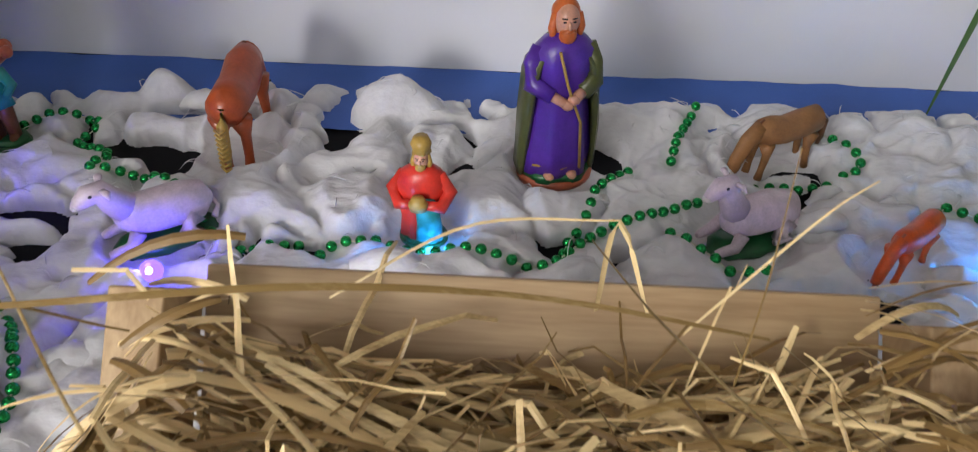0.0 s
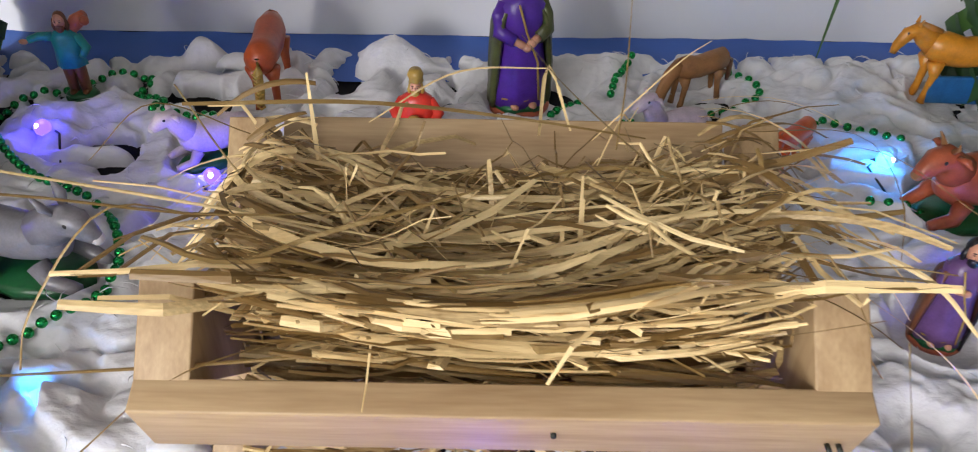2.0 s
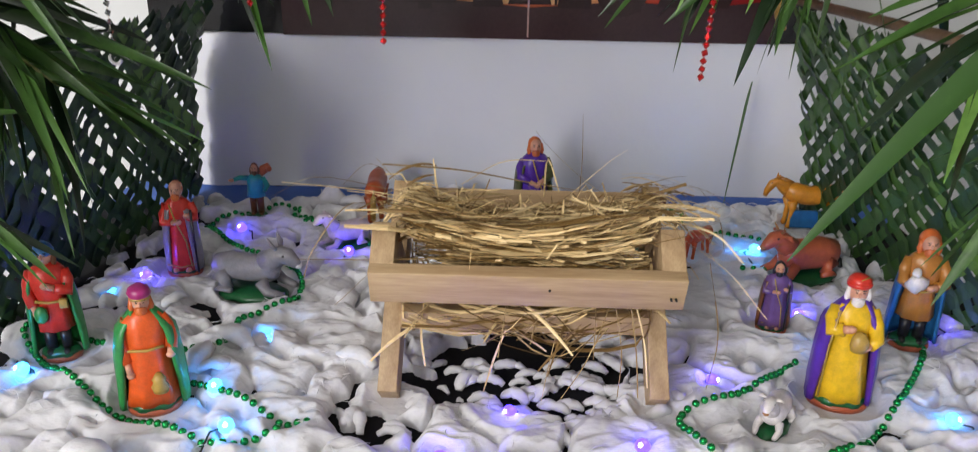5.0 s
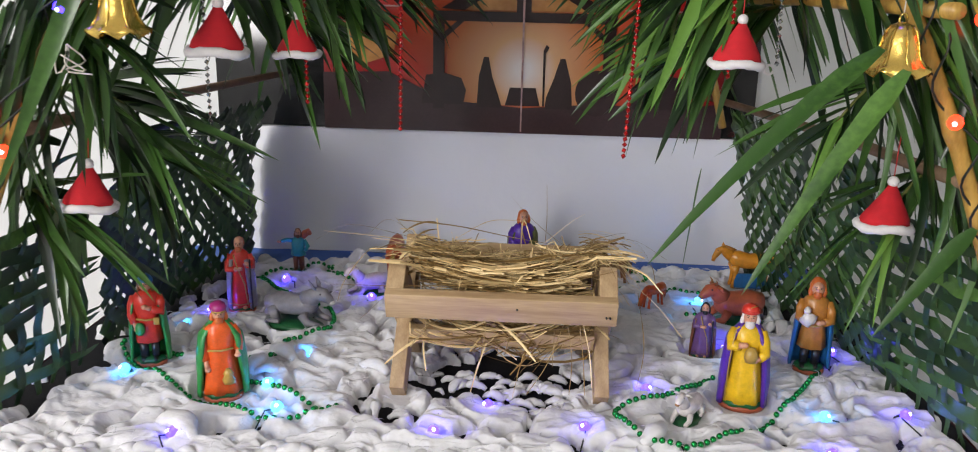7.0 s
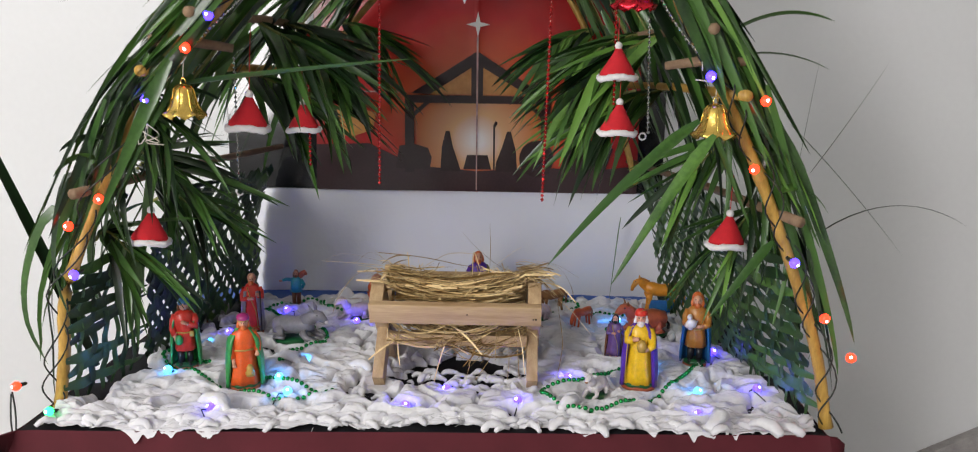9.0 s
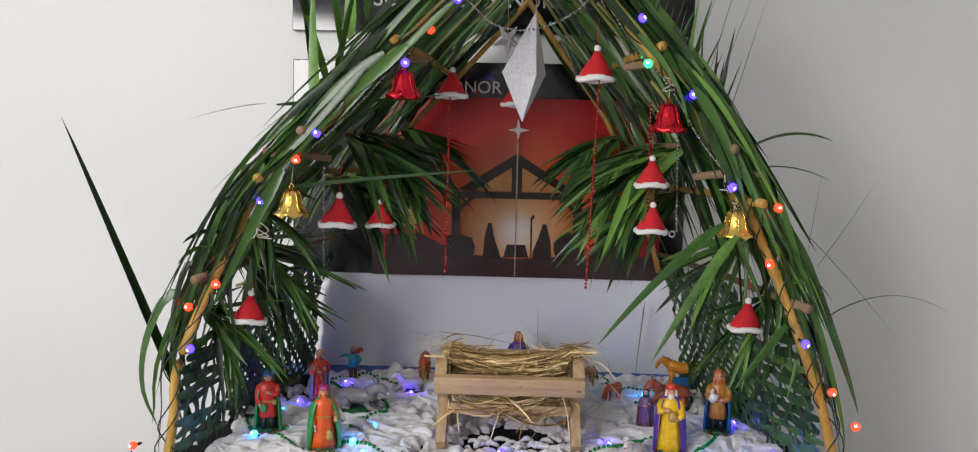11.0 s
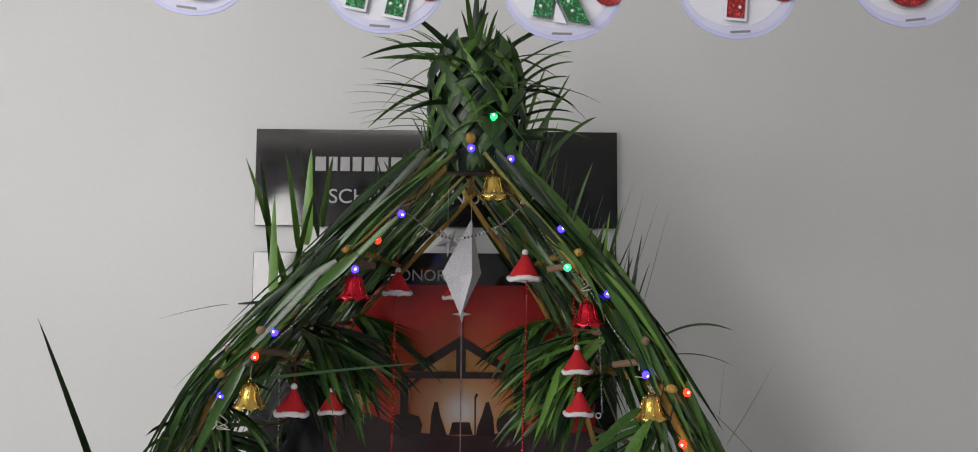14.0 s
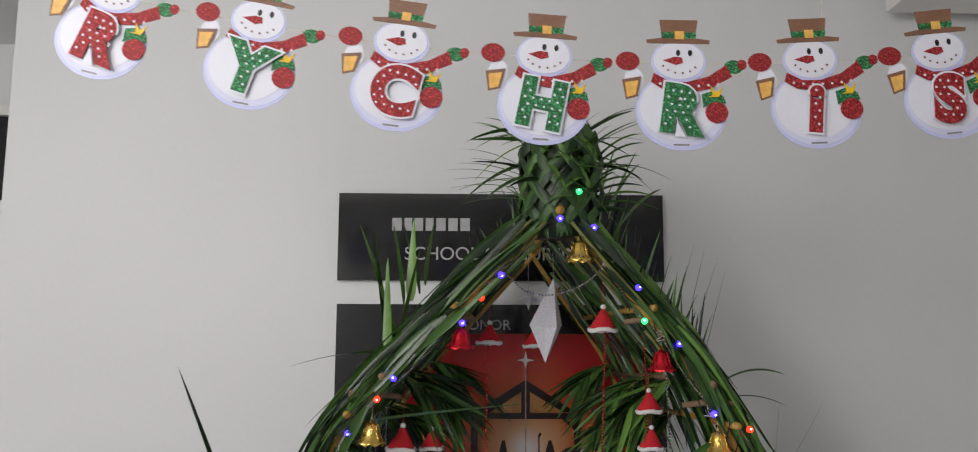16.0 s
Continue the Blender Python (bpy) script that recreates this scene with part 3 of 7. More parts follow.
def blade(shape, pts, w):
    """A flat, slightly folded blade of straw along the points."""
    n = len(pts)
    pts = [Vector(p) for p in pts]
    a, twist, fold = rng.uniform(-0.7, 0.7), rng.uniform(-1.0, 1.0), rng.uniform(0.05, 0.4)
    rings = []
    for i, p in enumerate(pts):
        t = i / (n - 1)
        d = (pts[min(i + 1, n - 1)] - pts[max(i - 1, 0)]).normalized()
        ref = Vector((0, 0, 1)) if abs(d.z) < 0.9 else Vector((0, 1, 0))
        sd = d.cross(ref).normalized()
        up = sd.cross(d)
        k = a + twist * t
        sv, nv = sd * math.cos(k) + up * math.sin(k), up * math.cos(k) - sd * math.sin(k)
        ww = w * (0.5 + 0.5 * math.sin(math.pi * min(1, 0.15 + t * 0.82)))
        rings.append([p - sv * ww, p + nv * ww * fold, p + sv * ww, p + nv * (ww * fold - 0.0003)])
    shape.rings(rings, 0)


rng = random.Random(11)


def nest_blade(layer):
    cx, cy = rng.gauss(0.08, 0.075), 0.232 + 0.138 * rng.random()
    cx = min(max(cx, -0.03), 0.2)
    ang = rng.gauss(0, 0.3) + 1.1 * (cx - 0.08) / 0.1 * (1 if cy > 0.33 else -1) * rng.random() * 0.6
    if rng.random() < 0.1:
        ang += rng.uniform(-1.2, 1.2)
    ln = rng.uniform(0.07, 0.25)
    bow = rng.gauss(-0.012, 0.035)
    kink = rng.uniform(-0.4, 0.4) if rng.random() < 0.35 else 0.0
    pts = []
    lift = rng.uniform(-0.02, 0.016) + layer
    sag = rng.uniform(0.2, 1.1)
    lim = 0.07 if rng.random() < 0.10 else 0.0
    lo, hi = -0.054 + rng.uniform(0, 0.02) - lim, 0.21 - rng.uniform(0, 0.02) + lim
    for i in range(9):
        s = (i / 8 - 0.5)
        x = cx + ln * s * math.cos(ang) - bow * (s * s - 0.1) * math.sin(ang)
        y = cy + ln * s * math.sin(ang) + bow * (4 * s * s - 0.3) + kink * ln * abs(s)
        if not lo < x < hi:
            continue
        y = min(max(y, 0.222), 0.386)
        z = bowl(x, y) * sag + bowl(cx, cy) * (1 - sag) + lift
        if x < -0.053 or x > 0.209:
            z = max(z, 0.972)
        pts.append((x + rng.uniform(-0.001, 0.001), y + rng.uniform(-0.0012, 0.0012), min(z, 0.99) + rng.uniform(-0.001, 0.001)))
    return pts if len(pts) > 3 else nest_blade(layer)


def nest_arc(lift):
    """A blade bent round the hollow of the nest."""
    a0, span = rng.uniform(3.3, 5.2), rng.uniform(0.5, 1.4)
    ox, oy, flat = rng.gauss(0, 0.03), rng.gauss(0.005, 0.02), rng.uniform(0.5, 1.0)
    k, tilt = rng.uniform(0.55, 1.12), rng.uniform(-0.012, 0.02)
    pts = []
    for i in range(11):
        a = a0 + span * (i / 10 - 0.3)
        x = 0.08 + ox + 0.135 * k * math.cos(a)
        y = min(max(0.315 + oy + 0.088 * k * flat * math.sin(a), 0.223), 0.386)
        x = min(max(x, -0.052), 0.208)
        pts.append((x, y, min(bowl(x, y) + lift + tilt * (i / 10), 0.99) + rng.uniform(-0.0008, 0.0008)))
    return pts


straw = Shape()
for k in range(1150):
    blade(straw, nest_arc(rng.uniform(-0.018, 0.016)) if k % 4 == 0 else nest_blade(0), rng.choice((0.0008, 0.0011, 0.0015, 0.0022, 0.003)))
# straw packed low against the front rail
for k in range(170):
    x0, ln, y = rng.uniform(-0.05, 0.12), rng.uniform(0.06, 0.16), rng.uniform(0.226, 0.27)
    z, slope, dip = rng.uniform(0.902, 0.94), rng.uniform(-0.012, 0.012), rng.uniform(0, 0.012)
    blade(straw, [(min(x0 + ln * t, 0.208), y + slope * t, z + slope * t - dip * math.sin(math.pi * t)) for t in np.linspace(0, 1, 7)], rng.choice((0.001, 0.0016, 0.0024)))
# tufts that fan out over the two ends
for k in range(90):
    sd = rng.choice((-1, 1))
    b = Vector((0.08 + sd * 0.11, rng.uniform(0.25, 0.40), rng.uniform(0.945, 0.98)))
    d = Vector((sd * rng.uniform(0.5, 1), rng.uniform(-0.6, 0.45), rng.uniform(0.1, 0.55))).normalized()
    ln = rng.uniform(0.03, 0.075 if sd < 0 else 0.11)
    dr = rng.uniform(0.3, 0.9)
    blade(straw, [b + d * ln * t + Vector((0, 0, -1)) * dr * ln * t * t for t in np.linspace(0, 1, 8)], rng.choice((0.0007, 0.001, 0.0016, 0.0022)))
# short bent wisps on top
for k in range(300):
    b = Vector((rng.uniform(-0.03, 0.2), rng.uniform(0.25, 0.39), 0))
    b.z = bowl(b.x, b.y) + rng.uniform(0.0, 0.02)
    d = Vector((rng.uniform(-1, 1), rng.uniform(-0.6, 0.6), rng.uniform(0.0, 0.5))).normalized()
    ln = rng.uniform(0.02, 0.085)
    blade(straw, [b + d * ln * t + Vector((0, 0, -1)) * rng.uniform(0.2, 0.7) * ln * t * t for t in np.linspace(0, 1, 6)], rng.choice((0.0006, 0.0009, 0.0014)))
# straw that sags through between rail and stretcher
for k in range(330):
    cx, cy, ang, ln = rng.uniform(0.0, 0.16), rng.uniform(0.25, 0.40), rng.gauss(0, 0.35), rng.uniform(0.08, 0.24)
    z0 = rng.uniform(0.85, 0.90)
    dip = rng.uniform(0.0, 0.05)
    pts = []
    for i in range(8):
        s = i / 7 - 0.5
        x = min(max(cx + ln * s * math.cos(ang), -0.055), 0.212)
        y = min(max(cy + ln * s * math.sin(ang), 0.24), 0.415)
        pts.append((x, y, z0 - dip * (1 - 4 * s * s)))
    blade(straw, pts, rng.choice((0.0012, 0.0018, 0.0028)))
for k in range(36):
    b = Vector((rng.uniform(-0.03, 0.2), rng.uniform(0.235, 0.3), rng.uniform(0.84, 0.88)))
    d = Vector((rng.uniform(-1, 1), rng.uniform(-0.5, 0.1), rng.uniform(-0.35, 0.15))).normalized()
    ln = rng.uniform(0.03, 0.09)
    blade(straw, [b + d * ln * t + Vector((0, 0, -1)) * 0.3 * ln * t * t for t in np.linspace(0, 1, 7)], rng.choice((0.0008, 0.0014, 0.002)))
bedding = thing("straw_bedding", straw, "straw", "heap of dry golden straw lying in the manger", "straw", kind="stuff", smooth=False)
# longer blades that stick out, each on its own
LOOSE = [[(-0.19, 0.30, 0.99), (-0.08, 0.275, 0.99), (0.03, 0.265, 0.975)], [(-0.185, 0.24, 0.995), (-0.135, 0.235, 1.02), (-0.05, 0.25, 1.0), (0.02, 0.28, 0.98)],
         [(-0.118, 0.205, 0.892), (-0.065, 0.215, 0.937), (0.0, 0.24, 0.944)], [(-0.155, 0.21, 0.94), (-0.06, 0.222, 0.937), (0.06, 0.235, 0.94)],
         [(0.138, 0.35, 0.97), (0.139, 0.351, 1.01), (0.137, 0.352, 1.06)], [(0.085, 0.33, 1.045), (0.11, 0.32, 1.02), (0.16, 0.30, 0.985), (0.22, 0.28, 0.965)],
         [(0.012, 0.205, 0.842), (0.1, 0.225, 0.868), (0.2, 0.245, 0.9)], [(0.118, 0.2, 0.79), (0.145, 0.215, 0.83), (0.172, 0.24, 0.895)],
         [(0.178, 0.205, 0.79), (0.18, 0.215, 0.84), (0.171, 0.245, 0.895)], [(0.2, 0.205, 0.79), (0.196, 0.22, 0.84), (0.187, 0.25, 0.9)],
         [(0.21, 0.21, 0.80), (0.204, 0.225, 0.85), (0.19, 0.25, 0.9)], [(0.22, 0.3, 0.96), (0.275, 0.27, 0.955), (0.305, 0.25, 0.93)],
         [(0.2, 0.34, 0.975), (0.265, 0.33, 0.985), (0.315, 0.30, 0.965)], [(0.21, 0.37, 0.97), (0.27, 0.36, 0.975), (0.3, 0.35, 0.94), (0.31, 0.345, 0.90)],
         [(0.24, 0.27, 0.95), (0.29, 0.25, 0.92), (0.335, 0.24, 0.87)], [(-0.06, 0.36, 0.97), (-0.1, 0.34, 1.0), (-0.125, 0.31, 0.985)],
         [(-0.07, 0.3, 0.96), (-0.115, 0.29, 0.97), (-0.15, 0.26, 0.93), (-0.16, 0.25, 0.9)], [(-0.06, 0.28, 0.99), (0.0, 0.32, 0.955), (0.06, 0.36, 0.95)],
         [(-0.095, 0.36, 1.0), (-0.05, 0.31, 0.975), (0.01, 0.262, 0.955)], [(-0.085, 0.34, 1.0), (0.0, 0.37, 0.985), (0.08, 0.39, 0.965), (0.16, 0.385, 0.955)],
         [(0.0, 0.39, 0.96), (0.05, 0.405, 0.985), (0.105, 0.412, 0.985)], [(0.1, 0.41, 0.94), (0.103, 0.405, 0.99), (0.118, 0.40, 0.95)],
         [(0.13, 0.39, 0.95), (0.18, 0.42, 0.985), (0.2, 0.43, 0.995)], [(0.24, 0.30, 0.965), (0.2, 0.28, 0.96), (0.14, 0.255, 0.95)],
         [(0.05, 0.21, 0.832), (0.055, 0.23, 0.86), (0.06, 0.25, 0.9)], [(-0.03, 0.24, 0.80), (-0.035, 0.25, 0.84), (-0.03, 0.27, 0.89)],
         [(0.27, 0.25, 0.93), (0.28, 0.22, 0.86), (0.272, 0.21, 0.80)]]
for pts in LOOSE:
    s = Shape()
    blade(s, [Vector(p) for p in curve(pts, 14)], rng.choice((0.0006, 0.0009, 0.0014)))
    part("straw_blade", s, "straw_one", bedding, smooth=False)
for k in range(150):
    s = Shape()
    blade(s, nest_arc(rng.uniform(0.006, 0.018)) if k % 3 == 0 else nest_blade(rng.uniform(0.004, 0.014)), rng.choice((0.0012, 0.0018, 0.0026)))
    part("straw_blade", s, "straw_one", bedding, smooth=False)


# ---------- painted figures ----------
def place(name, shape, mats, x, y, turn, h, label, category, group="nativity figures", z=BASE, seed=0):
    v = np.array(shape.v)
    n = 0.012 * (np.stack([vnoise(v[:, 0] * 9 + k * 7 + seed, v[:, 1] * 9 + v[:, 2] * 7, k * 3.1) for k in range(3)], 1) - 0.5)
    shape.v = [tuple(p) for p in (v + n) * h]
    return thing(name, shape, mats, label, category, group, m=pose(x, y, z, 0, 0, turn))


def robe(s, mat, bottom=0.07, rx=0.17, ry=0.14, folds=7):
    s.loft([(bottom, 0, 0, rx, ry), (bottom + 0.1, 0, 0, rx * 0.95, ry * 0.93), (0.32, 0, 0, rx * 0.84, ry * 0.85), (0.47, 0, 0, rx * 0.76, ry * 0.78),
            (0.55, 0, 0, rx * 0.74, ry * 0.74), (0.66, 0, 0, rx * 0.86, ry * 0.76), (0.74, 0, 0, rx * 0.84, ry * 0.68), (0.79, 0, 0, rx * 0.6, ry * 0.5), (0.82, 0, 0, rx * 0.3, ry * 0.32)],
           32, mat, folds, 0.07)


def cloak(s, mat, bottom=0.05, rx=0.2, ry=0.165, top=0.81, open_deg=70):
    rings = []
    for t in np.linspace(0, 1, 12):
        z = bottom + (top - bottom) * t
        k = 1 - 0.2 * t - 0.55 * max(0, t - 0.8) / 0.2 * 0.8 + 0.06 * math.sin(t * 3.1)
        a0, a1 = math.radians(-90 + open_deg * (1 - 0.35 * t)), math.radians(270 - open_deg * (1 - 0.35 * t))
        outer = [(rx * k * math.cos(a) * (1 + 0.03 * math.cos(9 * a)), ry * k * math.sin(a) * (1 + 0.03 * math.cos(9 * a)) + 0.012, z) for a in np.linspace(a0, a1, 22)]
        inner = [(rx * k * 0.86 * math.cos(a), ry * k * 0.84 * math.sin(a) + 0.012, z) for a in np.linspace(a1, a0, 22)]
        rings.append(outer + inner)
    s.rings(rings, mat)


def head(s, skin, hair, beard=None, eye=None, z=0.885, long_hair=True):
    s.ball((0, -0.012, z), (0.06, 0.064, 0.08), skin, 16, 12)
    s.ball((0, 0.018, z + 0.018), (0.068, 0.066, 0.078), hair, 16, 12)
    if long_hair:
        s.ball((0, 0.028, z - 0.06), (0.075, 0.05, 0.09), hair, 14, 10)
        for q in (-1, 1):
            s.tube([(q * 0.055, -0.005, z + 0.03), (q * 0.066, -0.008, z - 0.04), (q * 0.06, -0.015, z - 0.11)], [0.018, 0.024, 0.012], 8, hair)
    s.ball((0, -0.078, z - 0.004), (0.011, 0.016, 0.02), skin, 8, 6)
    if beard is not None:
        s.ball((0, -0.05, z - 0.06), (0.044, 0.034, 0.05), beard, 12, 9)
        s.ball((0, -0.045, z - 0.098), (0.024, 0.022, 0.038), beard, 10, 8)
        s.tube([(-0.032, -0.062, z - 0.04), (0, -0.078, z - 0.028), (0.032, -0.062, z - 0.04)], [0.006, 0.011, 0.006], 6, beard)
    if eye is not None:
        for q in (-1, 1):
            s.ball((q * 0.023, -0.071, z + 0.012), (0.009, 0.005, 0.005), eye, 8, 6)
            s.tube([(q * 0.012, -0.074, z + 0.028), (q * 0.036, -0.066, z + 0.028)], 0.0035, 5, eye)


def arm(s, sleeve, skin, side, elbow, hand, r=0.045):
    s.tube([(side * 0.115, 0, 0.75), tuple((np.array((side * 0.115, 0, 0.75)) + np.array(elbow)) / 2 + np.array((side * 0.012, 0, 0))), elbow,
            tuple(np.array(elbow) * 0.4 + np.array(hand) * 0.6)], [r * 0.9, r * 1.05, r * 1.05, r * 0.95], 12, sleeve)
    e, hnd = np.array(elbow), np.array(hand)
    s.tube([tuple(e * 0.45 + hnd * 0.55), tuple(hnd)], [r * 0.6, r * 0.55], 10, skin)
    s.ball(tuple(hnd), (0.032, 0.026, 0.028), skin, 10, 8)


def foot_base(s, top, rim, rx=0.19, ry=0.165):
    s.loft([(0.0, 0, 0, rx, ry), (0.025, 0, 0, rx * 1.02, ry * 1.02), (0.045, 0, 0, rx * 0.97, ry * 0.97)], 26, rim)
    s.loft([(0.04, 0, 0, rx * 0.97, ry * 0.97), (0.075, 0, 0, rx * 0.9, ry * 0.9), (0.095, 0, 0, rx * 0.7, ry * 0.7)], 26, top, 6, 0.05)


def king_orange():
    s = Shape()
    foot_base(s, 2, 6)
    robe(s, 0, 0.07, 0.185, 0.15)
    cloak(s, 1, 0.04, 0.25, 0.19, 0.82, 62)
    head(s, 3, 4, 4, 7)
    s.loft([(0.915, 0, 0.0, 0.068, 0.068), (0.945, 0, 0, 0.082, 0.08), (0.985, 0, 0.004, 0.07, 0.068), (1.01, 0, 0.006, 0.03, 0.03)], 18, 5, 8, 0.04)
    s.loft([(0.905, 0, 0, 0.073, 0.073), (0.925, 0, 0, 0.075, 0.075)], 18, 8)
    arm(s, 0, 3, -1, (-0.165, -0.03, 0.56), (-0.13, -0.085, 0.33))
    arm(s, 0, 3, 1, (0.175, -0.03, 0.58), (0.16, -0.1, 0.47))
    s.tube([(-0.12, -0.11, 0.55), (0, -0.135, 0.54), (0.12, -0.11, 0.55)], 0.012, 8, 8)
    s.loft([(0.2, 0.06, -0.15, 0.05, 0.045), (0.25, 0.06, -0.155, 0.062, 0.055), (0.29, 0.06, -0.155, 0.04, 0.035), (0.31, 0.06, -0.155, 0.05, 0.045), (0.36, 0.06, -0.155, 0.022, 0.02)], 14, 8)
    return place("king_figurine", s, ["p_orange", "p_green", "p_dkgreen", "skin", "p_hair_orange", "p_magenta", "p_terracotta", "p_black", "p_gold"],
                 -0.32, 0.205, 20, 0.145, "glazed king statuette in orange robe and green cloak with magenta turban", "statuette", seed=1)


def king_yellow():
    s = Shape()
    foot_base(s, 2, 6, 0.2, 0.16)
    robe(s, 0, 0.07, 0.175, 0.15)
    cloak(s, 1, 0.04, 0.225, 0.185, 0.83, 58)
    head(s, 3, 4, 4, 7)
    s.ball((0, 0.0, 0.955), (0.077, 0.077, 0.055), 5, 18, 10)
    s.loft([(0.925, 0, 0, 0.08, 0.08), (0.945, 0, 0, 0.082, 0.082), (0.955, 0, 0, 0.076, 0.076)], 20, 5)
    s.tube([(-0.06, -0.03, 0.95), (0, -0.06, 0.985), (0.05, -0.03, 1.0)], 0.006, 6, 8)
    arm(s, 0, 3, -1, (-0.14, -0.1, 0.62), (-0.03, -0.155, 0.66), 0.05)
    arm(s, 0, 3, 1, (0.15, -0.1, 0.57), (0.07, -0.165, 0.53), 0.05)
    s.loft([(0.51, 0.03, -0.175, 0.045, 0.035), (0.56, 0.03, -0.18, 0.062, 0.045), (0.61, 0.03, -0.175, 0.055, 0.04), (0.65, 0.03, -0.17, 0.03, 0.025)], 14, 8)
    s.tube([(-0.12, -0.155, 0.79), (-0.15, -0.13, 0.5), (-0.16, -0.13, 0.1)], 0.007, 6, 8)
    return place("king_figurine", s, ["p_yellow", "p_purple", "p_dkgreen", "skin", "p_white", "p_red", "p_terracotta", "p_black", "p_gold"],
                 0.43, 0.252, -10, 0.157, "glazed king statuette in yellow robe and purple cloak with red cap", "statuette", seed=2)


def herdsman(x, y, turn, h, tunic, cape, label, kind):
    s = Shape()
    foot_base(s, 2, 6, 0.15, 0.13)
    for q in (-1, 1):
        s.tube([(q * 0.055, -0.02, 0.07), (q * 0.056, -0.02, 0.18), (q * 0.055, -0.015, 0.25)], [0.042, 0.044, 0.048], 12, 7)
        s.ball((q * 0.058, -0.055, 0.075), (0.035, 0.062, 0.03), 7, 10, 8)
        s.tube([(q * 0.055, -0.015, 0.24), (q * 0.055, -0.01, 0.33)], 0.042, 10, 3)
    s.loft([(0.27, 0, 0, 0.135, 0.115), (0.4, 0, 0, 0.118, 0.1), (0.5, 0, 0, 0.105, 0.09), (0.54, 0, 0, 0.108, 0.09), (0.66, 0, 0, 0.135, 0.1), (0.75, 0, 0, 0.13, 0.09), (0.79, 0, 0, 0.1, 0.07), (0.82, 0, 0, 0.05, 0.045)],
           28, 0, 8, 0.06)
    cloak(s, 1, 0.05, 0.2, 0.15, 0.8, 72)
    s.tube([(-0.1, -0.075, 0.525), (0, -0.098, 0.515), (0.1, -0.075, 0.525)], 0.012, 8, 8)
    if kind == "helmet":
        head(s, 3, 4, None, 7)
        s.loft([(0.89, 0, 0.008, 0.078, 0.082), (0.92, 0, 0.008, 0.076, 0.08), (0.96, 0, 0.008, 0.06, 0.062), (0.985, 0, 0.008, 0.03, 0.03)], 18, 5)
        arm(s, 0, 3, 1, (0.15, -0.06, 0.6), (0.0, -0.125, 0.67))
        arm(s, 0, 3, -1, (-0.15, -0.02, 0.56), (-0.1, -0.1, 0.42))
        s.ball((-0.06, -0.125, 0.43), (0.055, 0.04, 0.07), 1, 12, 10)
        s.box((0.1, -0.075, 0.5), (0.06, 0.04, 0.08), 8, 0.01)
    elif kind == "hood":
        head(s, 3, 4, 4, 7)
        s.ball((0, 0.022, 0.91), (0.078, 0.07, 0.085), 5, 16, 10)
        arm(s, 0, 3, -1, (-0.15, -0.06, 0.58), (-0.06, -0.14, 0.56))
        arm(s, 0, 3, 1, (0.15, -0.06, 0.57), (0.04, -0.14, 0.57))
        s.tube([(-0.1, -0.14, 0.55), (-0.06, -0.15, 0.62), (0.0, -0.145, 0.6)], [(0.05, 0.06), (0.062, 0.075), (0.04, 0.05)], 12, 9)
        s.ball((-0.085, -0.17, 0.70), (0.035, 0.045, 0.04), 9, 12, 8)
    return place("shepherd_figurine", s, [tunic, cape, "p_dkgreen", "skin", "p_hair_orange" if kind == "hood" else "p_brown", "p_blue" if kind == "helmet" else "p_hair_orange", "p_terracotta", "p_black", "p_gold", "p_white"],
                 x, y, turn, h, label, "statuette", seed=int(x * 100) % 7)


def robed(x, y, turn, h, robe_m, cloak_m, hair_m, label, staff=False, base=0.18, bald=False, seed=3, arms="clasp", cloak_open=70):
    s = Shape()
    foot_base(s, 2, 6, base, base * 0.85)
    robe(s, 0, 0.07, base * 0.9, base * 0.78)
    cloak(s, 1, 0.05, base * 1.06, base * 0.9, 0.81, cloak_open)
    head(s, 3, 4, 4, 5, long_hair=not bald)
    if bald:
        s.ball((0, 0.0, 0.925), (0.06, 0.064, 0.055), 3, 14, 9)
    if arms == "clasp":
        arm(s, 0, 3, -1, (-0.16, -0.06, 0.58), (-0.0, -0.15, 0.5))
        arm(s, cloak_m and 1, 3, 1, (0.15, -0.06, 0.58), (0.03, -0.15, 0.53))
    else:
        arm(s, 0, 3, -1, (-0.14, -0.05, 0.57), (0.02, -0.14, 0.6))
        arm(s, 0, 3, 1, (0.15, -0.05, 0.6), (0.1, -0.14, 0.66))
    s.tube([(-0.05, -0.13, 0.78), (-0.0, -0.15, 0.6), (0.07, -0.15, 0.4), (0.1, -0.14, 0.12)], 0.008, 6, 7)
    s.tube([(-0.14, -0.09, 0.13), (0, -0.145, 0.12), (0.14, -0.09, 0.13)], 0.007, 6, 7)
    for q in (-0.06, 0.06):
        s.ball((q, -0.135, 0.085), (0.03, 0.05, 0.02), 3, 8, 6)
    if staff:
        s.tube([(0.15, -0.12, 0.05), (0.145, -0.14, 0.4), (0.14, -0.13, 0.72)], 0.012, 8, 5)
    return place("shepherd_figurine" if staff else "robed_figurine", s, [robe_m, cloak_m, "p_dkgreen", "skin", hair_m, "p_black", "p_terracotta", "p_gold"], x, y, turn, h, label, "statuette", seed=seed)


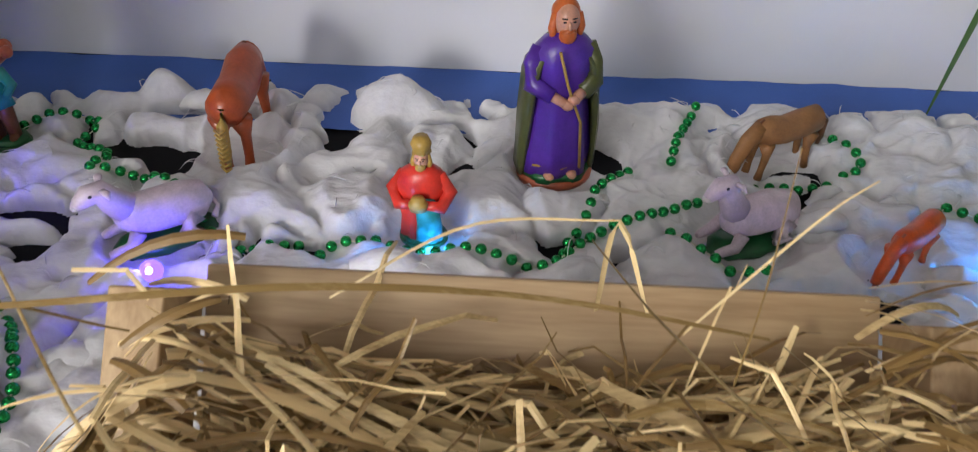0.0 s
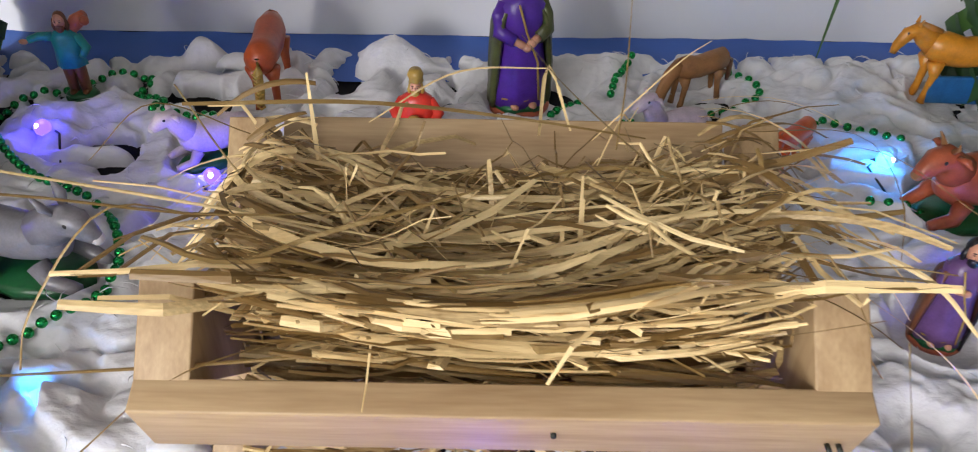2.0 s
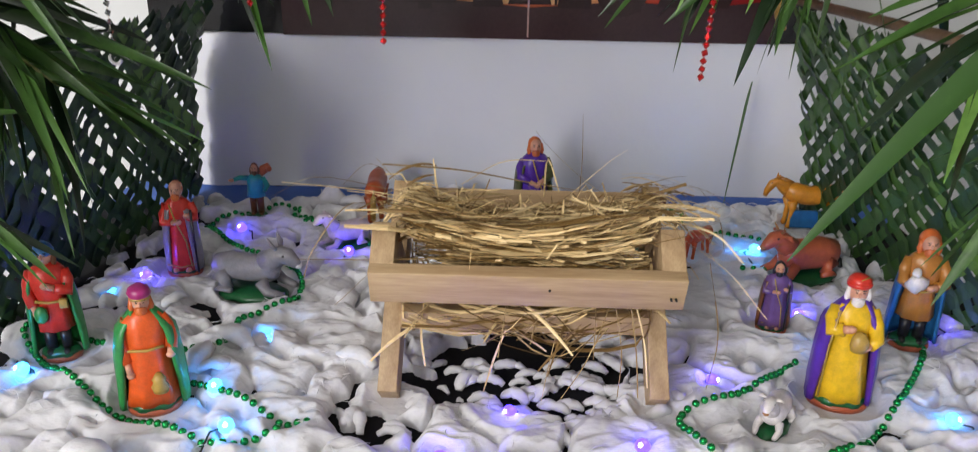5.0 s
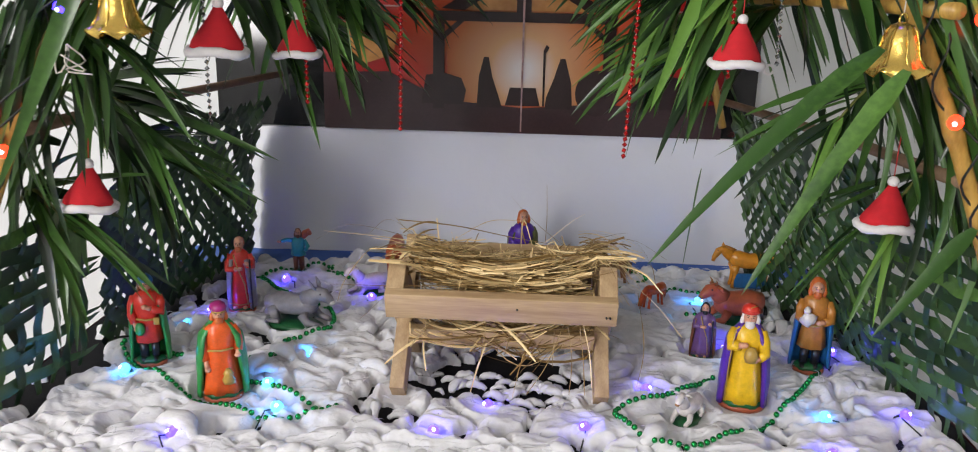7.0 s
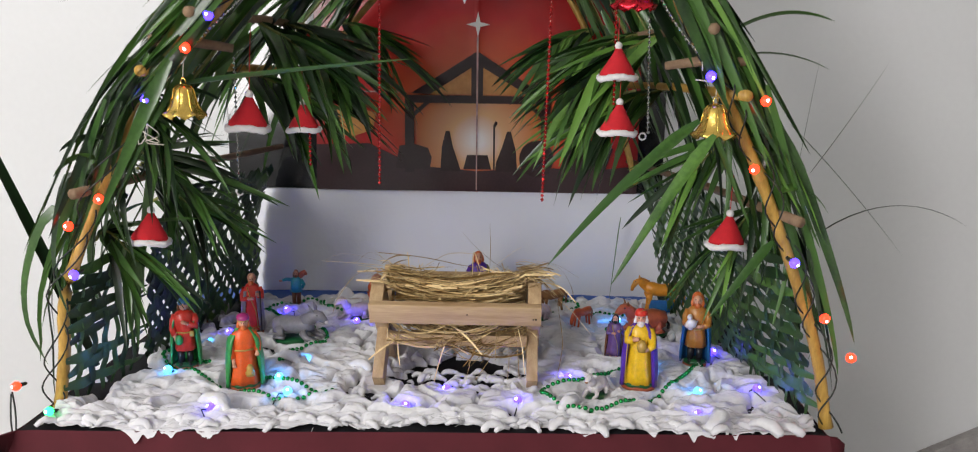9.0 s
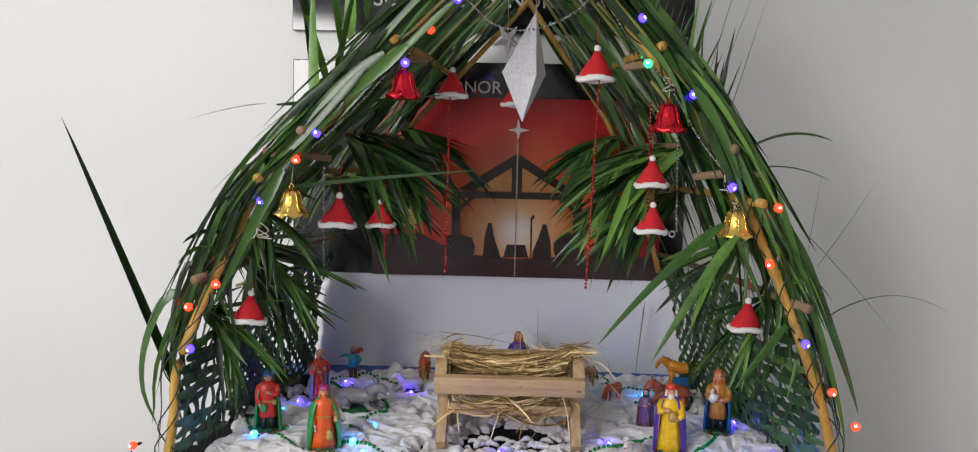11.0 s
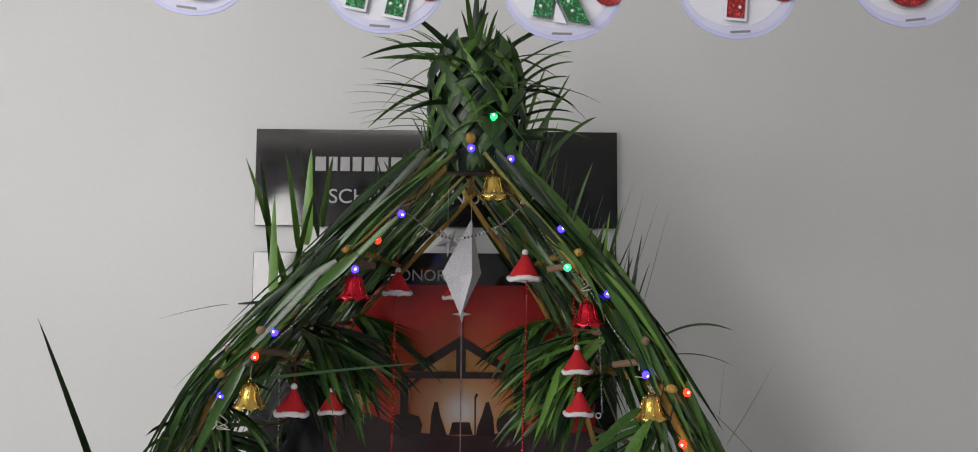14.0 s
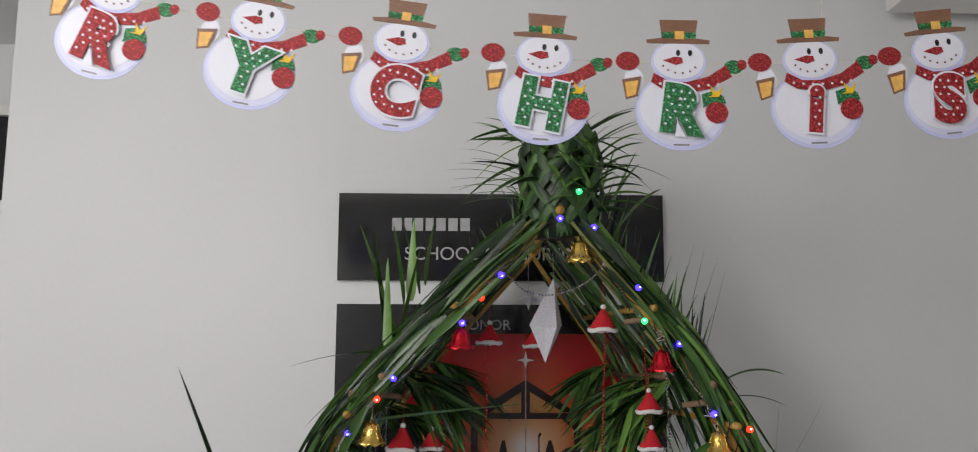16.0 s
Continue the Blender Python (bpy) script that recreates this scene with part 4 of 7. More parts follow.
king_orange()
king_yellow()
herdsman(-0.47, 0.30, 14, 0.15, "p_red", "p_green", "glazed shepherd statuette in red tunic and green cape with blue cap", "helmet")
herdsman(0.565, 0.385, -14, 0.157, "p_ochre", "p_blue", "glazed shepherd statuette in ochre tunic carrying a white lamb", "hood")
robed(-0.407, 0.535, 10, 0.143, "p_red", "p_grey", "p_hair_orange", "glazed bald shepherd statuette in red robe and grey cloak", True, 0.17, True, 4, "staff", 42)
robed(0.402, 0.415, -15, 0.098, "p_mauve", "p_brown", "p_black", "small shepherd statuette in dull purple robe with a staff", True, 0.2, False, 5, "staff")
robed(0.098, 0.745, 12, 0.157, "p_purple", "p_olive", "p_hair_orange", "glazed statuette of a bearded man in purple robe and olive cloak", False, 0.2, False, 6, "clasp", 66)


def kneeling_king():
    s = Shape()
    foot_base(s, 2, 2, 0.2, 0.17)
    s.loft([(0.07, -0.02, 0, 0.17, 0.14), (0.25, -0.03, 0, 0.15, 0.13), (0.45, -0.02, 0, 0.19, 0.13), (0.6, 0, 0, 0.21, 0.13), (0.68, 0, 0, 0.17, 0.11), (0.74, 0, 0, 0.08, 0.07)], 26, 0, 7, 0.06)
    s.loft([(0.08, 0.06, -0.1, 0.11, 0.08), (0.25, 0.07, -0.12, 0.1, 0.075), (0.42, 0.06, -0.13, 0.1, 0.07), (0.5, 0.04, -0.1, 0.06, 0.05)], 20, 1, 5, 0.05)
    head(s, 3, 7, 7, 5, 0.81)
    s.loft([(0.87, 0, 0, 0.075, 0.075), (0.9, 0, 0, 0.07, 0.07), (0.95, 0, 0, 0.085, 0.085), (1.0, 0, 0, 0.06, 0.06)], 20, 6, 5, 0.12)
    for q in (-1, 1):
        s.tube([(q * 0.14, 0, 0.66), (q * 0.23, -0.03, 0.52), (q * 0.17, -0.13, 0.43), (q * 0.05, -0.17, 0.47)], [0.05, 0.06, 0.055, 0.04], 12, 0)
        s.ball((q * 0.04, -0.18, 0.48), (0.05, 0.04, 0.045), 3, 10, 8)
    s.loft([(0.44, 0, -0.2, 0.07, 0.05), (0.5, 0, -0.2, 0.085, 0.06), (0.56, 0, -0.19, 0.05, 0.04)], 12, 6)
    return place("king_figurine", s, ["p_red", "p_teal", "p_dkgreen", "skin", "p_white", "p_black", "p_gold", "p_gold"], 0.0, 0.655, -4, 0.09,
                 "small kneeling king statuette in red and teal with gold crown", "statuette", seed=8)


def angel():
    s = Shape()
    foot_base(s, 2, 2, 0.17, 0.15)
    for q in (-1, 1):
        s.tube([(q * 0.06, 0, 0.08), (q * 0.06, 0, 0.3), (q * 0.055, 0, 0.48)], [0.05, 0.06, 0.07], 12, 4)
        s.ball((q * 0.065, -0.04, 0.1), (0.04, 0.07, 0.03), 4, 8, 6)
    s.loft([(0.4, 0, 0, 0.15, 0.12), (0.55, 0, 0, 0.13, 0.1), (0.72, 0, 0, 0.14, 0.1), (0.79, 0, 0, 0.08, 0.06)], 22, 0, 6, 0.06)
    head(s, 3, 4, 4, 5)
    s.tube([(-0.12, 0, 0.72), (-0.24, -0.03, 0.74), (-0.34, -0.06, 0.72)], [0.05, 0.045, 0.035], 10, 0)
    s.ball((-0.38, -0.07, 0.71), (0.05, 0.03, 0.03), 3, 8, 6)
    s.tube([(0.12, 0, 0.72), (0.2, -0.04, 0.6), (0.15, -0.1, 0.52)], [0.05, 0.045, 0.04], 10, 0)
    s.tube([(0.05, 0.05, 0.75), (0.15, 0.06, 0.86), (0.24, 0.05, 0.92)], [(0.05, 0.06), (0.075, 0.08), (0.05, 0.05)], 12, 6)
    s.ball((0.24, 0.0, 0.88), (0.05, 0.06, 0.05), 6, 10, 8)
    return place("shepherd_figurine", s, ["p_teal", "p_teal", "p_dkgreen", "skin", "p_brown", "p_black", "p_terracotta"], -0.362, 0.75, 8, 0.098,
                 "small shepherd statuette in teal coat with one arm stretched out", "statuette", seed=9)


kneeling_king()
angel()


def standing_horse(x, y, turn, size, coat, mane, label, grazing=False, plinth=None, braid=False):
    s = Shape()
    legs = [(-0.33, -0.09), (-0.3, 0.09), (0.33, -0.09), (0.3, 0.09)]
    for lx, ly in legs:
        s.tube([(lx + (0.02 if lx > 0 else -0.03), ly, 0.0), (lx, ly, 0.12), (lx + (0.02 if lx < 0 else -0.02), ly, 0.3), (lx, ly * 0.9, 0.45)], [0.045, 0.036, 0.045, 0.09], 10, 0)
    s.tube([(-0.47, 0, 0.56), (-0.4, 0, 0.58), (-0.2, 0, 0.55), (0.05, 0, 0.53), (0.25, 0, 0.57), (0.38, 0, 0.6), (0.44, 0, 0.6)],
           [(0.05, 0.06), (0.14, 0.15), (0.155, 0.16), (0.155, 0.155), (0.15, 0.17), (0.11, 0.13), (0.05, 0.06)], 16, 0)
    if grazing:
        s.tube([(0.34, 0, 0.62), (0.5, 0, 0.5), (0.6, 0, 0.28), (0.63, 0, 0.14), (0.6, 0, 0.05)], [(0.1, 0.12), (0.08, 0.11), (0.07, 0.09), (0.06, 0.075), (0.04, 0.04)], 14, 0)
        s.tube([(0.34, 0, 0.72), (0.54, 0, 0.56), (0.66, 0, 0.3)], [(0.02, 0.03), (0.025, 0.035), (0.015, 0.02)], 8, 1)
        hx, hz_ = 0.62, 0.24
    else:
        s.tube([(0.34, 0, 0.6), (0.47, 0, 0.68), (0.56, 0, 0.75), (0.63, 0, 0.71), (0.7, 0, 0.58), (0.72, 0, 0.5)], [(0.1, 0.13), (0.075, 0.1), (0.068, 0.08), (0.065, 0.075), (0.048, 0.05), (0.03, 0.035)], 14, 0)
        s.tube([(0.3, 0, 0.73), (0.42, 0, 0.77), (0.53, 0, 0.82)], [(0.02, 0.03), (0.03, 0.04), (0.02, 0.03)], 8, 1)
        hx, hz_ = 0.55, 0.81
    for q in (-1, 1):
        s.tube([(hx, q * 0.04, hz_), (hx - 0.01, q * 0.055, hz_ + 0.07)], [0.024, 0.006], 7, 0)
        s.ball((hx + 0.1, q * 0.06, hz_ - 0.07), (0.012, 0.008, 0.012), 2, 7, 5)
    s.tube([(-0.46, 0, 0.62), (-0.53, 0, 0.52), (-0.54, 0, 0.3), (-0.52, 0, 0.16)], [0.03, 0.045, 0.04, 0.015], 10, 3 if braid else 1)
    if braid:
        for k in range(9):
            s.tube([(-0.6, -0.04, 0.52 - k * 0.04), (-0.62, 0, 0.5 - k * 0.04), (-0.6, 0.04, 0.53 - k * 0.04)], 0.011, 6, 3)
    mats = [coat, mane, "p_black", "p_gold"]
    if plinth:
        s.box((0.0, 0.1, 0.16), (0.62, 0.06, 0.3), 4, 0.02)
        mats.append(plinth)
    return place("horse_figurine", s, mats, x, y, turn, size, label, "animal figurine", "animal figurines", seed=int(size * 1000) % 9)


standing_horse(0.56, 0.775, 178, 0.104, "p_horse", "p_ochre", "orange toy horse standing with a blue support between its legs", plinth="p_blue")
standing_horse(-0.163, 0.765, 93, 0.106, "p_rust", "p_brown", "rust-brown toy horse turned away, its tail braided in gold", grazing=True, braid=True)
standing_horse(0.285, 0.765, 207, 0.075, "p_tan", "p_brown", "small tan toy horse with its head down grazing", grazing=True)
standing_horse(0.352, 0.645, 222, 0.06, "p_orange", "p_terracotta", "small red-orange toy calf with its head lowered", grazing=True)


def lying_animal(x, y, turn, size, coat, patch, base, label, name, horns=False, head_up=0.62, woolly=False, slim=1.0, ears=False):
    s = Shape()
    if base:
        s.loft([(0.0, 0, 0, 0.5, 0.26), (0.05, 0, 0, 0.52, 0.27), (0.1, 0, 0, 0.44, 0.22)], 26, 3, 9, 0.06)
    z = 0.1 if base else 0.0
    body = [(-0.48, 0, 0.2 + z), (-0.4, 0, 0.24 + z), (-0.2, 0, 0.27 + z), (0.05, 0, 0.27 + z), (0.25, 0, 0.3 + z), (0.36, 0, 0.33 + z), (0.42, 0, 0.34 + z)]
    k = 1.12 if woolly else slim
    s.tube(body, [(0.07 * k, 0.08 * k), (0.18 * k, 0.19 * k), (0.22 * k, 0.22 * k), (0.22 * k, 0.21 * k), (0.2 * k, 0.2 * k), (0.13, 0.15), (0.05, 0.06)], 20, 0)
    nz = head_up + z
    s.tube([(0.26, 0, 0.36 + z), (0.4, 0, (0.36 + z + nz) / 2 + 0.03), (0.47, 0, nz), (0.56, 0, nz - 0.01), (0.66, 0, nz - 0.08), (0.7, 0, nz - 0.11)],
           [(0.15, 0.16), (0.12, 0.13), (0.11, 0.115), (0.1, 0.105), (0.065, 0.07), (0.045, 0.05)], 16, 0)
    s.ball((0.69, 0, nz - 0.1), (0.05, 0.055, 0.045), 1, 10, 8)
    for q in (-1, 1):
        if ears:
            s.tube([(0.45, q * 0.05, nz + 0.06), (0.41, q * 0.09, nz + 0.15), (0.36, q * 0.1, nz + 0.24)], [(0.025, 0.02), (0.042, 0.025), (0.008, 0.008)], 8, 0)
        else:
            s.tube([(0.44, q * 0.08, nz + 0.05), (0.42, q * 0.16, nz + 0.06), (0.41, q * 0.21, nz + 0.02)], [(0.03, 0.02), (0.04, 0.025), (0.01, 0.01)], 8, 0)
        s.ball((0.55, q * 0.088, nz + 0.025), (0.022, 0.012, 0.018), 2, 8, 6)
        if horns:
            s.tube([(0.47, q * 0.05, nz + 0.09), (0.47, q * 0.09, nz + 0.14), (0.5, q * 0.1, nz + 0.19)], [0.022, 0.016, 0.005], 8, 1)
        s.tube([(0.26, q * 0.15, 0.18 + z), (0.36, q * 0.19, 0.07 + z), (0.5, q * 0.17, 0.045 + z), (0.56, q * 0.16, 0.04 + z)], [0.08, 0.06, 0.05, 0.035], 10, 0)
        s.tube([(-0.28, q * 0.17, 0.2 + z), (-0.16, q * 0.24, 0.1 + z), (-0.3, q * 0.23, 0.05 + z), (-0.1, q * 0.25, 0.045 + z)], [0.11, 0.085, 0.06, 0.035], 10, 0)
    if woolly:
        r = random.Random(3)
        for j in range(60):
            a, t = r.uniform(0, math.pi), r.uniform(-0.42, 0.3)
            s.ball((t, 0.215 * math.cos(a), 0.28 + z + 0.2 * math.sin(a)), 0.05, 0, 8, 6)
    s.tube([(-0.48, 0, 0.22 + z), (-0.53, 0.06, 0.14 + z), (-0.46, 0.16, 0.09 + z)], [0.03, 0.025, 0.035], 8, 2 if horns else 0)
    return place(name, s, [coat, patch, "p_black", "p_dkgreen"], x, y, turn, size, label, "animal figurine", "animal figurines", seed=int(size * 999) % 9)


lying_animal(-0.294, 0.472, -16, 0.112, "p_grey", "p_white", True, "glazed grey donkey statuette lying on a green base", "donkey_figurine", False, 0.5, False, 0.8, True)
lying_animal(0.49, 0.57, 200, 0.108, "p_terracotta", "p_tan", True, "glazed terracotta ox statuette lying on a green base", "ox_figurine", True, 0.55)
lying_animal(-0.19, 0.64, 215, 0.075, "p_white_tinted", "p_white", True, "glazed white sheep statuette lying with raised head, purple light put into its colour", "sheep_figurine", False, 0.66)
lying_animal(0.245, 0.668, 207, 0.072, "p_white_tinted", "p_white", True, "glazed white sheep statuette lying on a green base", "sheep_figurine", False, 0.78)
lying_animal(0.345, 0.2, 238, 0.062, "p_white", "p_tan", True, "glazed white lamb statuette with green foliage at its feet", "lamb_figurine", False, 0.66)

# ---------- bead garlands ----------
BEAD = 0.0043
bead = Shape().ball((0, 0, 0), BEAD, 0, 10, 7).mesh("bead", ["bead"])


def garland(points, label):
    n = max(2, int(length([(*p, 0) for p in points]) / 0.0104))
    q = curve(points, n)
    root = thing("bead_garland", None, "", label, "garland", "green bead garlands", m=pose(q[0][0], q[0][1], TOP))
    line = []
    zs = TOP + np.maximum(cotton_height(q[:, 0], q[:, 1]), 0.001)
    zs = np.convolve(np.pad(zs, 2, mode="edge"), np.ones(5) / 5, "valid") * 0.6 + zs * 0.4
    for (x, y), z in zip(q, zs):
        p = Vector((x - q[0][0], y - q[0][1], z - TOP + BEAD * 0.75))
        line.append(p)
        piece("bead", bead, root, Matrix.Translation(p))
    part("string", Shape().tube(line, 0.0006, 5), "twine", root)


G = "string of shiny green plastic beads lying on the cotton"
garland([(-0.36, 0.771), (-0.326, 0.786), (-0.295, 0.778), (-0.306, 0.753), (-0.266, 0.726), (-0.271, 0.701), (-0.244, 0.703), (-0.194, 0.683), (-0.154, 0.641), (-0.122, 0.624), (-0.095, 0.638), (-0.085, 0.628)], G)
garland([(-0.071, 0.62), (-0.057, 0.632), (-0.011, 0.629), (0.031, 0.623), (0.085, 0.618), (0.102, 0.624), (0.131, 0.651), (0.16, 0.667), (0.208, 0.695)], G)
garland([(0.105, 0.63), (0.106, 0.65), (0.122, 0.676), (0.131, 0.703), (0.158, 0.737)], G)
garland([(0.192, 0.741), (0.204, 0.783), (0.224, 0.829)], G)
garland([(0.262, 0.734), (0.308, 0.737), (0.346, 0.749), (0.346, 0.775), (0.315, 0.801)], G)
garland([(0.181, 0.649), (0.198, 0.637), (0.222, 0.617), (0.245, 0.618)], G)
garland([(0.38, 0.684), (0.403, 0.70), (0.436, 0.678), (0.461, 0.661)], G)
garland([(0.401, 0.566), (0.42, 0.561), (0.445, 0.56)], G)
garland([(-0.38, 0.755), (-0.42, 0.73), (-0.43, 0.69), (-0.40, 0.645), (-0.37, 0.61), (-0.331, 0.578), (-0.27, 0.55), (-0.235, 0.505), (-0.22, 0.46), (-0.227, 0.417), (-0.262, 0.392), (-0.278, 0.37), (-0.273, 0.335), (-0.291, 0.297), (-0.33, 0.293)], G)
garland([(-0.43, 0.32), (-0.464, 0.335), (-0.515, 0.345), (-0.528, 0.325), (-0.494, 0.288), (-0.449, 0.247), (-0.398, 0.209), (-0.363, 0.185), (-0.32, 0.162), (-0.285, 0.147), (-0.242, 0.132), (-0.198, 0.136), (-0.172, 0.146)], G)
garland([(-0.29, 0.238), (-0.264, 0.222), (-0.215, 0.195), (-0.176, 0.174), (-0.145, 0.163)], G)
garland([(0.40, 0.31), (0.368, 0.28), (0.331, 0.246), (0.301, 0.223), (0.27, 0.215), (0.248, 0.2), (0.243, 0.17), (0.27, 0.122), (0.318, 0.099), (0.37, 0.124), (0.42, 0.161), (0.467, 0.207), (0.507, 0.255), (0.554, 0.323), (0.585, 0.39), (0.585, 0.42)], G)

# ---------- signs and poster on the wall ----------
def text_mesh(body, size, m, mat, parent, depth=0.0015, name="lettering"):
    c = bpy.data.curves.new("text", "FONT")
    c.body, c.size, c.extrude, c.align_x = body, size, depth, "LEFT"
    tmp = bpy.data.objects.new("text", c)
    scene.collection.objects.link(tmp)
    me = bpy.data.meshes.new_from_object(tmp.evaluated_get(bpy.context.evaluated_depsgraph_get()))
    bpy.data.objects.remove(tmp)
    me.materials.clear()
    me.materials.append(M[mat])
    ob = new(name, me)
    ob.parent = parent
    ob.matrix_basis = m
    return ob


sign = thing("name_board", Shape().box((0, WALL - 0.012, 1.904), (1.16, 0.024, 0.312), bevel=0.002), "granite_black", "polished black granite board with silver lettering on the wall", "sign", smooth=False)
bx = -0.389
for w in (0.034, 0.028, 0.03, 0.028, 0.034, 0.034, 0.034):
    part("name_bar", Shape().box((bx + w / 2, WALL - 0.0255, 1.948), (w, 0.003, 0.046), bevel=0.001), "letter_silver", sign, smooth=False)
    bx += w + 0.009
text_mesh("SCHOOL OF NURSING", 0.066, pose(-0.345, WALL - 0.026, 1.822, 90, 0, 0), "letter_silver", sign)
board = thing("honour_board", Shape().box((-0.002, WALL - 0.012, 1.353), (1.152, 0.024, 0.624), bevel=0.002), "granite_black", "polished black granite board behind the poster", "sign", smooth=False)
text_mesh("HONOR", 0.05, pose(-0.155, WALL - 0.026, 1.577, 90, 0, 0), "letter_silver", board)

pm = bpy.data.materials.new("poster_print")
pm.use_nodes = True
nt = pm.node_tree
tc = nt.nodes.new("ShaderNodeTexCoord")
mp = nt.nodes.new("ShaderNodeMapping")
mp.inputs["Location"].default_value = (-0.085, 0, -1.24)
gr = nt.nodes.new("ShaderNodeVectorMath")
gr.operation = "LENGTH"
mu = nt.nodes.new("ShaderNodeVectorMath")
mu.operation = "MULTIPLY"
mu.inputs[1].default_value = (1.0, 0.0, 1.25)
no = nt.nodes.new("ShaderNodeTexNoise")
no.inputs["Scale"].default_value = 9
ad = nt.nodes.new("ShaderNodeMath")
ad.operation = "MULTIPLY_ADD"
ad.inputs[1].default_value = 0.16
rp = nt.nodes.new("ShaderNodeValToRGB")
rp.color_ramp.elements[0].position, rp.color_ramp.elements[0].color = 0.1, (0.75, 0.4, 0.18, 1)
rp.color_ramp.elements[1].position, rp.color_ramp.elements[1].color = 0.62, (0.12, 0.008, 0.01, 1)
e = rp.color_ramp.elements.new(0.26)
e.color = (0.62, 0.1, 0.035, 1)
e = rp.color_ramp.elements.new(0.4)
e.color = (0.5, 0.02, 0.02, 1)
L_ = nt.links.new
L_(tc.outputs["Object"], mp.inputs["Vector"])
L_(mp.outputs["Vector"], mu.inputs[0])
L_(mu.outputs["Vector"], gr.inputs[0])
L_(tc.outputs["Object"], no.inputs["Vector"])
L_(no.outputs["Fac"], ad.inputs[0])
L_(gr.outputs["Value"], ad.inputs[2])
L_(ad.outputs[0], rp.inputs["Fac"])
L_(rp.outputs["Color"], nt.nodes["Principled BSDF"].inputs["Base Color"])
nt.nodes["Principled BSDF"].inputs["Roughness"].default_value = 0.22
M["poster"] = pm

PY = WALL - 0.03
gm = bpy.data.materials.new("poster_doorway_print")
gm.use_nodes = True
gt = gm.node_tree
g_tc, g_mp, g_len, g_rp = gt.nodes.new("ShaderNodeTexCoord"), gt.nodes.new("ShaderNodeMapping"), gt.nodes.new("ShaderNodeVectorMath"), gt.nodes.new("ShaderNodeValToRGB")
g_len.operation = "LENGTH"
g_mp.inputs["Location"].default_value = (-0.085, -0.915, -1.175)
g_rp.color_ramp.elements[0].position, g_rp.color_ramp.elements[0].color = 0.015, (0.85, 0.78, 0.72, 1)
g_rp.color_ramp.elements[1].position, g_rp.color_ramp.elements[1].color = 0.16, (0.5, 0.13, 0.03, 1)
g_e = g_rp.color_ramp.elements.new(0.07)
g_e.color = (0.75, 0.42, 0.2, 1)
gt.links.new(g_tc.outputs["Object"], g_mp.inputs["Vector"])
gt.links.new(g_mp.outputs["Vector"], g_len.inputs[0])
gt.links.new(g_len.outputs["Value"], g_rp.inputs["Fac"])
gt.links.new(g_rp.outputs["Color"], gt.nodes["Principled BSDF"].inputs["Base Color"])
gt.nodes["Principled BSDF"].inputs["Roughness"].default_value = 0.22
M["poster_door"] = gm


def crease(x, z):
    return 0.004 * math.exp(-abs(x - 0.083) / 0.006) + 0.003 * math.exp(-abs(z - 1.299) / 0.005) + 0.0015 * float(vnoise(x * 9, z * 9))


ps = Shape()
rings = []
zs = sorted(list(np.linspace(1.04, 1.563, 30)) + [1.291, 1.295, 1.299, 1.303, 1.307])
xs = sorted(list(np.linspace(-0.34, 0.505, 50)) + [0.073, 0.078, 0.083, 0.088, 0.093])
for z in zs:
    rings.append([(x, PY - crease(x, z), z) for x in xs])
ps.rings(rings, 0, closed=False, caps=False)
poster = thing("poster", ps, "poster", "creased glossy red poster with a dark stable silhouette", "poster")


def shape_on_poster(outline, mat, d, name, label=""):
    s = Shape()
    s.prism([(x, z) for x, z in outline], PY - 0.006 - d, PY - 0.0045 - d)
    return part(name, s, mat, poster, label, smooth=False)


def oval(cx, cz, rx, rz, n=24):
    return [(cx + rx * math.cos(2 * math.pi * i / n), cz + rz * math.sin(2 * math.pi * i / n)) for i in range(n)]


shape_on_poster([(-0.075, 1.1), (0.245, 1.1), (0.245, 1.275), (-0.075, 1.275)], "poster_door", 0.0, "glowing_doorway", "glowing orange doorway of the printed stable")
shape_on_poster([(-0.34, 1.041), (0.505, 1.041), (0.505, 1.115), (0.38, 1.10), (0.25, 1.108), (0.085, 1.095), (-0.08, 1.108), (-0.2, 1.165), (-0.34, 1.16)], "poster_ground", 0.0014, "ground_shape")
shape_on_poster([(-0.06, 1.295), (0.226, 1.295), (0.083, 1.385)], "poster_orange", 0.0, "gable_glow", "orange glow behind the printed gable")
shape_on_poster([(-0.105, 1.272), (0.275, 1.272), (0.275, 1.292), (-0.105, 1.292)], "poster_dark", 0.0022, "beam_shape")
shape_on_poster([(-0.088, 1.297), (0.083, 1.405), (0.255, 1.296), (0.215, 1.294), (0.083, 1.373), (-0.04, 1.294)], "poster_dark", 0.0022, "roof_shape")
shape_on_poster([(0.068, 1.285), (0.098, 1.285), (0.098, 1.392), (0.068, 1.392)], "poster_dark", 0.0028, "king_post_shape")
for x in (-0.093, 0.262):
    shape_on_poster([(x - 0.012, 1.09), (x + 0.012, 1.09), (x + 0.012, 1.275), (x - 0.012, 1.275)], "poster_dark", 0.0024, "post_shape")
    q = 1 if x < 0 else -1
    shape_on_poster([(x, 1.225), (x, 1.24), (x + q * 0.045, 1.278), (x + q * 0.06, 1.278)], "poster_dark", 0.0029, "brace_shape")
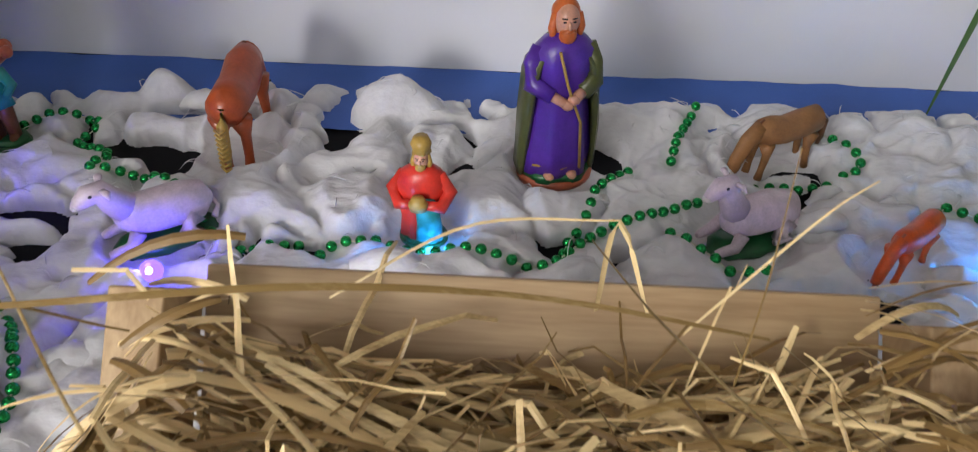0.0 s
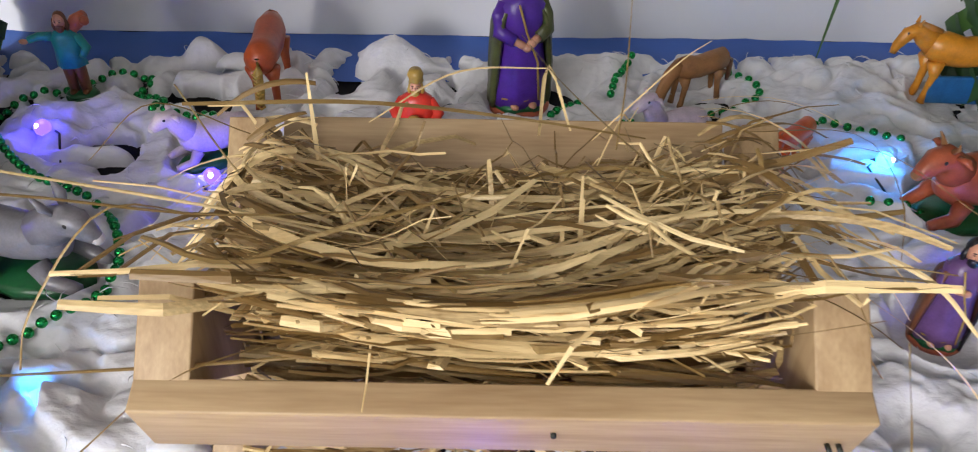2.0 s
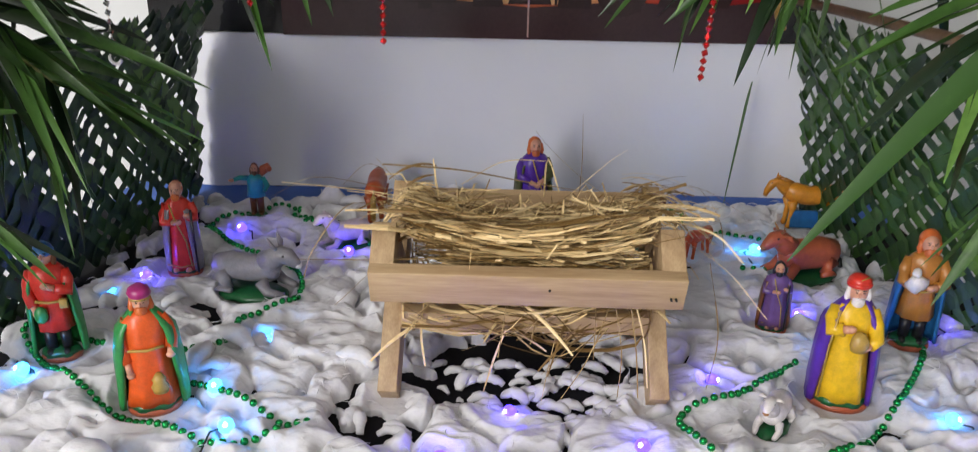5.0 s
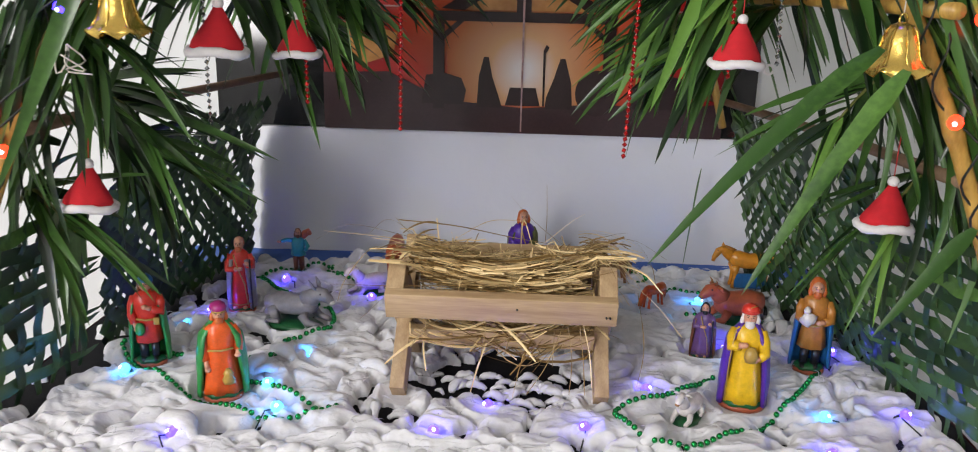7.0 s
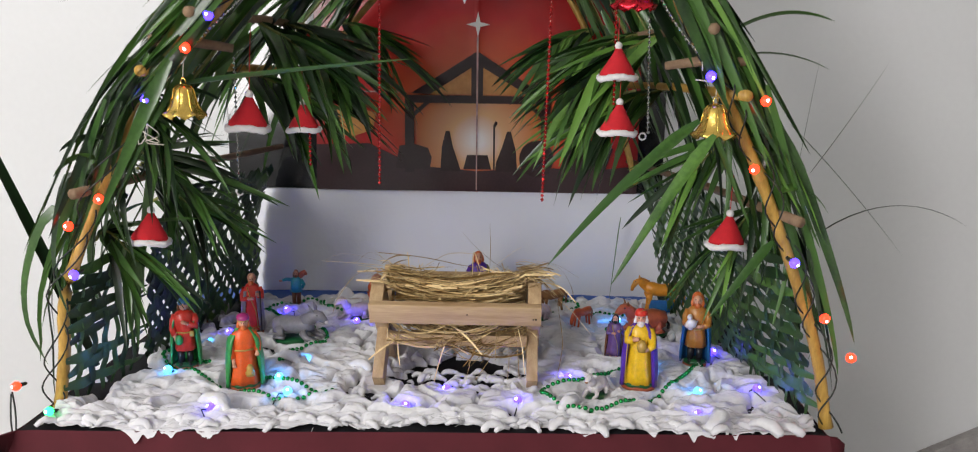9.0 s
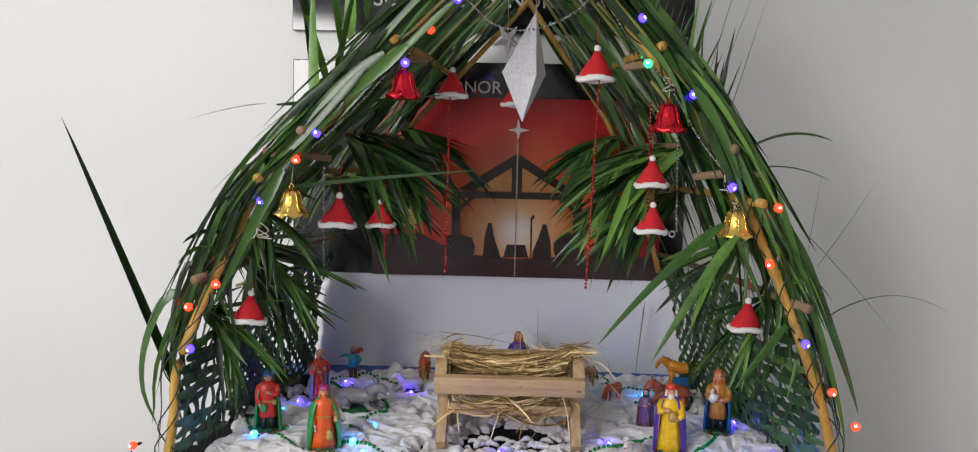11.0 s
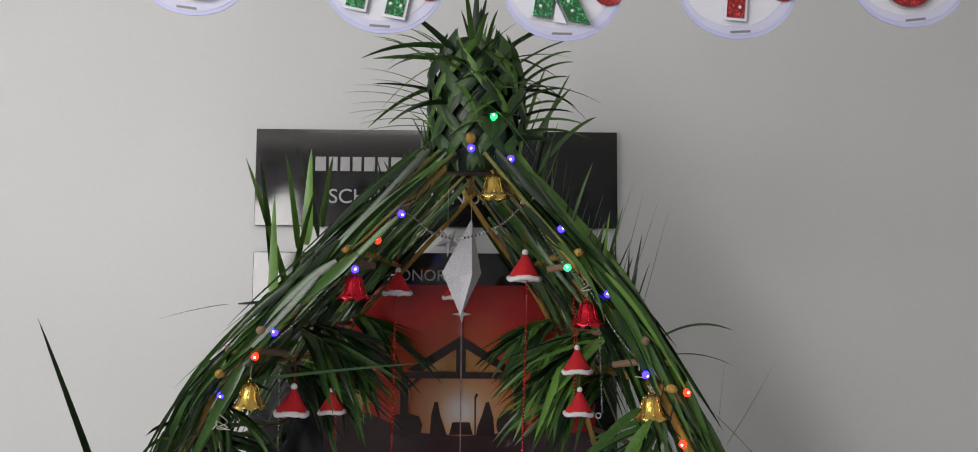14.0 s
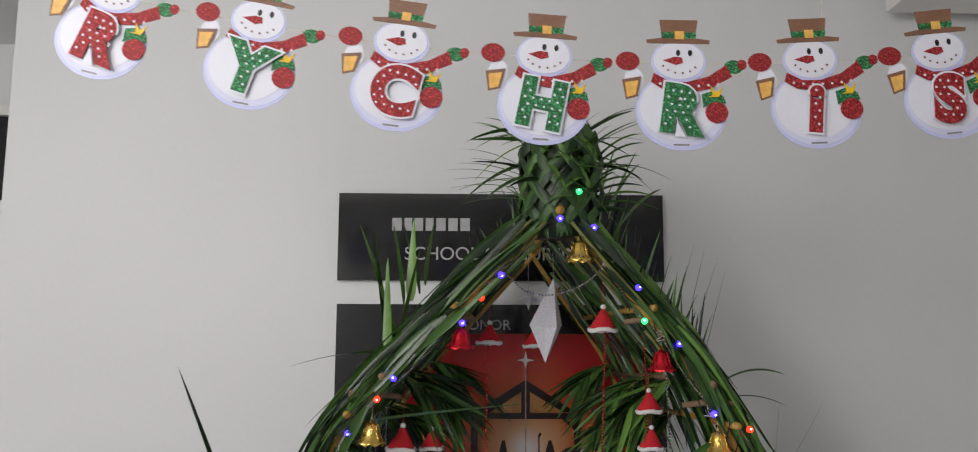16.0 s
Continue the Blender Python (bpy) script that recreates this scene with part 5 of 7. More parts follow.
shape_on_poster([(0.048, 1.1), (0.122, 1.1), (0.117, 1.118), (0.112, 1.138), (0.058, 1.138), (0.053, 1.118)], "poster_dark", 0.0024, "crib_shape")
shape_on_poster([(-0.012, 1.095), (0.042, 1.095), (0.032, 1.125), (0.02, 1.16), (0.012, 1.2), (0.002, 1.2), (-0.008, 1.16)], "poster_dark", 0.0024, "tapered_shape")
shape_on_poster([(0.132, 1.095), (0.19, 1.095), (0.186, 1.15), (0.172, 1.2), (0.162, 1.2), (0.15, 1.16), (0.135, 1.12)], "poster_dark", 0.0024, "tapered_shape")
shape_on_poster([(0.127, 1.1), (0.131, 1.1), (0.131, 1.21), (0.138, 1.222), (0.132, 1.228), (0.126, 1.215)], "poster_dark", 0.0026, "crook_shape")
shape_on_poster([(-0.13, 1.1), (-0.04, 1.1), (-0.035, 1.13), (-0.045, 1.155), (-0.08, 1.165), (-0.12, 1.16)], "poster_dark", 0.0026, "ox_shape")
shape_on_poster(oval(0.24, 1.13, 0.045, 0.048), "poster_dark", 0.0027, "bale_shape")
shape_on_poster([(0.3, 1.1), (0.42, 1.1), (0.44, 1.16), (0.39, 1.17), (0.36, 1.2), (0.345, 1.23), (0.335, 1.2), (0.315, 1.165), (0.335, 1.165), (0.315, 1.14)], "poster_dark", 0.0027, "donkey_shape")
shape_on_poster([(-0.31, 1.2), (-0.25, 1.18), (-0.19, 1.2), (-0.18, 1.245), (-0.24, 1.26), (-0.3, 1.25)], "poster_orange", 0.0008, "hill_glow")
shape_on_poster([(0.084, 1.505), (0.09, 1.478), (0.115, 1.472), (0.09, 1.466), (0.084, 1.44), (0.078, 1.466), (0.053, 1.472), (0.078, 1.478)], "poster_white", 0.001, "star_shape", "white printed star")

# pale strips along the poster's folds, painting in the gloss on the creases
M["poster_fold"] = material("poster_fold_gloss", (0.5, 0.3, 0.27), 0.3, var=0.5, scale=25, fine=120, bump=0.05)
for a, b in ((-0.335, -0.12), (0.29, 0.5)):
    shape_on_poster([(a, 1.2985), (b, 1.2975), (b, 1.3005), (a, 1.302)], "poster_fold", 0.0034, "fold_gloss_line")
shape_on_poster([(0.0815, 1.045), (0.0845, 1.045), (0.086, 1.44), (0.081, 1.44)], "poster_fold", 0.0036, "fold_gloss_line")

# ---------- palm leaf hut ----------
rng = random.Random(21)
LEFT = [(-0.617, 0.762), (-0.60, 0.87), (-0.583, 0.992), (-0.454, 1.266), (-0.302, 1.451), (-0.154, 1.598), (-0.016, 1.734), (0.11, 1.86)]
RIGHT = [(0.732, 0.762), (0.703, 0.9), (0.648, 1.052), (0.562, 1.25), (0.437, 1.475), (0.33, 1.61), (0.212, 1.743), (0.115, 1.86)]
PL, PR = curve(LEFT, 101), curve(RIGHT, 101)


def roof(side, s, y, out=0.0):
    """A point of the hut's slope: s from 0 at the table to 1 at the ridge, out metres outside the front pole's line."""
    p = PL if side < 0 else PR
    i = min(max(s, 0), 1) * 100
    a, b = p[int(i)], p[min(int(i) + 1, 100)]
    q = a + (b - a) * (i - int(i))
    d = p[min(int(i) + 2, 100)] - p[max(int(i) - 2, 0)]
    d = d / np.linalg.norm(d)
    nrm = np.array((-d[1], d[0])) * (1 if side < 0 else -1)
    shift = (0.15 if side < 0 else -0.24) * (y - 0.09) * (1 - 0.85 * s)
    return Vector((q[0] + shift + nrm[0] * out, y, q[1] + nrm[1] * out))


def leaf_shape(base, d, ln, width, droop=0.2, roll=0.0, seg=9, curl=0.0):
    s = Shape()
    d = Vector(d).normalized()
    side = d.cross(Vector((0, 0, 1)))
    side = (side if side.length > 0.05 else Vector((1, 0, 0))).normalized()
    pts = []
    for i in range(seg + 1):
        t = i / seg
        pts.append(Vector(base) + d * ln * t + Vector((0, 0, -1)) * droop * ln * t * t + side * curl * ln * t * t)
    left, mid, right = [], [], []
    for i, p in enumerate(pts):
        t = i / seg
        dd = (pts[min(i + 1, seg)] - pts[max(i - 1, 0)]).normalized()
        sd = side - dd * side.dot(dd)
        sd = (sd if sd.length > 0.05 else Vector((0, 1, 0))).normalized()
        up = sd.cross(dd)
        a = roll + 0.5 * t * roll
        sv = sd * math.cos(a) + up * math.sin(a)
        nv = -sd * math.sin(a) + up * math.cos(a)
        w = width * 0.5 * min(1, 0.35 + 5 * t) * max(0.02, (1 - t) ** 0.62)
        left.append(p - sv * w + nv * w * 0.3)
        mid.append(p)
        right.append(p + sv * w + nv * w * 0.3)
    s.rings([left, mid, right], 0, closed=False, caps=False)
    return s


def frond(points, n, ln, width, spread, label, lean=(0, 0, 0), droop=0.25, mats=("leaf",), both=True, r=0.004, name="palm_frond", plane=None, tip_scale=0.6, start=0.08):
    """A palm frond: a stem along the points and leaflets that leave it on both sides towards its tip."""
    line = [Vector(p) for p in curve(points, 24)]
    stem = Shape().tube([p - line[0] for p in line], [r * (1 - 0.75 * i / 23) for i in range(24)], 7)
    root = thing(name, stem, "rachis", label, "palm leaf", "palm fronds of the hut", m=Matrix.Translation(line[0]))
    nrm = Vector(plane) if plane else Vector((0, -1, 0.3))
    for k in range(n):
        t = start + (1 - start) * (k + rng.random() * 0.6) / n
        f = t * 23
        i = min(int(f), 22)
        p = line[i].lerp(line[i + 1], f - i)
        d = (line[i + 1] - line[i]).normalized()
        sides = (-1, 1) if both else (rng.choice((-1, 1)),)
        for q in sides:
            out = d.cross(nrm).normalized() * q
            w = d * math.cos(spread) + out * math.sin(spread) + Vector(lean) + Vector((rng.gauss(0, 0.1), rng.gauss(0, 0.1), rng.gauss(0, 0.08)))
            size = ln * (1 - (1 - tip_scale) * t) * rng.uniform(0.75, 1.15)
            leaf = leaf_shape(p - line[0], w, size, width * rng.uniform(0.75, 1.2), droop * rng.uniform(0.4, 1.5), rng.uniform(-0.9, 0.9), curl=rng.uniform(-0.12, 0.12))
            part("leaflet", leaf, rng.choice(mats), root)
    return root


def ribbon(pts, width, roll=0.0, out=(0, -1, 0)):
    """A long folded leaf blade along the points, its face turned towards out and rolled about its run."""
    q = [Vector(p) for p in pts]
    n = len(q)
    left, mid, right = [], [], []
    for i, p in enumerate(q):
        t = i / (n - 1)
        d = (q[min(i + 1, n - 1)] - q[max(i - 1, 0)]).normalized()
        sd = d.cross(Vector(out))
        sd = (sd if sd.length > 0.05 else Vector((1, 0, 0))).normalized()
        nv = sd.cross(d)
        a = roll * (0.6 + 0.8 * t)
        sv, nv = sd * math.cos(a) + nv * math.sin(a), nv * math.cos(a) - sd * math.sin(a)
        w = width * 0.5 * min(1, 0.45 + 4 * t) * max(0.02, (1 - t) ** 0.55)
        left.append(p - sv * w + nv * w * 0.25)
        mid.append(p)
        right.append(p + sv * w + nv * w * 0.25)
    return Shape().rings([left, mid, right], 0, closed=False, caps=False)


def bundle(side, n, s_hi, s_lo, out0, out1, y0, y1, ln, mats, label):
    """A frond bound along the pole: its long leaflets lie side by side and follow the slope."""
    stem = [roof(side, s, (y0 + y1) / 2, (out0 + out1) / 2) for s in np.linspace(s_hi, s_lo, 14)]
    root = thing("palm_frond", Shape().tube([p - stem[0] for p in stem], [0.005 - 0.0002 * i for i in range(14)], 7), "rachis", label, "palm leaf", "palm fronds of the hut", m=Matrix.Translation(stem[0]))
    for k in range(n):
        sa = s_hi + (s_lo - s_hi) * (k + rng.random()) / n
        sb = sa - ln * rng.uniform(0.7, 1.25)
        ya, yb = rng.uniform(y0, y1), rng.uniform(y0, y1)
        oa = out0 + (out1 - out0) * rng.random()
        ob = oa + rng.gauss(-0.002, 0.019)
        belly = rng.uniform(-0.012, 0.016)
        pts = []
        for t in np.linspace(0, 1, 12):
            sv = sa + (sb - sa) * t
            q = roof(side, sv, ya + (yb - ya) * t, oa + (ob - oa) * t + belly * math.sin(math.pi * t))
            if sv < 0:
                q.z += sv * 1.2
            pts.append(q - stem[0])
        part("leaflet", ribbon(pts, rng.uniform(0.01, 0.026), rng.uniform(-1.3, 1.3), (side * 0.25, -1, 0.45)), rng.choice(mats), root)
    return root


hut_group = "bamboo frame of the hut"
for side, line in ((-1, PL), (1, PR)):
    pts = [(x, 0.09, z) for x, z in line[::2]]
    rad = [0.0105 + 0.0025 * (1 if i % 9 == 0 else 0) - 0.003 * i / len(pts) for i in range(len(pts))]
    pole = thing("bamboo_pole", Shape().tube(pts, rad, 12), "bamboo", "bent yellow bamboo pole at the front of the leaf hut", "bamboo pole", hut_group)
    back = [roof(side, s, 0.84, -0.005) for s in np.linspace(0.4 if side < 0 else 0.26, 1, 20)]
    thing("bamboo_pole", Shape().tube(back, 0.008, 10), "bamboo", "thin bamboo pole at the back of the leaf hut", "bamboo pole", hut_group)
    for s, mat in ((0.30, "branch"), (0.47, "bamboo"), (0.56, "branch"), (0.74, "bamboo")):
        a, b = roof(side, s, 0.03, 0.012), roof(side, s, 0.9, 0.006)
        thing("roof_stick", Shape().tube([a, a.lerp(b, 0.4) + Vector((0, 0, 0.006)), b], [0.009, 0.008, 0.007], 9), mat, "short rough stick tied across the hut's poles", "stick", "cross sticks of the hut")
    for s in (0.52, 0.72):
        a = roof(side, s, 0.075) + Vector((side * 0.06, 0, 0.004))
        b = roof(side, s, 0.12) - Vector((side * 0.06, 0, 0.006))
        thing("roof_stick", Shape().tube([a, a.lerp(b, 0.5) + Vector((0, 0, 0.005)), b], [0.010, 0.009, 0.007], 9), "branch", "short rough stick tied across the hut's poles", "stick", "cross sticks of the hut")
thing("ridge_pole", Shape().tube([(0.112, 0.02, 1.86), (0.11, 0.5, 1.855), (0.108, 0.93, 1.85)], 0.011, 10), "bamboo", "bamboo ridge pole running back to the wall", "bamboo pole", hut_group)


def woven_mat(side, y0, y1, s0, s1, label, out=0.0):
    root = thing("woven_palm_mat", None, "", label, "palm mat", "woven mats of the hut", m=pose(0, 0, 0))
    span = float(np.linalg.norm(np.diff(PL if side < 0 else PR, axis=0), axis=1).sum())
    h, w, step = (s1 - s0) * span, y1 - y0, 0.035
    for fam in (-1, 1):
        k = -h if fam > 0 else 0.0
        top = w if fam > 0 else w + h
        idx = 0
        while k < top:
            c = k + rng.uniform(-0.006, 0.006)
            skew = rng.uniform(-0.06, 0.06)
            wide = rng.uniform(0.0086, 0.0138)
            rows = []
            n = int(h / 0.011)
            for i in range(n + 1):
                u = h * i / n
                v = c + fam * u * (1 + skew) + 0.003 * math.sin(u * 30 + idx)
                if v < -0.006 or v > w + 0.006:
                    continue
                over = 0.0022 * fam * math.cos(math.pi * (u / (step / 2) + idx))
                p = roof(side, s0 + u / span, y0 + v, out + over)
                d = roof(side, s0 + (u + 0.006) / span, y0 + v + fam * 0.006, out) - roof(side, s0 + u / span, y0 + v, out)
                nr = roof(side, s0 + u / span, y0 + v, out + 0.01) - roof(side, s0 + u / span, y0 + v, out)
                sd = d.cross(nr).normalized()
                hw = wide
                rows.append((p - sd * hw, p + nr * 0.05, p + sd * hw))
            if len(rows) > 2:
                s = Shape()
                s.rings([[r[j] for r in rows] for j in range(3)], 0, closed=False, caps=False)
                part("woven_strip", s, "leaf_woven" if rng.random() < 0.85 else "leaf_bright", root)
            k += step * rng.uniform(0.86, 1.14)
            idx += 1
    return root


woven_mat(-1, 0.36, 0.88, 0.0, 0.26, "green palm leaflets plaited into an open mat, the hut's wall", 0.004)
woven_mat(1, 0.3, 0.82, 0.0, 0.29, "green palm leaflets plaited into an open mat, the hut's wall", 0.004)

def woven_grid(side, y0, y1, s0, s1, out, label):
    """A coarse basket weave: broad strips run back from the front, narrower ones climb the slope between them."""
    root = thing("woven_palm_mat", None, "", label, "palm mat", "woven mats of the hut", m=pose(0, 0, 0))
    span = float(np.linalg.norm(np.diff(PL if side < 0 else PR, axis=0), axis=1).sum())
    rows, cols = int((s1 - s0) * span / 0.026), int((y1 - y0) / 0.03)
    for r in range(rows):
        s_ = s0 + (s1 - s0) * (r + 0.5 + rng.uniform(-0.15, 0.15)) / rows
        tilt = rng.uniform(-0.02, 0.02)
        pts = [roof(side, s_ + tilt * t, y0 - 0.02 + (y1 - y0 + 0.05) * t, out + 0.003 * math.cos(math.pi * (t * cols + r))) for t in np.linspace(0, 1, 3 * cols)]
        part("woven_strip", ribbon(pts, rng.uniform(0.018, 0.026), rng.uniform(-0.2, 0.2), (-side, -0.2, 0.1)), rng.choice(("leaf_woven", "leaf_woven", "leaf_bright")), root)
    for c in range(cols):
        y_ = y0 + (y1 - y0) * (c + 0.5 + rng.uniform(-0.15, 0.15)) / cols
        pts = [roof(side, s0 - 0.02 + (s1 - s0 + 0.05) * t, y_, out - 0.003 * math.cos(math.pi * (t * rows + c))) for t in np.linspace(0, 1, 3 * rows)]
        part("woven_strip", ribbon(pts, rng.uniform(0.012, 0.019), rng.uniform(-0.2, 0.2), (-side, -0.2, 0.1)), "leaf_woven", root)


woven_grid(1, 0.11, 0.36, 0.02, 0.25, -0.012, "broad green palm strips woven like a basket beside the pole")
woven_grid(-1, 0.1, 0.3, 0.02, 0.2, -0.012, "broad green palm strips woven like a basket beside the pole")

F = "long green palm frond bound along the hut's pole"
DARK, MIXED = ("leaf",), ("leaf", "leaf", "leaf_bright")
for side in (-1, 1):
    bundle(side, 30, 1.0, 0.62, 0.005, 0.06, 0.03, 0.12, 0.3, DARK, F)
    bundle(side, 30, 0.98, 0.6, 0.025, 0.065, 0.06, 0.2, 0.26, DARK if side < 0 else MIXED, F)
    bundle(side, 26, 0.72, 0.4, 0.005, 0.055, 0.03, 0.14, 0.24, MIXED, F)
    bundle(side, 16, 0.97, 0.5 if side < 0 else 0.62, -0.018, 0.02, 0.02, 0.06, 0.2, DARK, F)
    bundle(side, 16, 0.7, 0.4, -0.03, 0.01, 0.1, 0.25, 0.25, DARK, F)
    for y in (0.3, 0.45, 0.6, 0.78):
        bundle(side, 17, 1.0, 0.5, 0.0, 0.05, y - 0.07, y + 0.08, 0.24, DARK, F)
    bundle(side, 10 if side < 0 else 20, 0.5, 0.22, 0.015, 0.055, 0.08, 0.22, 0.26, DARK if side < 0 else MIXED, F)
    # leaflets that arch out from the pole and fall in a comb beside it
    a0 = roof(side, 0.5, 0.14, 0.03)
    comb = thing("palm_frond", Shape().tube([roof(side, s, 0.14, 0.03) - a0 for s in np.linspace(0.5, 0.2, 8)], 0.004, 7), "rachis", "palm frond whose leaflets arch out and hang down beside the hut", "palm leaf", "palm fronds of the hut", m=Matrix.Translation(a0))
    for k in range(17 if side < 0 else 9):
        b = roof(side, 0.48 - 0.014 * k, rng.uniform(0.08, 0.24), 0.02) - a0
        w, h = rng.uniform(0.05, 0.1) * (1 if side < 0 else 0.7), rng.uniform(0.18, 0.36)
        pts = curve([b, b + Vector((side * w * 0.6, -0.01, 0.005)), b + Vector((side * w * 1.05, -0.015, -h * 0.35)), b + Vector((side * w * 1.1, -0.02, -h * 0.7)), b + Vector((side * w * 0.8, -0.02, -h))], 14)
        part("leaflet", ribbon(pts, rng.uniform(0.014, 0.024), rng.uniform(-0.9, 0.9), (side * 0.3, -1, 0.2)), "leaf", comb)
    # fronds that hang into the hut
    for y, s, dz in ((0.3, 0.56, -0.02), (0.42, 0.56, 0.0), (0.62, 0.54, 0.0), (0.8, 0.58, 0.0), (0.45, 0.46, 0.0), (0.7, 0.45, 0.0)):
        a = roof(side, s, y, -0.01)
        pts = [a + Vector((side * 0.03, 0.03, 0.02)), a + Vector((-side * 0.05, -0.01, dz)), a + Vector((-side * 0.1, -0.03, dz - 0.04))]
        frond(pts, 12, 0.2, 0.024, 0.55, "green palm frond hanging into the hut", lean=(-side * 0.25, -0.1, -0.32), droop=0.22,
              mats=("leaf", "leaf", "leaf_bright") if side > 0 else ("leaf", "leaf", "leaf", "leaf_bright"), plane=(0, -0.5, 1), tip_scale=0.9)
    # fill on the upper slope
    for y, s in ((0.2, 0.85), (0.5, 0.88), (0.8, 0.85), (0.4, 0.68)):
        pts = [roof(side, s, y, 0.01), roof(side, s - 0.1, y + 0.02, 0.02), roof(side, s - 0.22, y, 0.015)]
        frond(pts, 11, 0.2, 0.022, 0.4, "palm frond laid over the hut's roof", droop=0.1, plane=(side * 0.7, 0, 0.7))

# leaflets that rise from the slope: a dense comb on one side, a short bristle under the crown on the other
for side, n, s0, s1 in ((1, 46, 0.55, 0.93), (-1, 26, 0.78, 0.98)):
    a0 = roof(side, s1, 0.16, 0.02)
    rising = thing("palm_frond", Shape().tube([roof(side, s, 0.16, 0.02) - a0 for s in np.linspace(s1, s0, 10)], 0.0045, 7), "rachis", "palm frond with leaflets standing up from the hut's slope", "palm leaf", "palm fronds of the hut", m=Matrix.Translation(a0))
    for k in range(n):
        t = (k + rng.random()) / n
        b = roof(side, s0 + (s1 - s0) * t, rng.uniform(0.1, 0.22), rng.uniform(0.0, 0.03)) - a0
        d = Vector((rng.gauss(0.2, 0.12) if side > 0 else rng.gauss(-0.15, 0.25), rng.uniform(-0.1, 0.15), 1)).normalized()
        ln = rng.uniform(0.1, 0.24) if side > 0 else rng.uniform(0.08, 0.19)
        part("leaflet", leaf_shape(b, d, ln, rng.uniform(0.009, 0.018), rng.uniform(0.0, 0.12), rng.uniform(-0.8, 0.8), 9, rng.uniform(-0.1, 0.1)), "leaf" if rng.random() < 0.75 else "leaf_bright", rising)
# low fronds that reach into the opening from both sides
frond([(-0.6, 0.3, 1.17), (-0.52, 0.27, 1.2), (-0.43, 0.24, 1.17)], 13, 0.22, 0.02, 0.5, "green palm frond hanging into the hut", lean=(0.35, -0.05, -0.18), droop=0.2, plane=(0, -0.6, 1), tip_scale=0.9)
for y, z in ((0.2, 1.3), (0.34, 1.16), (0.22, 1.04)):
    frond([(-0.6 + 0.3 * (z - 1.04), y, z), (-0.56 + 0.3 * (z - 1.04), y - 0.02, z + 0.02), (-0.5 + 0.3 * (z - 1.04), y - 0.04, z - 0.03)], 11, 0.17, 0.021, 0.6, "green palm frond hanging beside the hut's pole", lean=(0.1, -0.05, -0.45), droop=0.25, plane=(0, -0.8, 0.7), tip_scale=0.9)
frond([(-0.58, 0.42, 1.08), (-0.52, 0.4, 1.1), (-0.46, 0.38, 1.07)], 11, 0.17, 0.018, 0.7, "green palm frond hanging into the hut", lean=(0.25, -0.05, -0.3), droop=0.25, plane=(0, -0.6, 1), tip_scale=0.9)
frond([(0.62, 0.3, 1.25), (0.56, 0.27, 1.23), (0.5, 0.24, 1.17)], 9, 0.19, 0.019, 0.6, "fresh green palm frond hanging into the hut", lean=(-0.4, -0.1, -0.35), droop=0.2, mats=("leaf", "leaf", "leaf", "leaf_bright"), plane=(0, -0.6, 1), tip_scale=0.9)
frond([(0.66, 0.24, 1.12), (0.62, 0.22, 1.12), (0.58, 0.2, 1.08)], 7, 0.17, 0.018, 0.5, "fresh green palm frond hanging into the hut", lean=(-0.35, -0.1, -0.6), droop=0.15, mats=("leaf", "leaf", "leaf", "leaf_bright"), plane=(0, -0.6, 1), tip_scale=0.9)

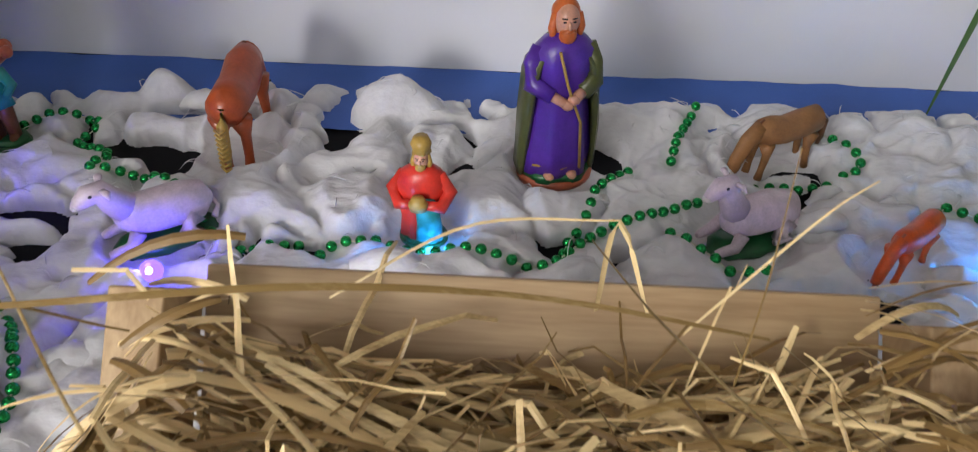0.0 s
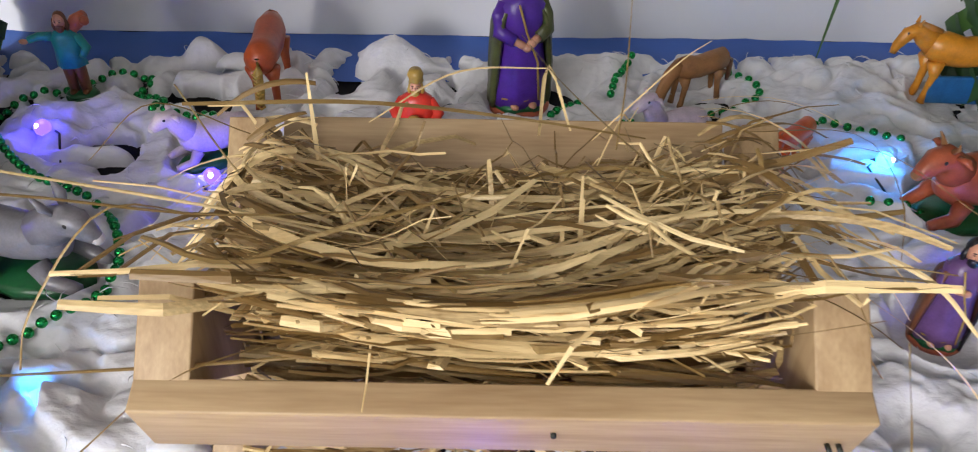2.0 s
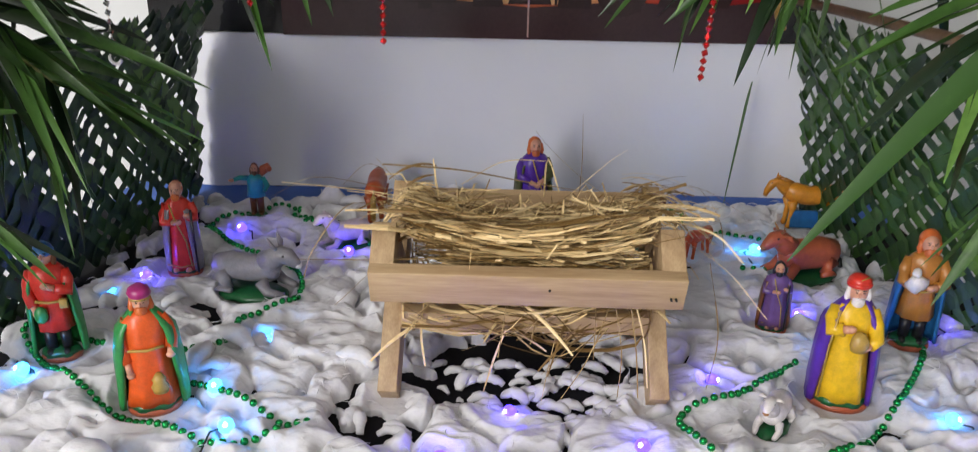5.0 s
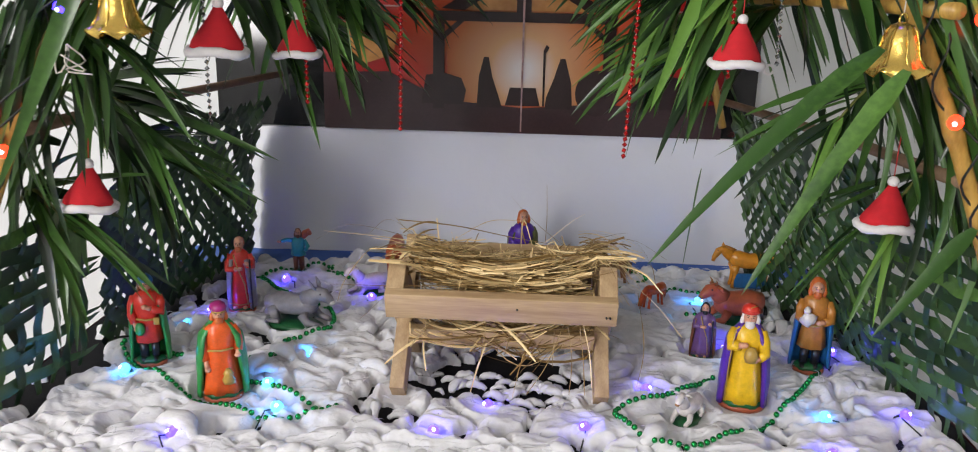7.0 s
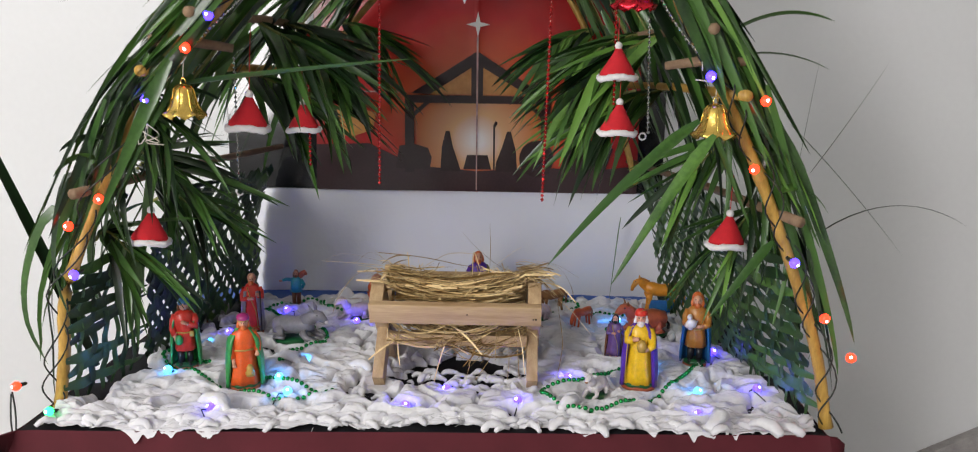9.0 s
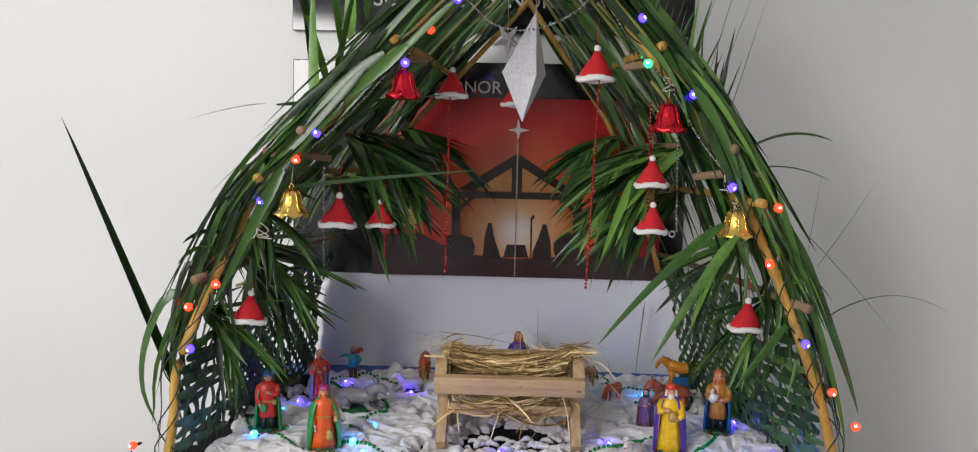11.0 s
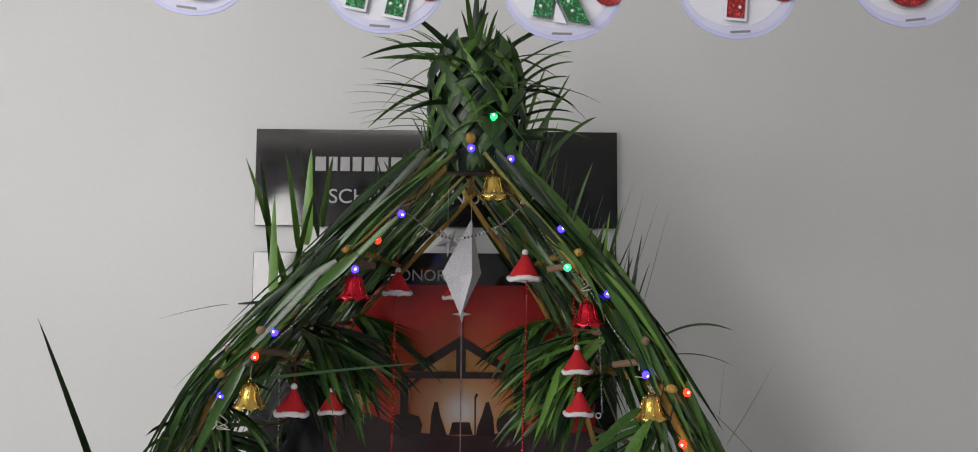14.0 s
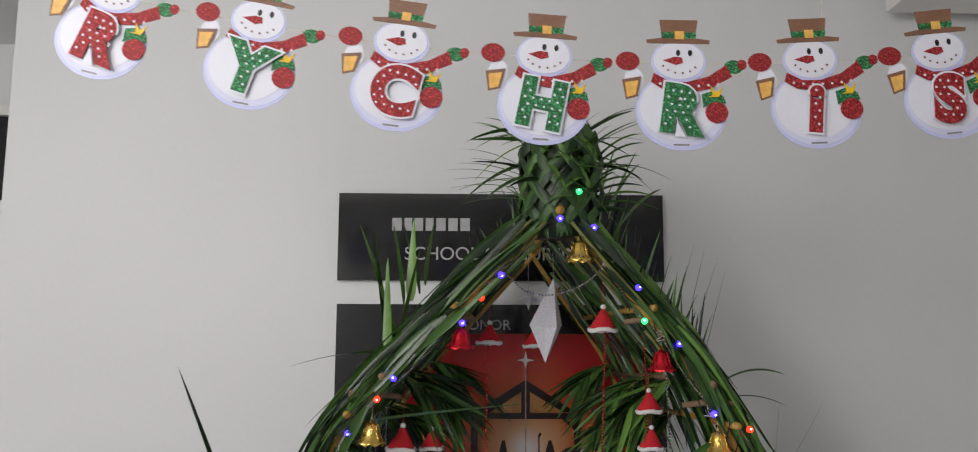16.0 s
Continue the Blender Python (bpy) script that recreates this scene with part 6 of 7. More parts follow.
# single leaves that stand out against the wall
for base, d, ln, w, droop, mat in (((-0.602, 0.2, 0.80), (-0.39, 0, 0.98), 0.74, 0.032, 0.03, "leaf"), ((0.70, 0.15, 1.08), (0.55, 0, 0.45), 0.34, 0.012, 0.55, "leaf"),
                                   ((0.68, 0.12, 1.2), (0.55, 0, 0.8), 0.2, 0.005, -0.1, "leaf"), ((0.66, 0.12, 1.22), (0.12, 0, 1), 0.17, 0.004, 0, "leaf"), ((0.64, 0.12, 1.28), (0.7, 0, -0.65), 0.28, 0.005, 0.1, "leaf"),
                                   ((-0.33, 0.16, 1.52), (-0.12, 0, 1), 0.33, 0.035, 0.05, "leaf_bright"), ((-0.30, 0.16, 1.52), (-0.3, 0, 1), 0.36, 0.032, 0.08, "leaf_bright"),
                                   ((-0.29, 0.18, 1.55), (0.18, 0, 1), 0.25, 0.028, 0.1, "leaf_bright"), ((-0.32, 0.12, 1.5), (-0.02, 0, 1), 0.26, 0.03, 0.05, "leaf_bright"),
                                   ((0.45, 0.2, 1.5), (0.25, 0, 1), 0.3, 0.012, 0.02, "leaf"), ((0.47, 0.2, 1.5), (0.33, 0, 1), 0.28, 0.012, 0.02, "leaf"), ((0.42, 0.2, 1.55), (0.3, 0, 1), 0.27, 0.014, 0.02, "leaf"),
                                   ((0.5, 0.2, 1.45), (0.28, 0, 1), 0.3, 0.01, 0.0, "leaf"), ((0.53, 0.15, 1.42), (0.7, 0, 0.5), 0.22, 0.022, 0.45, "leaf"), ((0.52, 0.15, 1.38), (0.8, 0, 0.3), 0.2, 0.02, 0.4, "leaf"),
                                   ((-0.42, 0.2, 1.5), (0.9, -0.1, 0.02), 0.36, 0.026, -0.05, "leaf"), ((-0.39, 0.1, 1.33), (1, -0.1, 0.14), 0.42, 0.024, 0.02, "leaf"), ((-0.42, 0.12, 1.5), (-0.8, 0, -0.1), 0.16, 0.012, 0.1, "leaf"),
                                   ((0.47, 0.02, 1.29), (-0.85, -0.3, -0.62), 0.30, 0.03, 0.15, "leaf_bright"), ((0.49, 0.0, 1.27), (-0.6, -0.25, -0.75), 0.26, 0.028, 0.1, "leaf_bright"),
                                   ((0.60, 0.03, 1.1), (-0.6, -0.1, -0.75), 0.16, 0.024, 0.0, "leaf_bright"), ((0.46, 0.85, 0.99), (-0.1, 0, -1), 0.235, 0.014, 0, "leaf")):
    lf = leaf_shape((0, 0, 0), d, ln, w, droop, 0.35 if w > 0.02 else 0.1, 12)
    thing("palm_leaf", lf, mat, "single long pointed palm leaf standing out from the hut", "palm leaf", "single palm leaves", m=Matrix.Translation(base))

# young upright strap leaves beside the tuft and over the slope
for bx, by, bz, dx, dz, ln in ((-0.29, 0.2, 1.63, -0.12, 1, 0.26), (-0.27, 0.22, 1.64, 0.02, 1, 0.24), (-0.25, 0.24, 1.66, -0.22, 1, 0.25), (-0.23, 0.2, 1.68, 0.1, 1, 0.2),
                               (0.24, 0.22, 1.9, 0.25, 1, 0.21), (0.26, 0.2, 1.88, 0.5, 1, 0.2), (0.27, 0.24, 1.87, 0.36, 1, 0.24), (0.3, 0.2, 1.85, 0.75, 1, 0.18), (0.22, 0.24, 1.92, 0.12, 1, 0.17)):
    lf = leaf_shape((0, 0, 0), (dx, 0, dz), ln, 0.034, rng.uniform(0.05, 0.3), 0.3, 12)
    thing("palm_leaf", lf, "leaf_bright", "fresh green strap leaf standing up behind the hut pole", "palm leaf", "single palm leaves", m=Matrix.Translation((bx, by, bz)))

# broad leaves that curl over outside the poles
for side in (-1, 1):
    for k in range(3):
        sv = 0.34 + 0.03 * k + rng.uniform(-0.02, 0.02)
        base = roof(side, sv, 0.07 + 0.015 * (k % 5), 0.015)
        lf = leaf_shape((0, 0, 0), (side * rng.uniform(0.5, 0.9), rng.uniform(-0.25, 0.1), rng.uniform(0.25, 0.7)), rng.uniform(0.08, 0.12), rng.uniform(0.02, 0.028), rng.uniform(0.6, 1.1), rng.uniform(-0.5, 0.5), 12)
        thing("palm_leaf", lf, "leaf" if k % 4 else "leaf_bright", "broad palm leaf curling over outside the pole", "palm leaf", "single palm leaves", m=Matrix.Translation(base))

# woven crown on the ridge, with leaves bristling round it
crown = thing("plaited_palm_top", Shape().loft([(1.8, 0.125, 0.12, 0.075, 0.06), (1.87, 0.125, 0.12, 0.095, 0.075), (2.02, 0.125, 0.12, 0.09, 0.07), (2.1, 0.12, 0.12, 0.05, 0.045)], 20, folds=5, depth=0.05), "leaf",
              "crown of plaited palm leaves tied round the ridge's end", "palm decoration")
for k in range(36):
    a0 = k / 18 * 2 * math.pi
    fam = 1 if k % 2 else -1
    rows = []
    for i in range(12):
        t = i / 11
        a = a0 + fam * t * 2.3 + 0.06 * math.sin(k * 2.3)
        r = 1.06 + 0.045 * fam * math.cos(i * 1.9 + k)
        rr = (0.1 - 0.035 * max(0, t - 0.75) / 0.25 - 0.02 * max(0, 0.25 - t) / 0.25) * r
        c = Vector((0.125 + rr * math.cos(a), 0.12 + rr * 0.82 * math.sin(a), 1.81 + 0.29 * t))
        up = Vector((0, 0, 0.0165 + 0.003 * math.sin(k * 1.7)))
        rows.append((c - up, c + Vector((0.004 * math.cos(a), 0.004 * math.sin(a), 0)), c + up))
    s = Shape()
    s.rings([[r[j] for r in rows] for j in range(3)], 0, closed=False, caps=False)
    part("woven_strip", s, "leaf_woven" if k % 5 else "leaf_bright", crown)
for k in range(34):
    a = rng.uniform(0, 2 * math.pi)
    up = rng.uniform(-0.1, 1.1)
    base = (0.125 + 0.07 * math.cos(a), 0.12 + 0.05 * math.sin(a), rng.uniform(1.96, 2.08))
    lf = leaf_shape(base, (math.cos(a), 0.5 * math.sin(a), up), rng.uniform(0.13, 0.26), rng.uniform(0.01, 0.026), rng.uniform(0.1, 0.5), rng.uniform(-0.6, 0.6))
    part("leaf", lf, rng.choice(("leaf", "leaf", "leaf_bright")), crown)
for k in range(26):
    a = rng.uniform(math.pi, 2 * math.pi)
    base = (0.125 + 0.1 * math.cos(a), 0.12 + 0.088 * math.sin(a), rng.uniform(1.86, 2.07))
    part("leaf", leaf_shape(base, (rng.uniform(-0.8, 0.8) + 0.3 * math.cos(a), -0.25, rng.uniform(-0.3, 0.9)), rng.uniform(0.07, 0.15), rng.uniform(0.014, 0.024), rng.uniform(0.1, 0.5), rng.uniform(-0.6, 0.6)), rng.choice(("leaf", "leaf", "leaf_bright")), crown)
for d, ln, w in (((0.02, 0, 1), 0.25, 0.028), ((-0.12, 0, 1), 0.22, 0.03), ((0.16, 0, 1), 0.2, 0.034), ((0.1, -0.1, 1), 0.16, 0.03), ((-0.25, 0, 1), 0.16, 0.03)):
    part("leaf", leaf_shape((0.12, 0.12, 2.05), d, ln * 0.85, w, 0.05, 0.4), "leaf", crown)
for k in range(8):
    part("leaf", leaf_shape((0.03, 0.12, 1.9 + 0.012 * k), (-1, -0.1, 0.15 + 0.06 * k), rng.uniform(0.16, 0.23), 0.012, 0.25, 0.3), "leaf", crown)
    part("leaf", leaf_shape((0.2, 0.12, 1.88 + 0.015 * k), (0.75, -0.05, 0.3 + 0.1 * k), rng.uniform(0.15, 0.24), 0.018, 0.4, 0.3), "leaf_bright" if k % 2 else "leaf", crown)


# ---------- hanging ornaments ----------
def bell(x, y, z, mat, color):
    h = 0.062
    prof = [(0.0, 0.034), (0.003, 0.035), (0.008, 0.029), (0.018, 0.0225), (0.032, 0.019), (0.043, 0.0165), (0.05, 0.011), (0.053, 0.004)]
    s = Shape()
    rings = []
    for i, (zz_, r) in enumerate(prof):
        k = max(0, 1 - i / 3)
        rings.append([(r * (1 + 0.1 * k * math.cos(8 * a)) * math.cos(a), r * (1 + 0.1 * k * math.cos(8 * a)) * math.sin(a), zz_ - h + 0.004 * k * math.cos(8 * a)) for a in (2 * math.pi * j / 32 for j in range(32))])
    inner = [[(0.92 * p[0], 0.92 * p[1], p[2] - 0.0005) for p in r] for r in reversed(rings[:-1])]
    s.rings(inner[::-1], 0, caps=False)
    s.rings(rings, 0, caps=False)
    b = thing("bell_ornament", s, mat, color + " plastic bell ornament hanging from the hut's pole", "bell", "bell ornaments", m=pose(x, y, z))
    part("loop", Shape().tube([(0.004 * math.cos(a), 0, -0.006 + 0.006 * math.sin(a)) for a in np.linspace(0, 6.28, 14)], 0.0013, 6), mat, b)
    part("clapper", Shape().ball((0, 0, -0.056), 0.007, 0, 10, 8), mat, b)
    for k in range(8):
        a = k * math.pi / 4
        part("rib", Shape().tube([((r * 1.03) * math.cos(a), (r * 1.03) * math.sin(a), zz_ - h) for zz_, r in prof[2:7]], 0.0011, 5), mat, b)
    part("hanging_thread", Shape().tube([(0, 0, 0), (0.001, 0.002, 0.02), (0.002, 0.01, 0.045)], 0.0007, 5), "twine", b)


for x, z, mat, color in ((-0.35, 1.345, "gold", "gold"), (0.50, 1.325, "gold", "gold"), (-0.135, 1.575, "red_metal", "red"), (0.365, 1.522, "red_metal", "red"), (0.163, 1.795, "gold", "gold")):
    bell(x, 0.055, z, mat, color)


def santa_hat(x, y, z, turn, size=1.0, hang=0.09):
    s = Shape().loft([(-0.062, 0, 0, 0.034, 0.026), (-0.05, 0, 0, 0.031, 0.024), (-0.035, 0.001, 0, 0.022, 0.017), (-0.02, 0.002, 0, 0.013, 0.01), (-0.006, 0.002, 0, 0.005, 0.004)], 20, folds=4, depth=0.05)
    hat = thing("santa_hat_ornament", s, "felt_red", "small red felt hat ornament with white plush brim", "hat ornament", "hat ornaments", m=pose(x, y, z, 0, turn * 0.3, turn) @ Matrix.Scale(size, 4))
    rim = [(0.0345 * math.cos(a), 0.0265 * math.sin(a), -0.062 + 0.002 * math.sin(3 * a)) for a in np.linspace(0, 2 * math.pi, 26)]
    part("brim", Shape().tube(rim, [0.0062 + 0.0008 * math.sin(i * 2.3) for i in range(26)], 9), "felt_white", hat, "white plush brim")
    part("pompom", Shape().ball((0.002, 0, -0.002), 0.0075, 0, 10, 8), "felt_white", hat, "white plush pompom")
    part("hanging_thread", Shape().tube([(0.002, 0, 0), (0.002, 0.002, hang * 0.5), (0.003, 0.004, hang)], 0.0008, 5), "red_thread", hat)


for x, y, z, t, sz, hg in ((-0.285, 0.18, 1.318, 8, 1.0, 0.11), (-0.215, 0.28, 1.30, -6, 0.85, 0.08), (-0.468, 0.17, 1.11, 12, 0.95, 0.05), (-0.06, 0.25, 1.585, 0, 0.9, 0.05), (0.236, 0.16, 1.625, 0, 1.0, 0.06),
                           (0.358, 0.19, 1.408, -5, 0.9, 0.05), (0.365, 0.2, 1.312, 4, 0.9, 0.05), (0.562, 0.17, 1.122, 8, 0.95, 0.07), (0.072, 0.4, 1.57, 0, 0.8, 0.06)):
    santa_hat(x, y, z, t, sz, hg)


def faceted(mat, r, long=1.0):
    s = Shape()
    s.rings([[(0.0004 * math.cos(a), 0.0004 * math.sin(a), -r * long)  for a in (2 * math.pi * j / 6 for j in range(6))],
             [(r * math.cos(a), r * math.sin(a), 0) for a in (2 * math.pi * j / 6 for j in range(6))],
             [(0.0004 * math.cos(a), 0.0004 * math.sin(a), r * long) for a in (2 * math.pi * j / 6 for j in range(6))]], 0)
    return s.mesh("crystal_bead", [mat], False)


red_bead, clear_bead = faceted("bead_red", 0.0036, 1.1), faceted("bead_clear", 0.0035, 1.0)


def bead_string(points, mesh_, gap, label, ring=False):
    q = curve(points, max(3, int(length(points) / gap)))
    root = thing("bead_string", None, "", label, "bead string", "hanging bead strings", m=Matrix.Translation(q[0]))
    for i, p in enumerate(q):
        piece("bead", mesh_, root, Matrix.Translation(p - q[0]) @ pose(0, 0, 0, rng.uniform(-20, 20), rng.uniform(-20, 20), rng.uniform(0, 60)))
    part("thread", Shape().tube([tuple(p - q[0]) for p in q], 0.0005, 4), "twine", root)
    if ring:
        part("ring", Shape().tube([(0.006 * math.cos(a), 0, q[-1][2] - q[0][2] - 0.008 + 0.006 * math.sin(a)) for a in np.linspace(0, 6.28, 16)], 0.0017, 7), "felt_white", root)


R_, C_ = "hanging string of small red faceted beads", "hanging string of clear faceted beads"
bead_string([(-0.062, 0.25, 1.56), (-0.066, 0.26, 1.35), (-0.068, 0.26, 1.152)], red_bead, 0.0078, R_)
bead_string([(0.243, 0.16, 1.56), (0.24, 0.2, 1.35), (0.236, 0.24, 1.128)], red_bead, 0.0078, R_)
bead_string([(-0.205, 0.3, 1.42), (-0.207, 0.3, 1.3), (-0.207, 0.3, 1.18)], red_bead, 0.0078, R_)
bead_string([(0.355, 0.21, 1.52), (0.357, 0.21, 1.38), (0.357, 0.21, 1.24)], red_bead, 0.0078, R_)
bead_string([(-0.333, 0.26, 1.44), (-0.334, 0.26, 1.3), (-0.334, 0.26, 1.138)], clear_bead, 0.0085, C_, True)
bead_string([(0.415, 0.24, 1.52), (0.42, 0.24, 1.4), (0.424, 0.24, 1.255)], clear_bead, 0.0085, C_, True)
bead_string([(-0.33, 0.06, 1.40), (-0.24, 0.055, 1.48), (-0.13, 0.055, 1.6), (-0.04, 0.06, 1.70), (0.03, 0.1, 1.66), (0.1, 0.12, 1.652), (0.18, 0.1, 1.68), (0.235, 0.06, 1.73)], clear_bead, 0.0085, "string of clear faceted beads looped along the pole")
bead_string([(0.235, 0.06, 1.725), (0.29, 0.055, 1.62), (0.36, 0.055, 1.55), (0.43, 0.055, 1.44), (0.49, 0.055, 1.37)], clear_bead, 0.0085, "string of clear faceted beads looped along the pole")


def paper_star(x, y, z, h, turn, label):
    s = Shape()
    n = 5
    ring = []
    for i in range(2 * n):
        a = math.pi / 2 + i * math.pi / n
        r = h * (0.56 if i % 2 == 0 else 0.2)
        if i == n:
            r = h * 0.2
        ring.append((r * math.cos(a), 0, r * math.sin(a)))
    ring[0] = (0, 0, h * 0.52)
    verts = ring + [(0, -h * 0.17, 0), (0, h * 0.17, 0)]
    faces = []
    for i in range(2 * n):
        j = (i + 1) % (2 * n)
        faces += [(i, 2 * n, j), (j, 2 * n + 1, i)]
    s.add(verts, faces)
    st = thing("paper_star", s, "glitter", label, "star", "hanging stars", smooth=False, m=pose(x, y, z, 0, 0, turn) @ pose(0, 0, 0, 0, 180, 0))
    part("hanging_thread", Shape().tube([(0, 0, -h * 0.2), (0, 0, -h * 0.2 - 0.12)], 0.0006, 5), "twine", st)
    return st


def long_star(x, y, z, label):
    """A folded star with long upper and lower points and short ones about its waist."""
    s = Shape()
    k = 4
    mids = []
    for i in range(2 * k):
        a = math.radians(28) + i * math.pi / k
        r = 0.052 if i % 2 == 0 else 0.02
        mids.append((r * math.cos(a), r * math.sin(a), 0.006 * math.cos(2 * a)))
    verts = mids + [(0.022, 0, 0.132), (-0.002, 0, -0.098)]
    faces = []
    for i in range(2 * k):
        j = (i + 1) % (2 * k)
        faces += [(i, j, 2 * k), (j, i, 2 * k + 1)]
    s.add(verts, faces)
    st = thing("paper_star", s, "glitter", label, "star", "hanging stars", smooth=False, m=pose(x, y, z))
    part("hanging_thread", Shape().tube([(0.022, 0, 0.132), (0.02, 0, 0.2)], 0.0006, 5), "twine", st)


long_star(0.093, 0.23, 1.574, "large folded star of silver glitter paper hanging under the ridge")
paper_star(0.055, 0.36, 1.66, 0.075, 30, "small silver glitter star hanging behind the large one")
for x, z, sd in ((-0.415, 1.27, -1), (-0.03, 1.735, -1), (0.235, 1.74, 1), (0.49, 1.385, 1), (0.375, 1.55, 1), (-0.15, 1.63, -1)):
    s = Shape()
    for k in range(3):
        pts = [(0, 0, 0)] + [(rng.uniform(-0.025, 0.025), rng.uniform(-0.01, 0.005), rng.uniform(-0.035, 0.02)) for _ in range(3)]
        s.tube(curve(pts, 14), 0.0011, 5)
    thing("twine_knot", s, "twine", "knot of white twine tied round the pole", "twine", "twine knots", m=pose(x, 0.06, z))

# ---------- string lights ----------
for nm, col, st in (("blue", (0.035, 0.018, 1.0), 9), ("red", (1.0, 0.022, 0.006), 6), ("green", (0.02, 1.0, 0.2), 3.5), ("cyan", (0.03, 0.35, 1.0), 8)):
    M["led_" + nm] = material("led_" + nm, [0.35 * q + 0.01 for q in col], 0.3, var=0.02, bump=0, emit=(*col, st))
# white ball added to every bulb to imitate its burnt-out bright centre
M["led_tip"] = material("led_tip", (0.8, 0.8, 0.85), 0.3, var=0.02, bump=0, emit=(0.85, 0.85, 1.0, 4))
lamp_colors = {"blue": (0.09, 0.07, 1.0), "cyan": (0.02, 0.3, 1.0)}


def led(parent, p, color, d=(0, 0, 1), origin=(0, 0, 0)):
    p = Vector(p) - Vector(origin)
    d = Vector(d).normalized()
    b = part("bulb", Shape().tube([p, p + d * 0.003, p + d * 0.008, p + d * 0.012, p + d * 0.014], [0.0045, 0.0078, 0.0084, 0.006, 0.002], 10), "led_" + color, parent, color + " light bulb")
    part("glare_core", Shape().ball(p + d * 0.0128, 0.0028, 0, 8, 6), "led_tip", b)
    part("socket", Shape().tube([p - d * 0.012, p], [0.0028, 0.004], 8), "wire", parent)
    return b


poles = thing("string_lights", None, "", "dark cable of small coloured fairy lights wound along the hut's poles", "fairy lights", m=pose(0, 0, 0))
BULBS = [(-0.298, 1.441, "blue"), (-0.339, 1.394, "red"), (-0.405, 1.311, "blue"), (-0.496, 1.148, "red"), (-0.546, 1.101, "red"), (-0.543, 1.021, "blue"), (-0.606, 0.775, "green"), (-0.659, 0.821, "red"),
         (0.162, 1.906, "green"), (0.113, 1.841, "blue"), (0.198, 1.819, "blue"), (-0.037, 1.698, "blue"), (0.305, 1.666, "blue"), (-0.084, 1.637, "red"), (-0.133, 1.577, "blue"), (0.323, 1.582, "green"), (0.409, 1.528, "blue"),
         (0.485, 1.36, "blue"), (0.573, 1.32, "red"), (0.567, 1.215, "red"), (0.636, 1.065, "blue"), (0.694, 0.973, "red"), (0.745, 0.902, "red")]
for x, z, c in BULBS:
    led(poles, (x, 0.045, z), c, (rng.uniform(-0.6, 0.6), -1, rng.uniform(-0.4, 0.6)))
for line, sd in ((PL, -1), (PR, 1)):
    for ph in (0.0, 1.7):
        pts = [(x + 0.018 * math.cos(i * 0.5 + ph) * 1.0, 0.075 + 0.022 * math.sin(i * 0.5 + ph) - 0.012, z) for i, (x, z) in enumerate(line)]
        part("cable", Shape().tube(pts, 0.0015, 5), "wire", poles)
for ph in (0, 2.5):
    part("cable", Shape().tube([(-0.655 + 0.004 * math.sin(i * 0.7 + ph), 0.012 + 0.004 * math.cos(i * 0.7 + ph), 0.82 - 0.024 * i) for i in range(34)], 0.0015, 5), "wire", poles)
bed_lights = thing("string_lights", None, "", "blue fairy lights half buried in the cotton wool", "fairy lights", m=pose(0, 0, 0))
TABLE_LEDS = [(-0.027, 0.610, "cyan", 1.0), (0.012, 0.632, "cyan", 0.5), (-0.36, 0.665, "blue", 0.6), (-0.236, 0.343, "cyan", 0.8), (0.427, 0.624, "cyan", 1.3), (0.451, 0.452, "blue", 0.6), (0.45, 0.34, "cyan", 1.0),
              (0.292, 0.274, "blue", 0.7), (-0.225, 0.153, "cyan", 0.9), (-0.261, 0.227, "cyan", 0.6), (-0.44, 0.492, "blue", 0.9), (-0.487, 0.47, "cyan", 0.5), (-0.478, 0.24, "cyan", 0.9), (-0.005, 0.125, "blue", 0.9),
              (0.068, 0.2, "blue", 0.5), (0.61, 0.43, "blue", 0.9), (0.53, 0.205, "cyan", 0.5), (0.52, 0.115, "blue", 0.4), (0.64, 0.208, "blue", 0.7), (-0.18, 0.59, "blue", 0.8), (-0.335, 0.075, "blue", 0.5), (0.2, 0.145, "blue", 0.5)]
for x, y, c, k in TABLE_LEDS:
    z = cotton_z(x, y)
    led(bed_lights, (x, y, z - 0.001), c, (rng.uniform(-0.7, 0.7), -0.5, 0.5))
    d = bpy.data.lights.new("fairy_glow", "POINT")
    d.energy, d.color, d.shadow_soft_size = 0.1 * k, lamp_colors[c], 0.006
    g = new("fairy_glow", d)
    g.location = (x, y - 0.006, z + 0.012)
    part("cable", Shape().tube([(x, y + 0.006, z - 0.004), (x + rng.uniform(-0.02, 0.02), y - 0.012, z + 0.001), (x + rng.uniform(-0.03, 0.03), y - 0.04, z - 0.014)], 0.0012, 5), "wire", bed_lights)

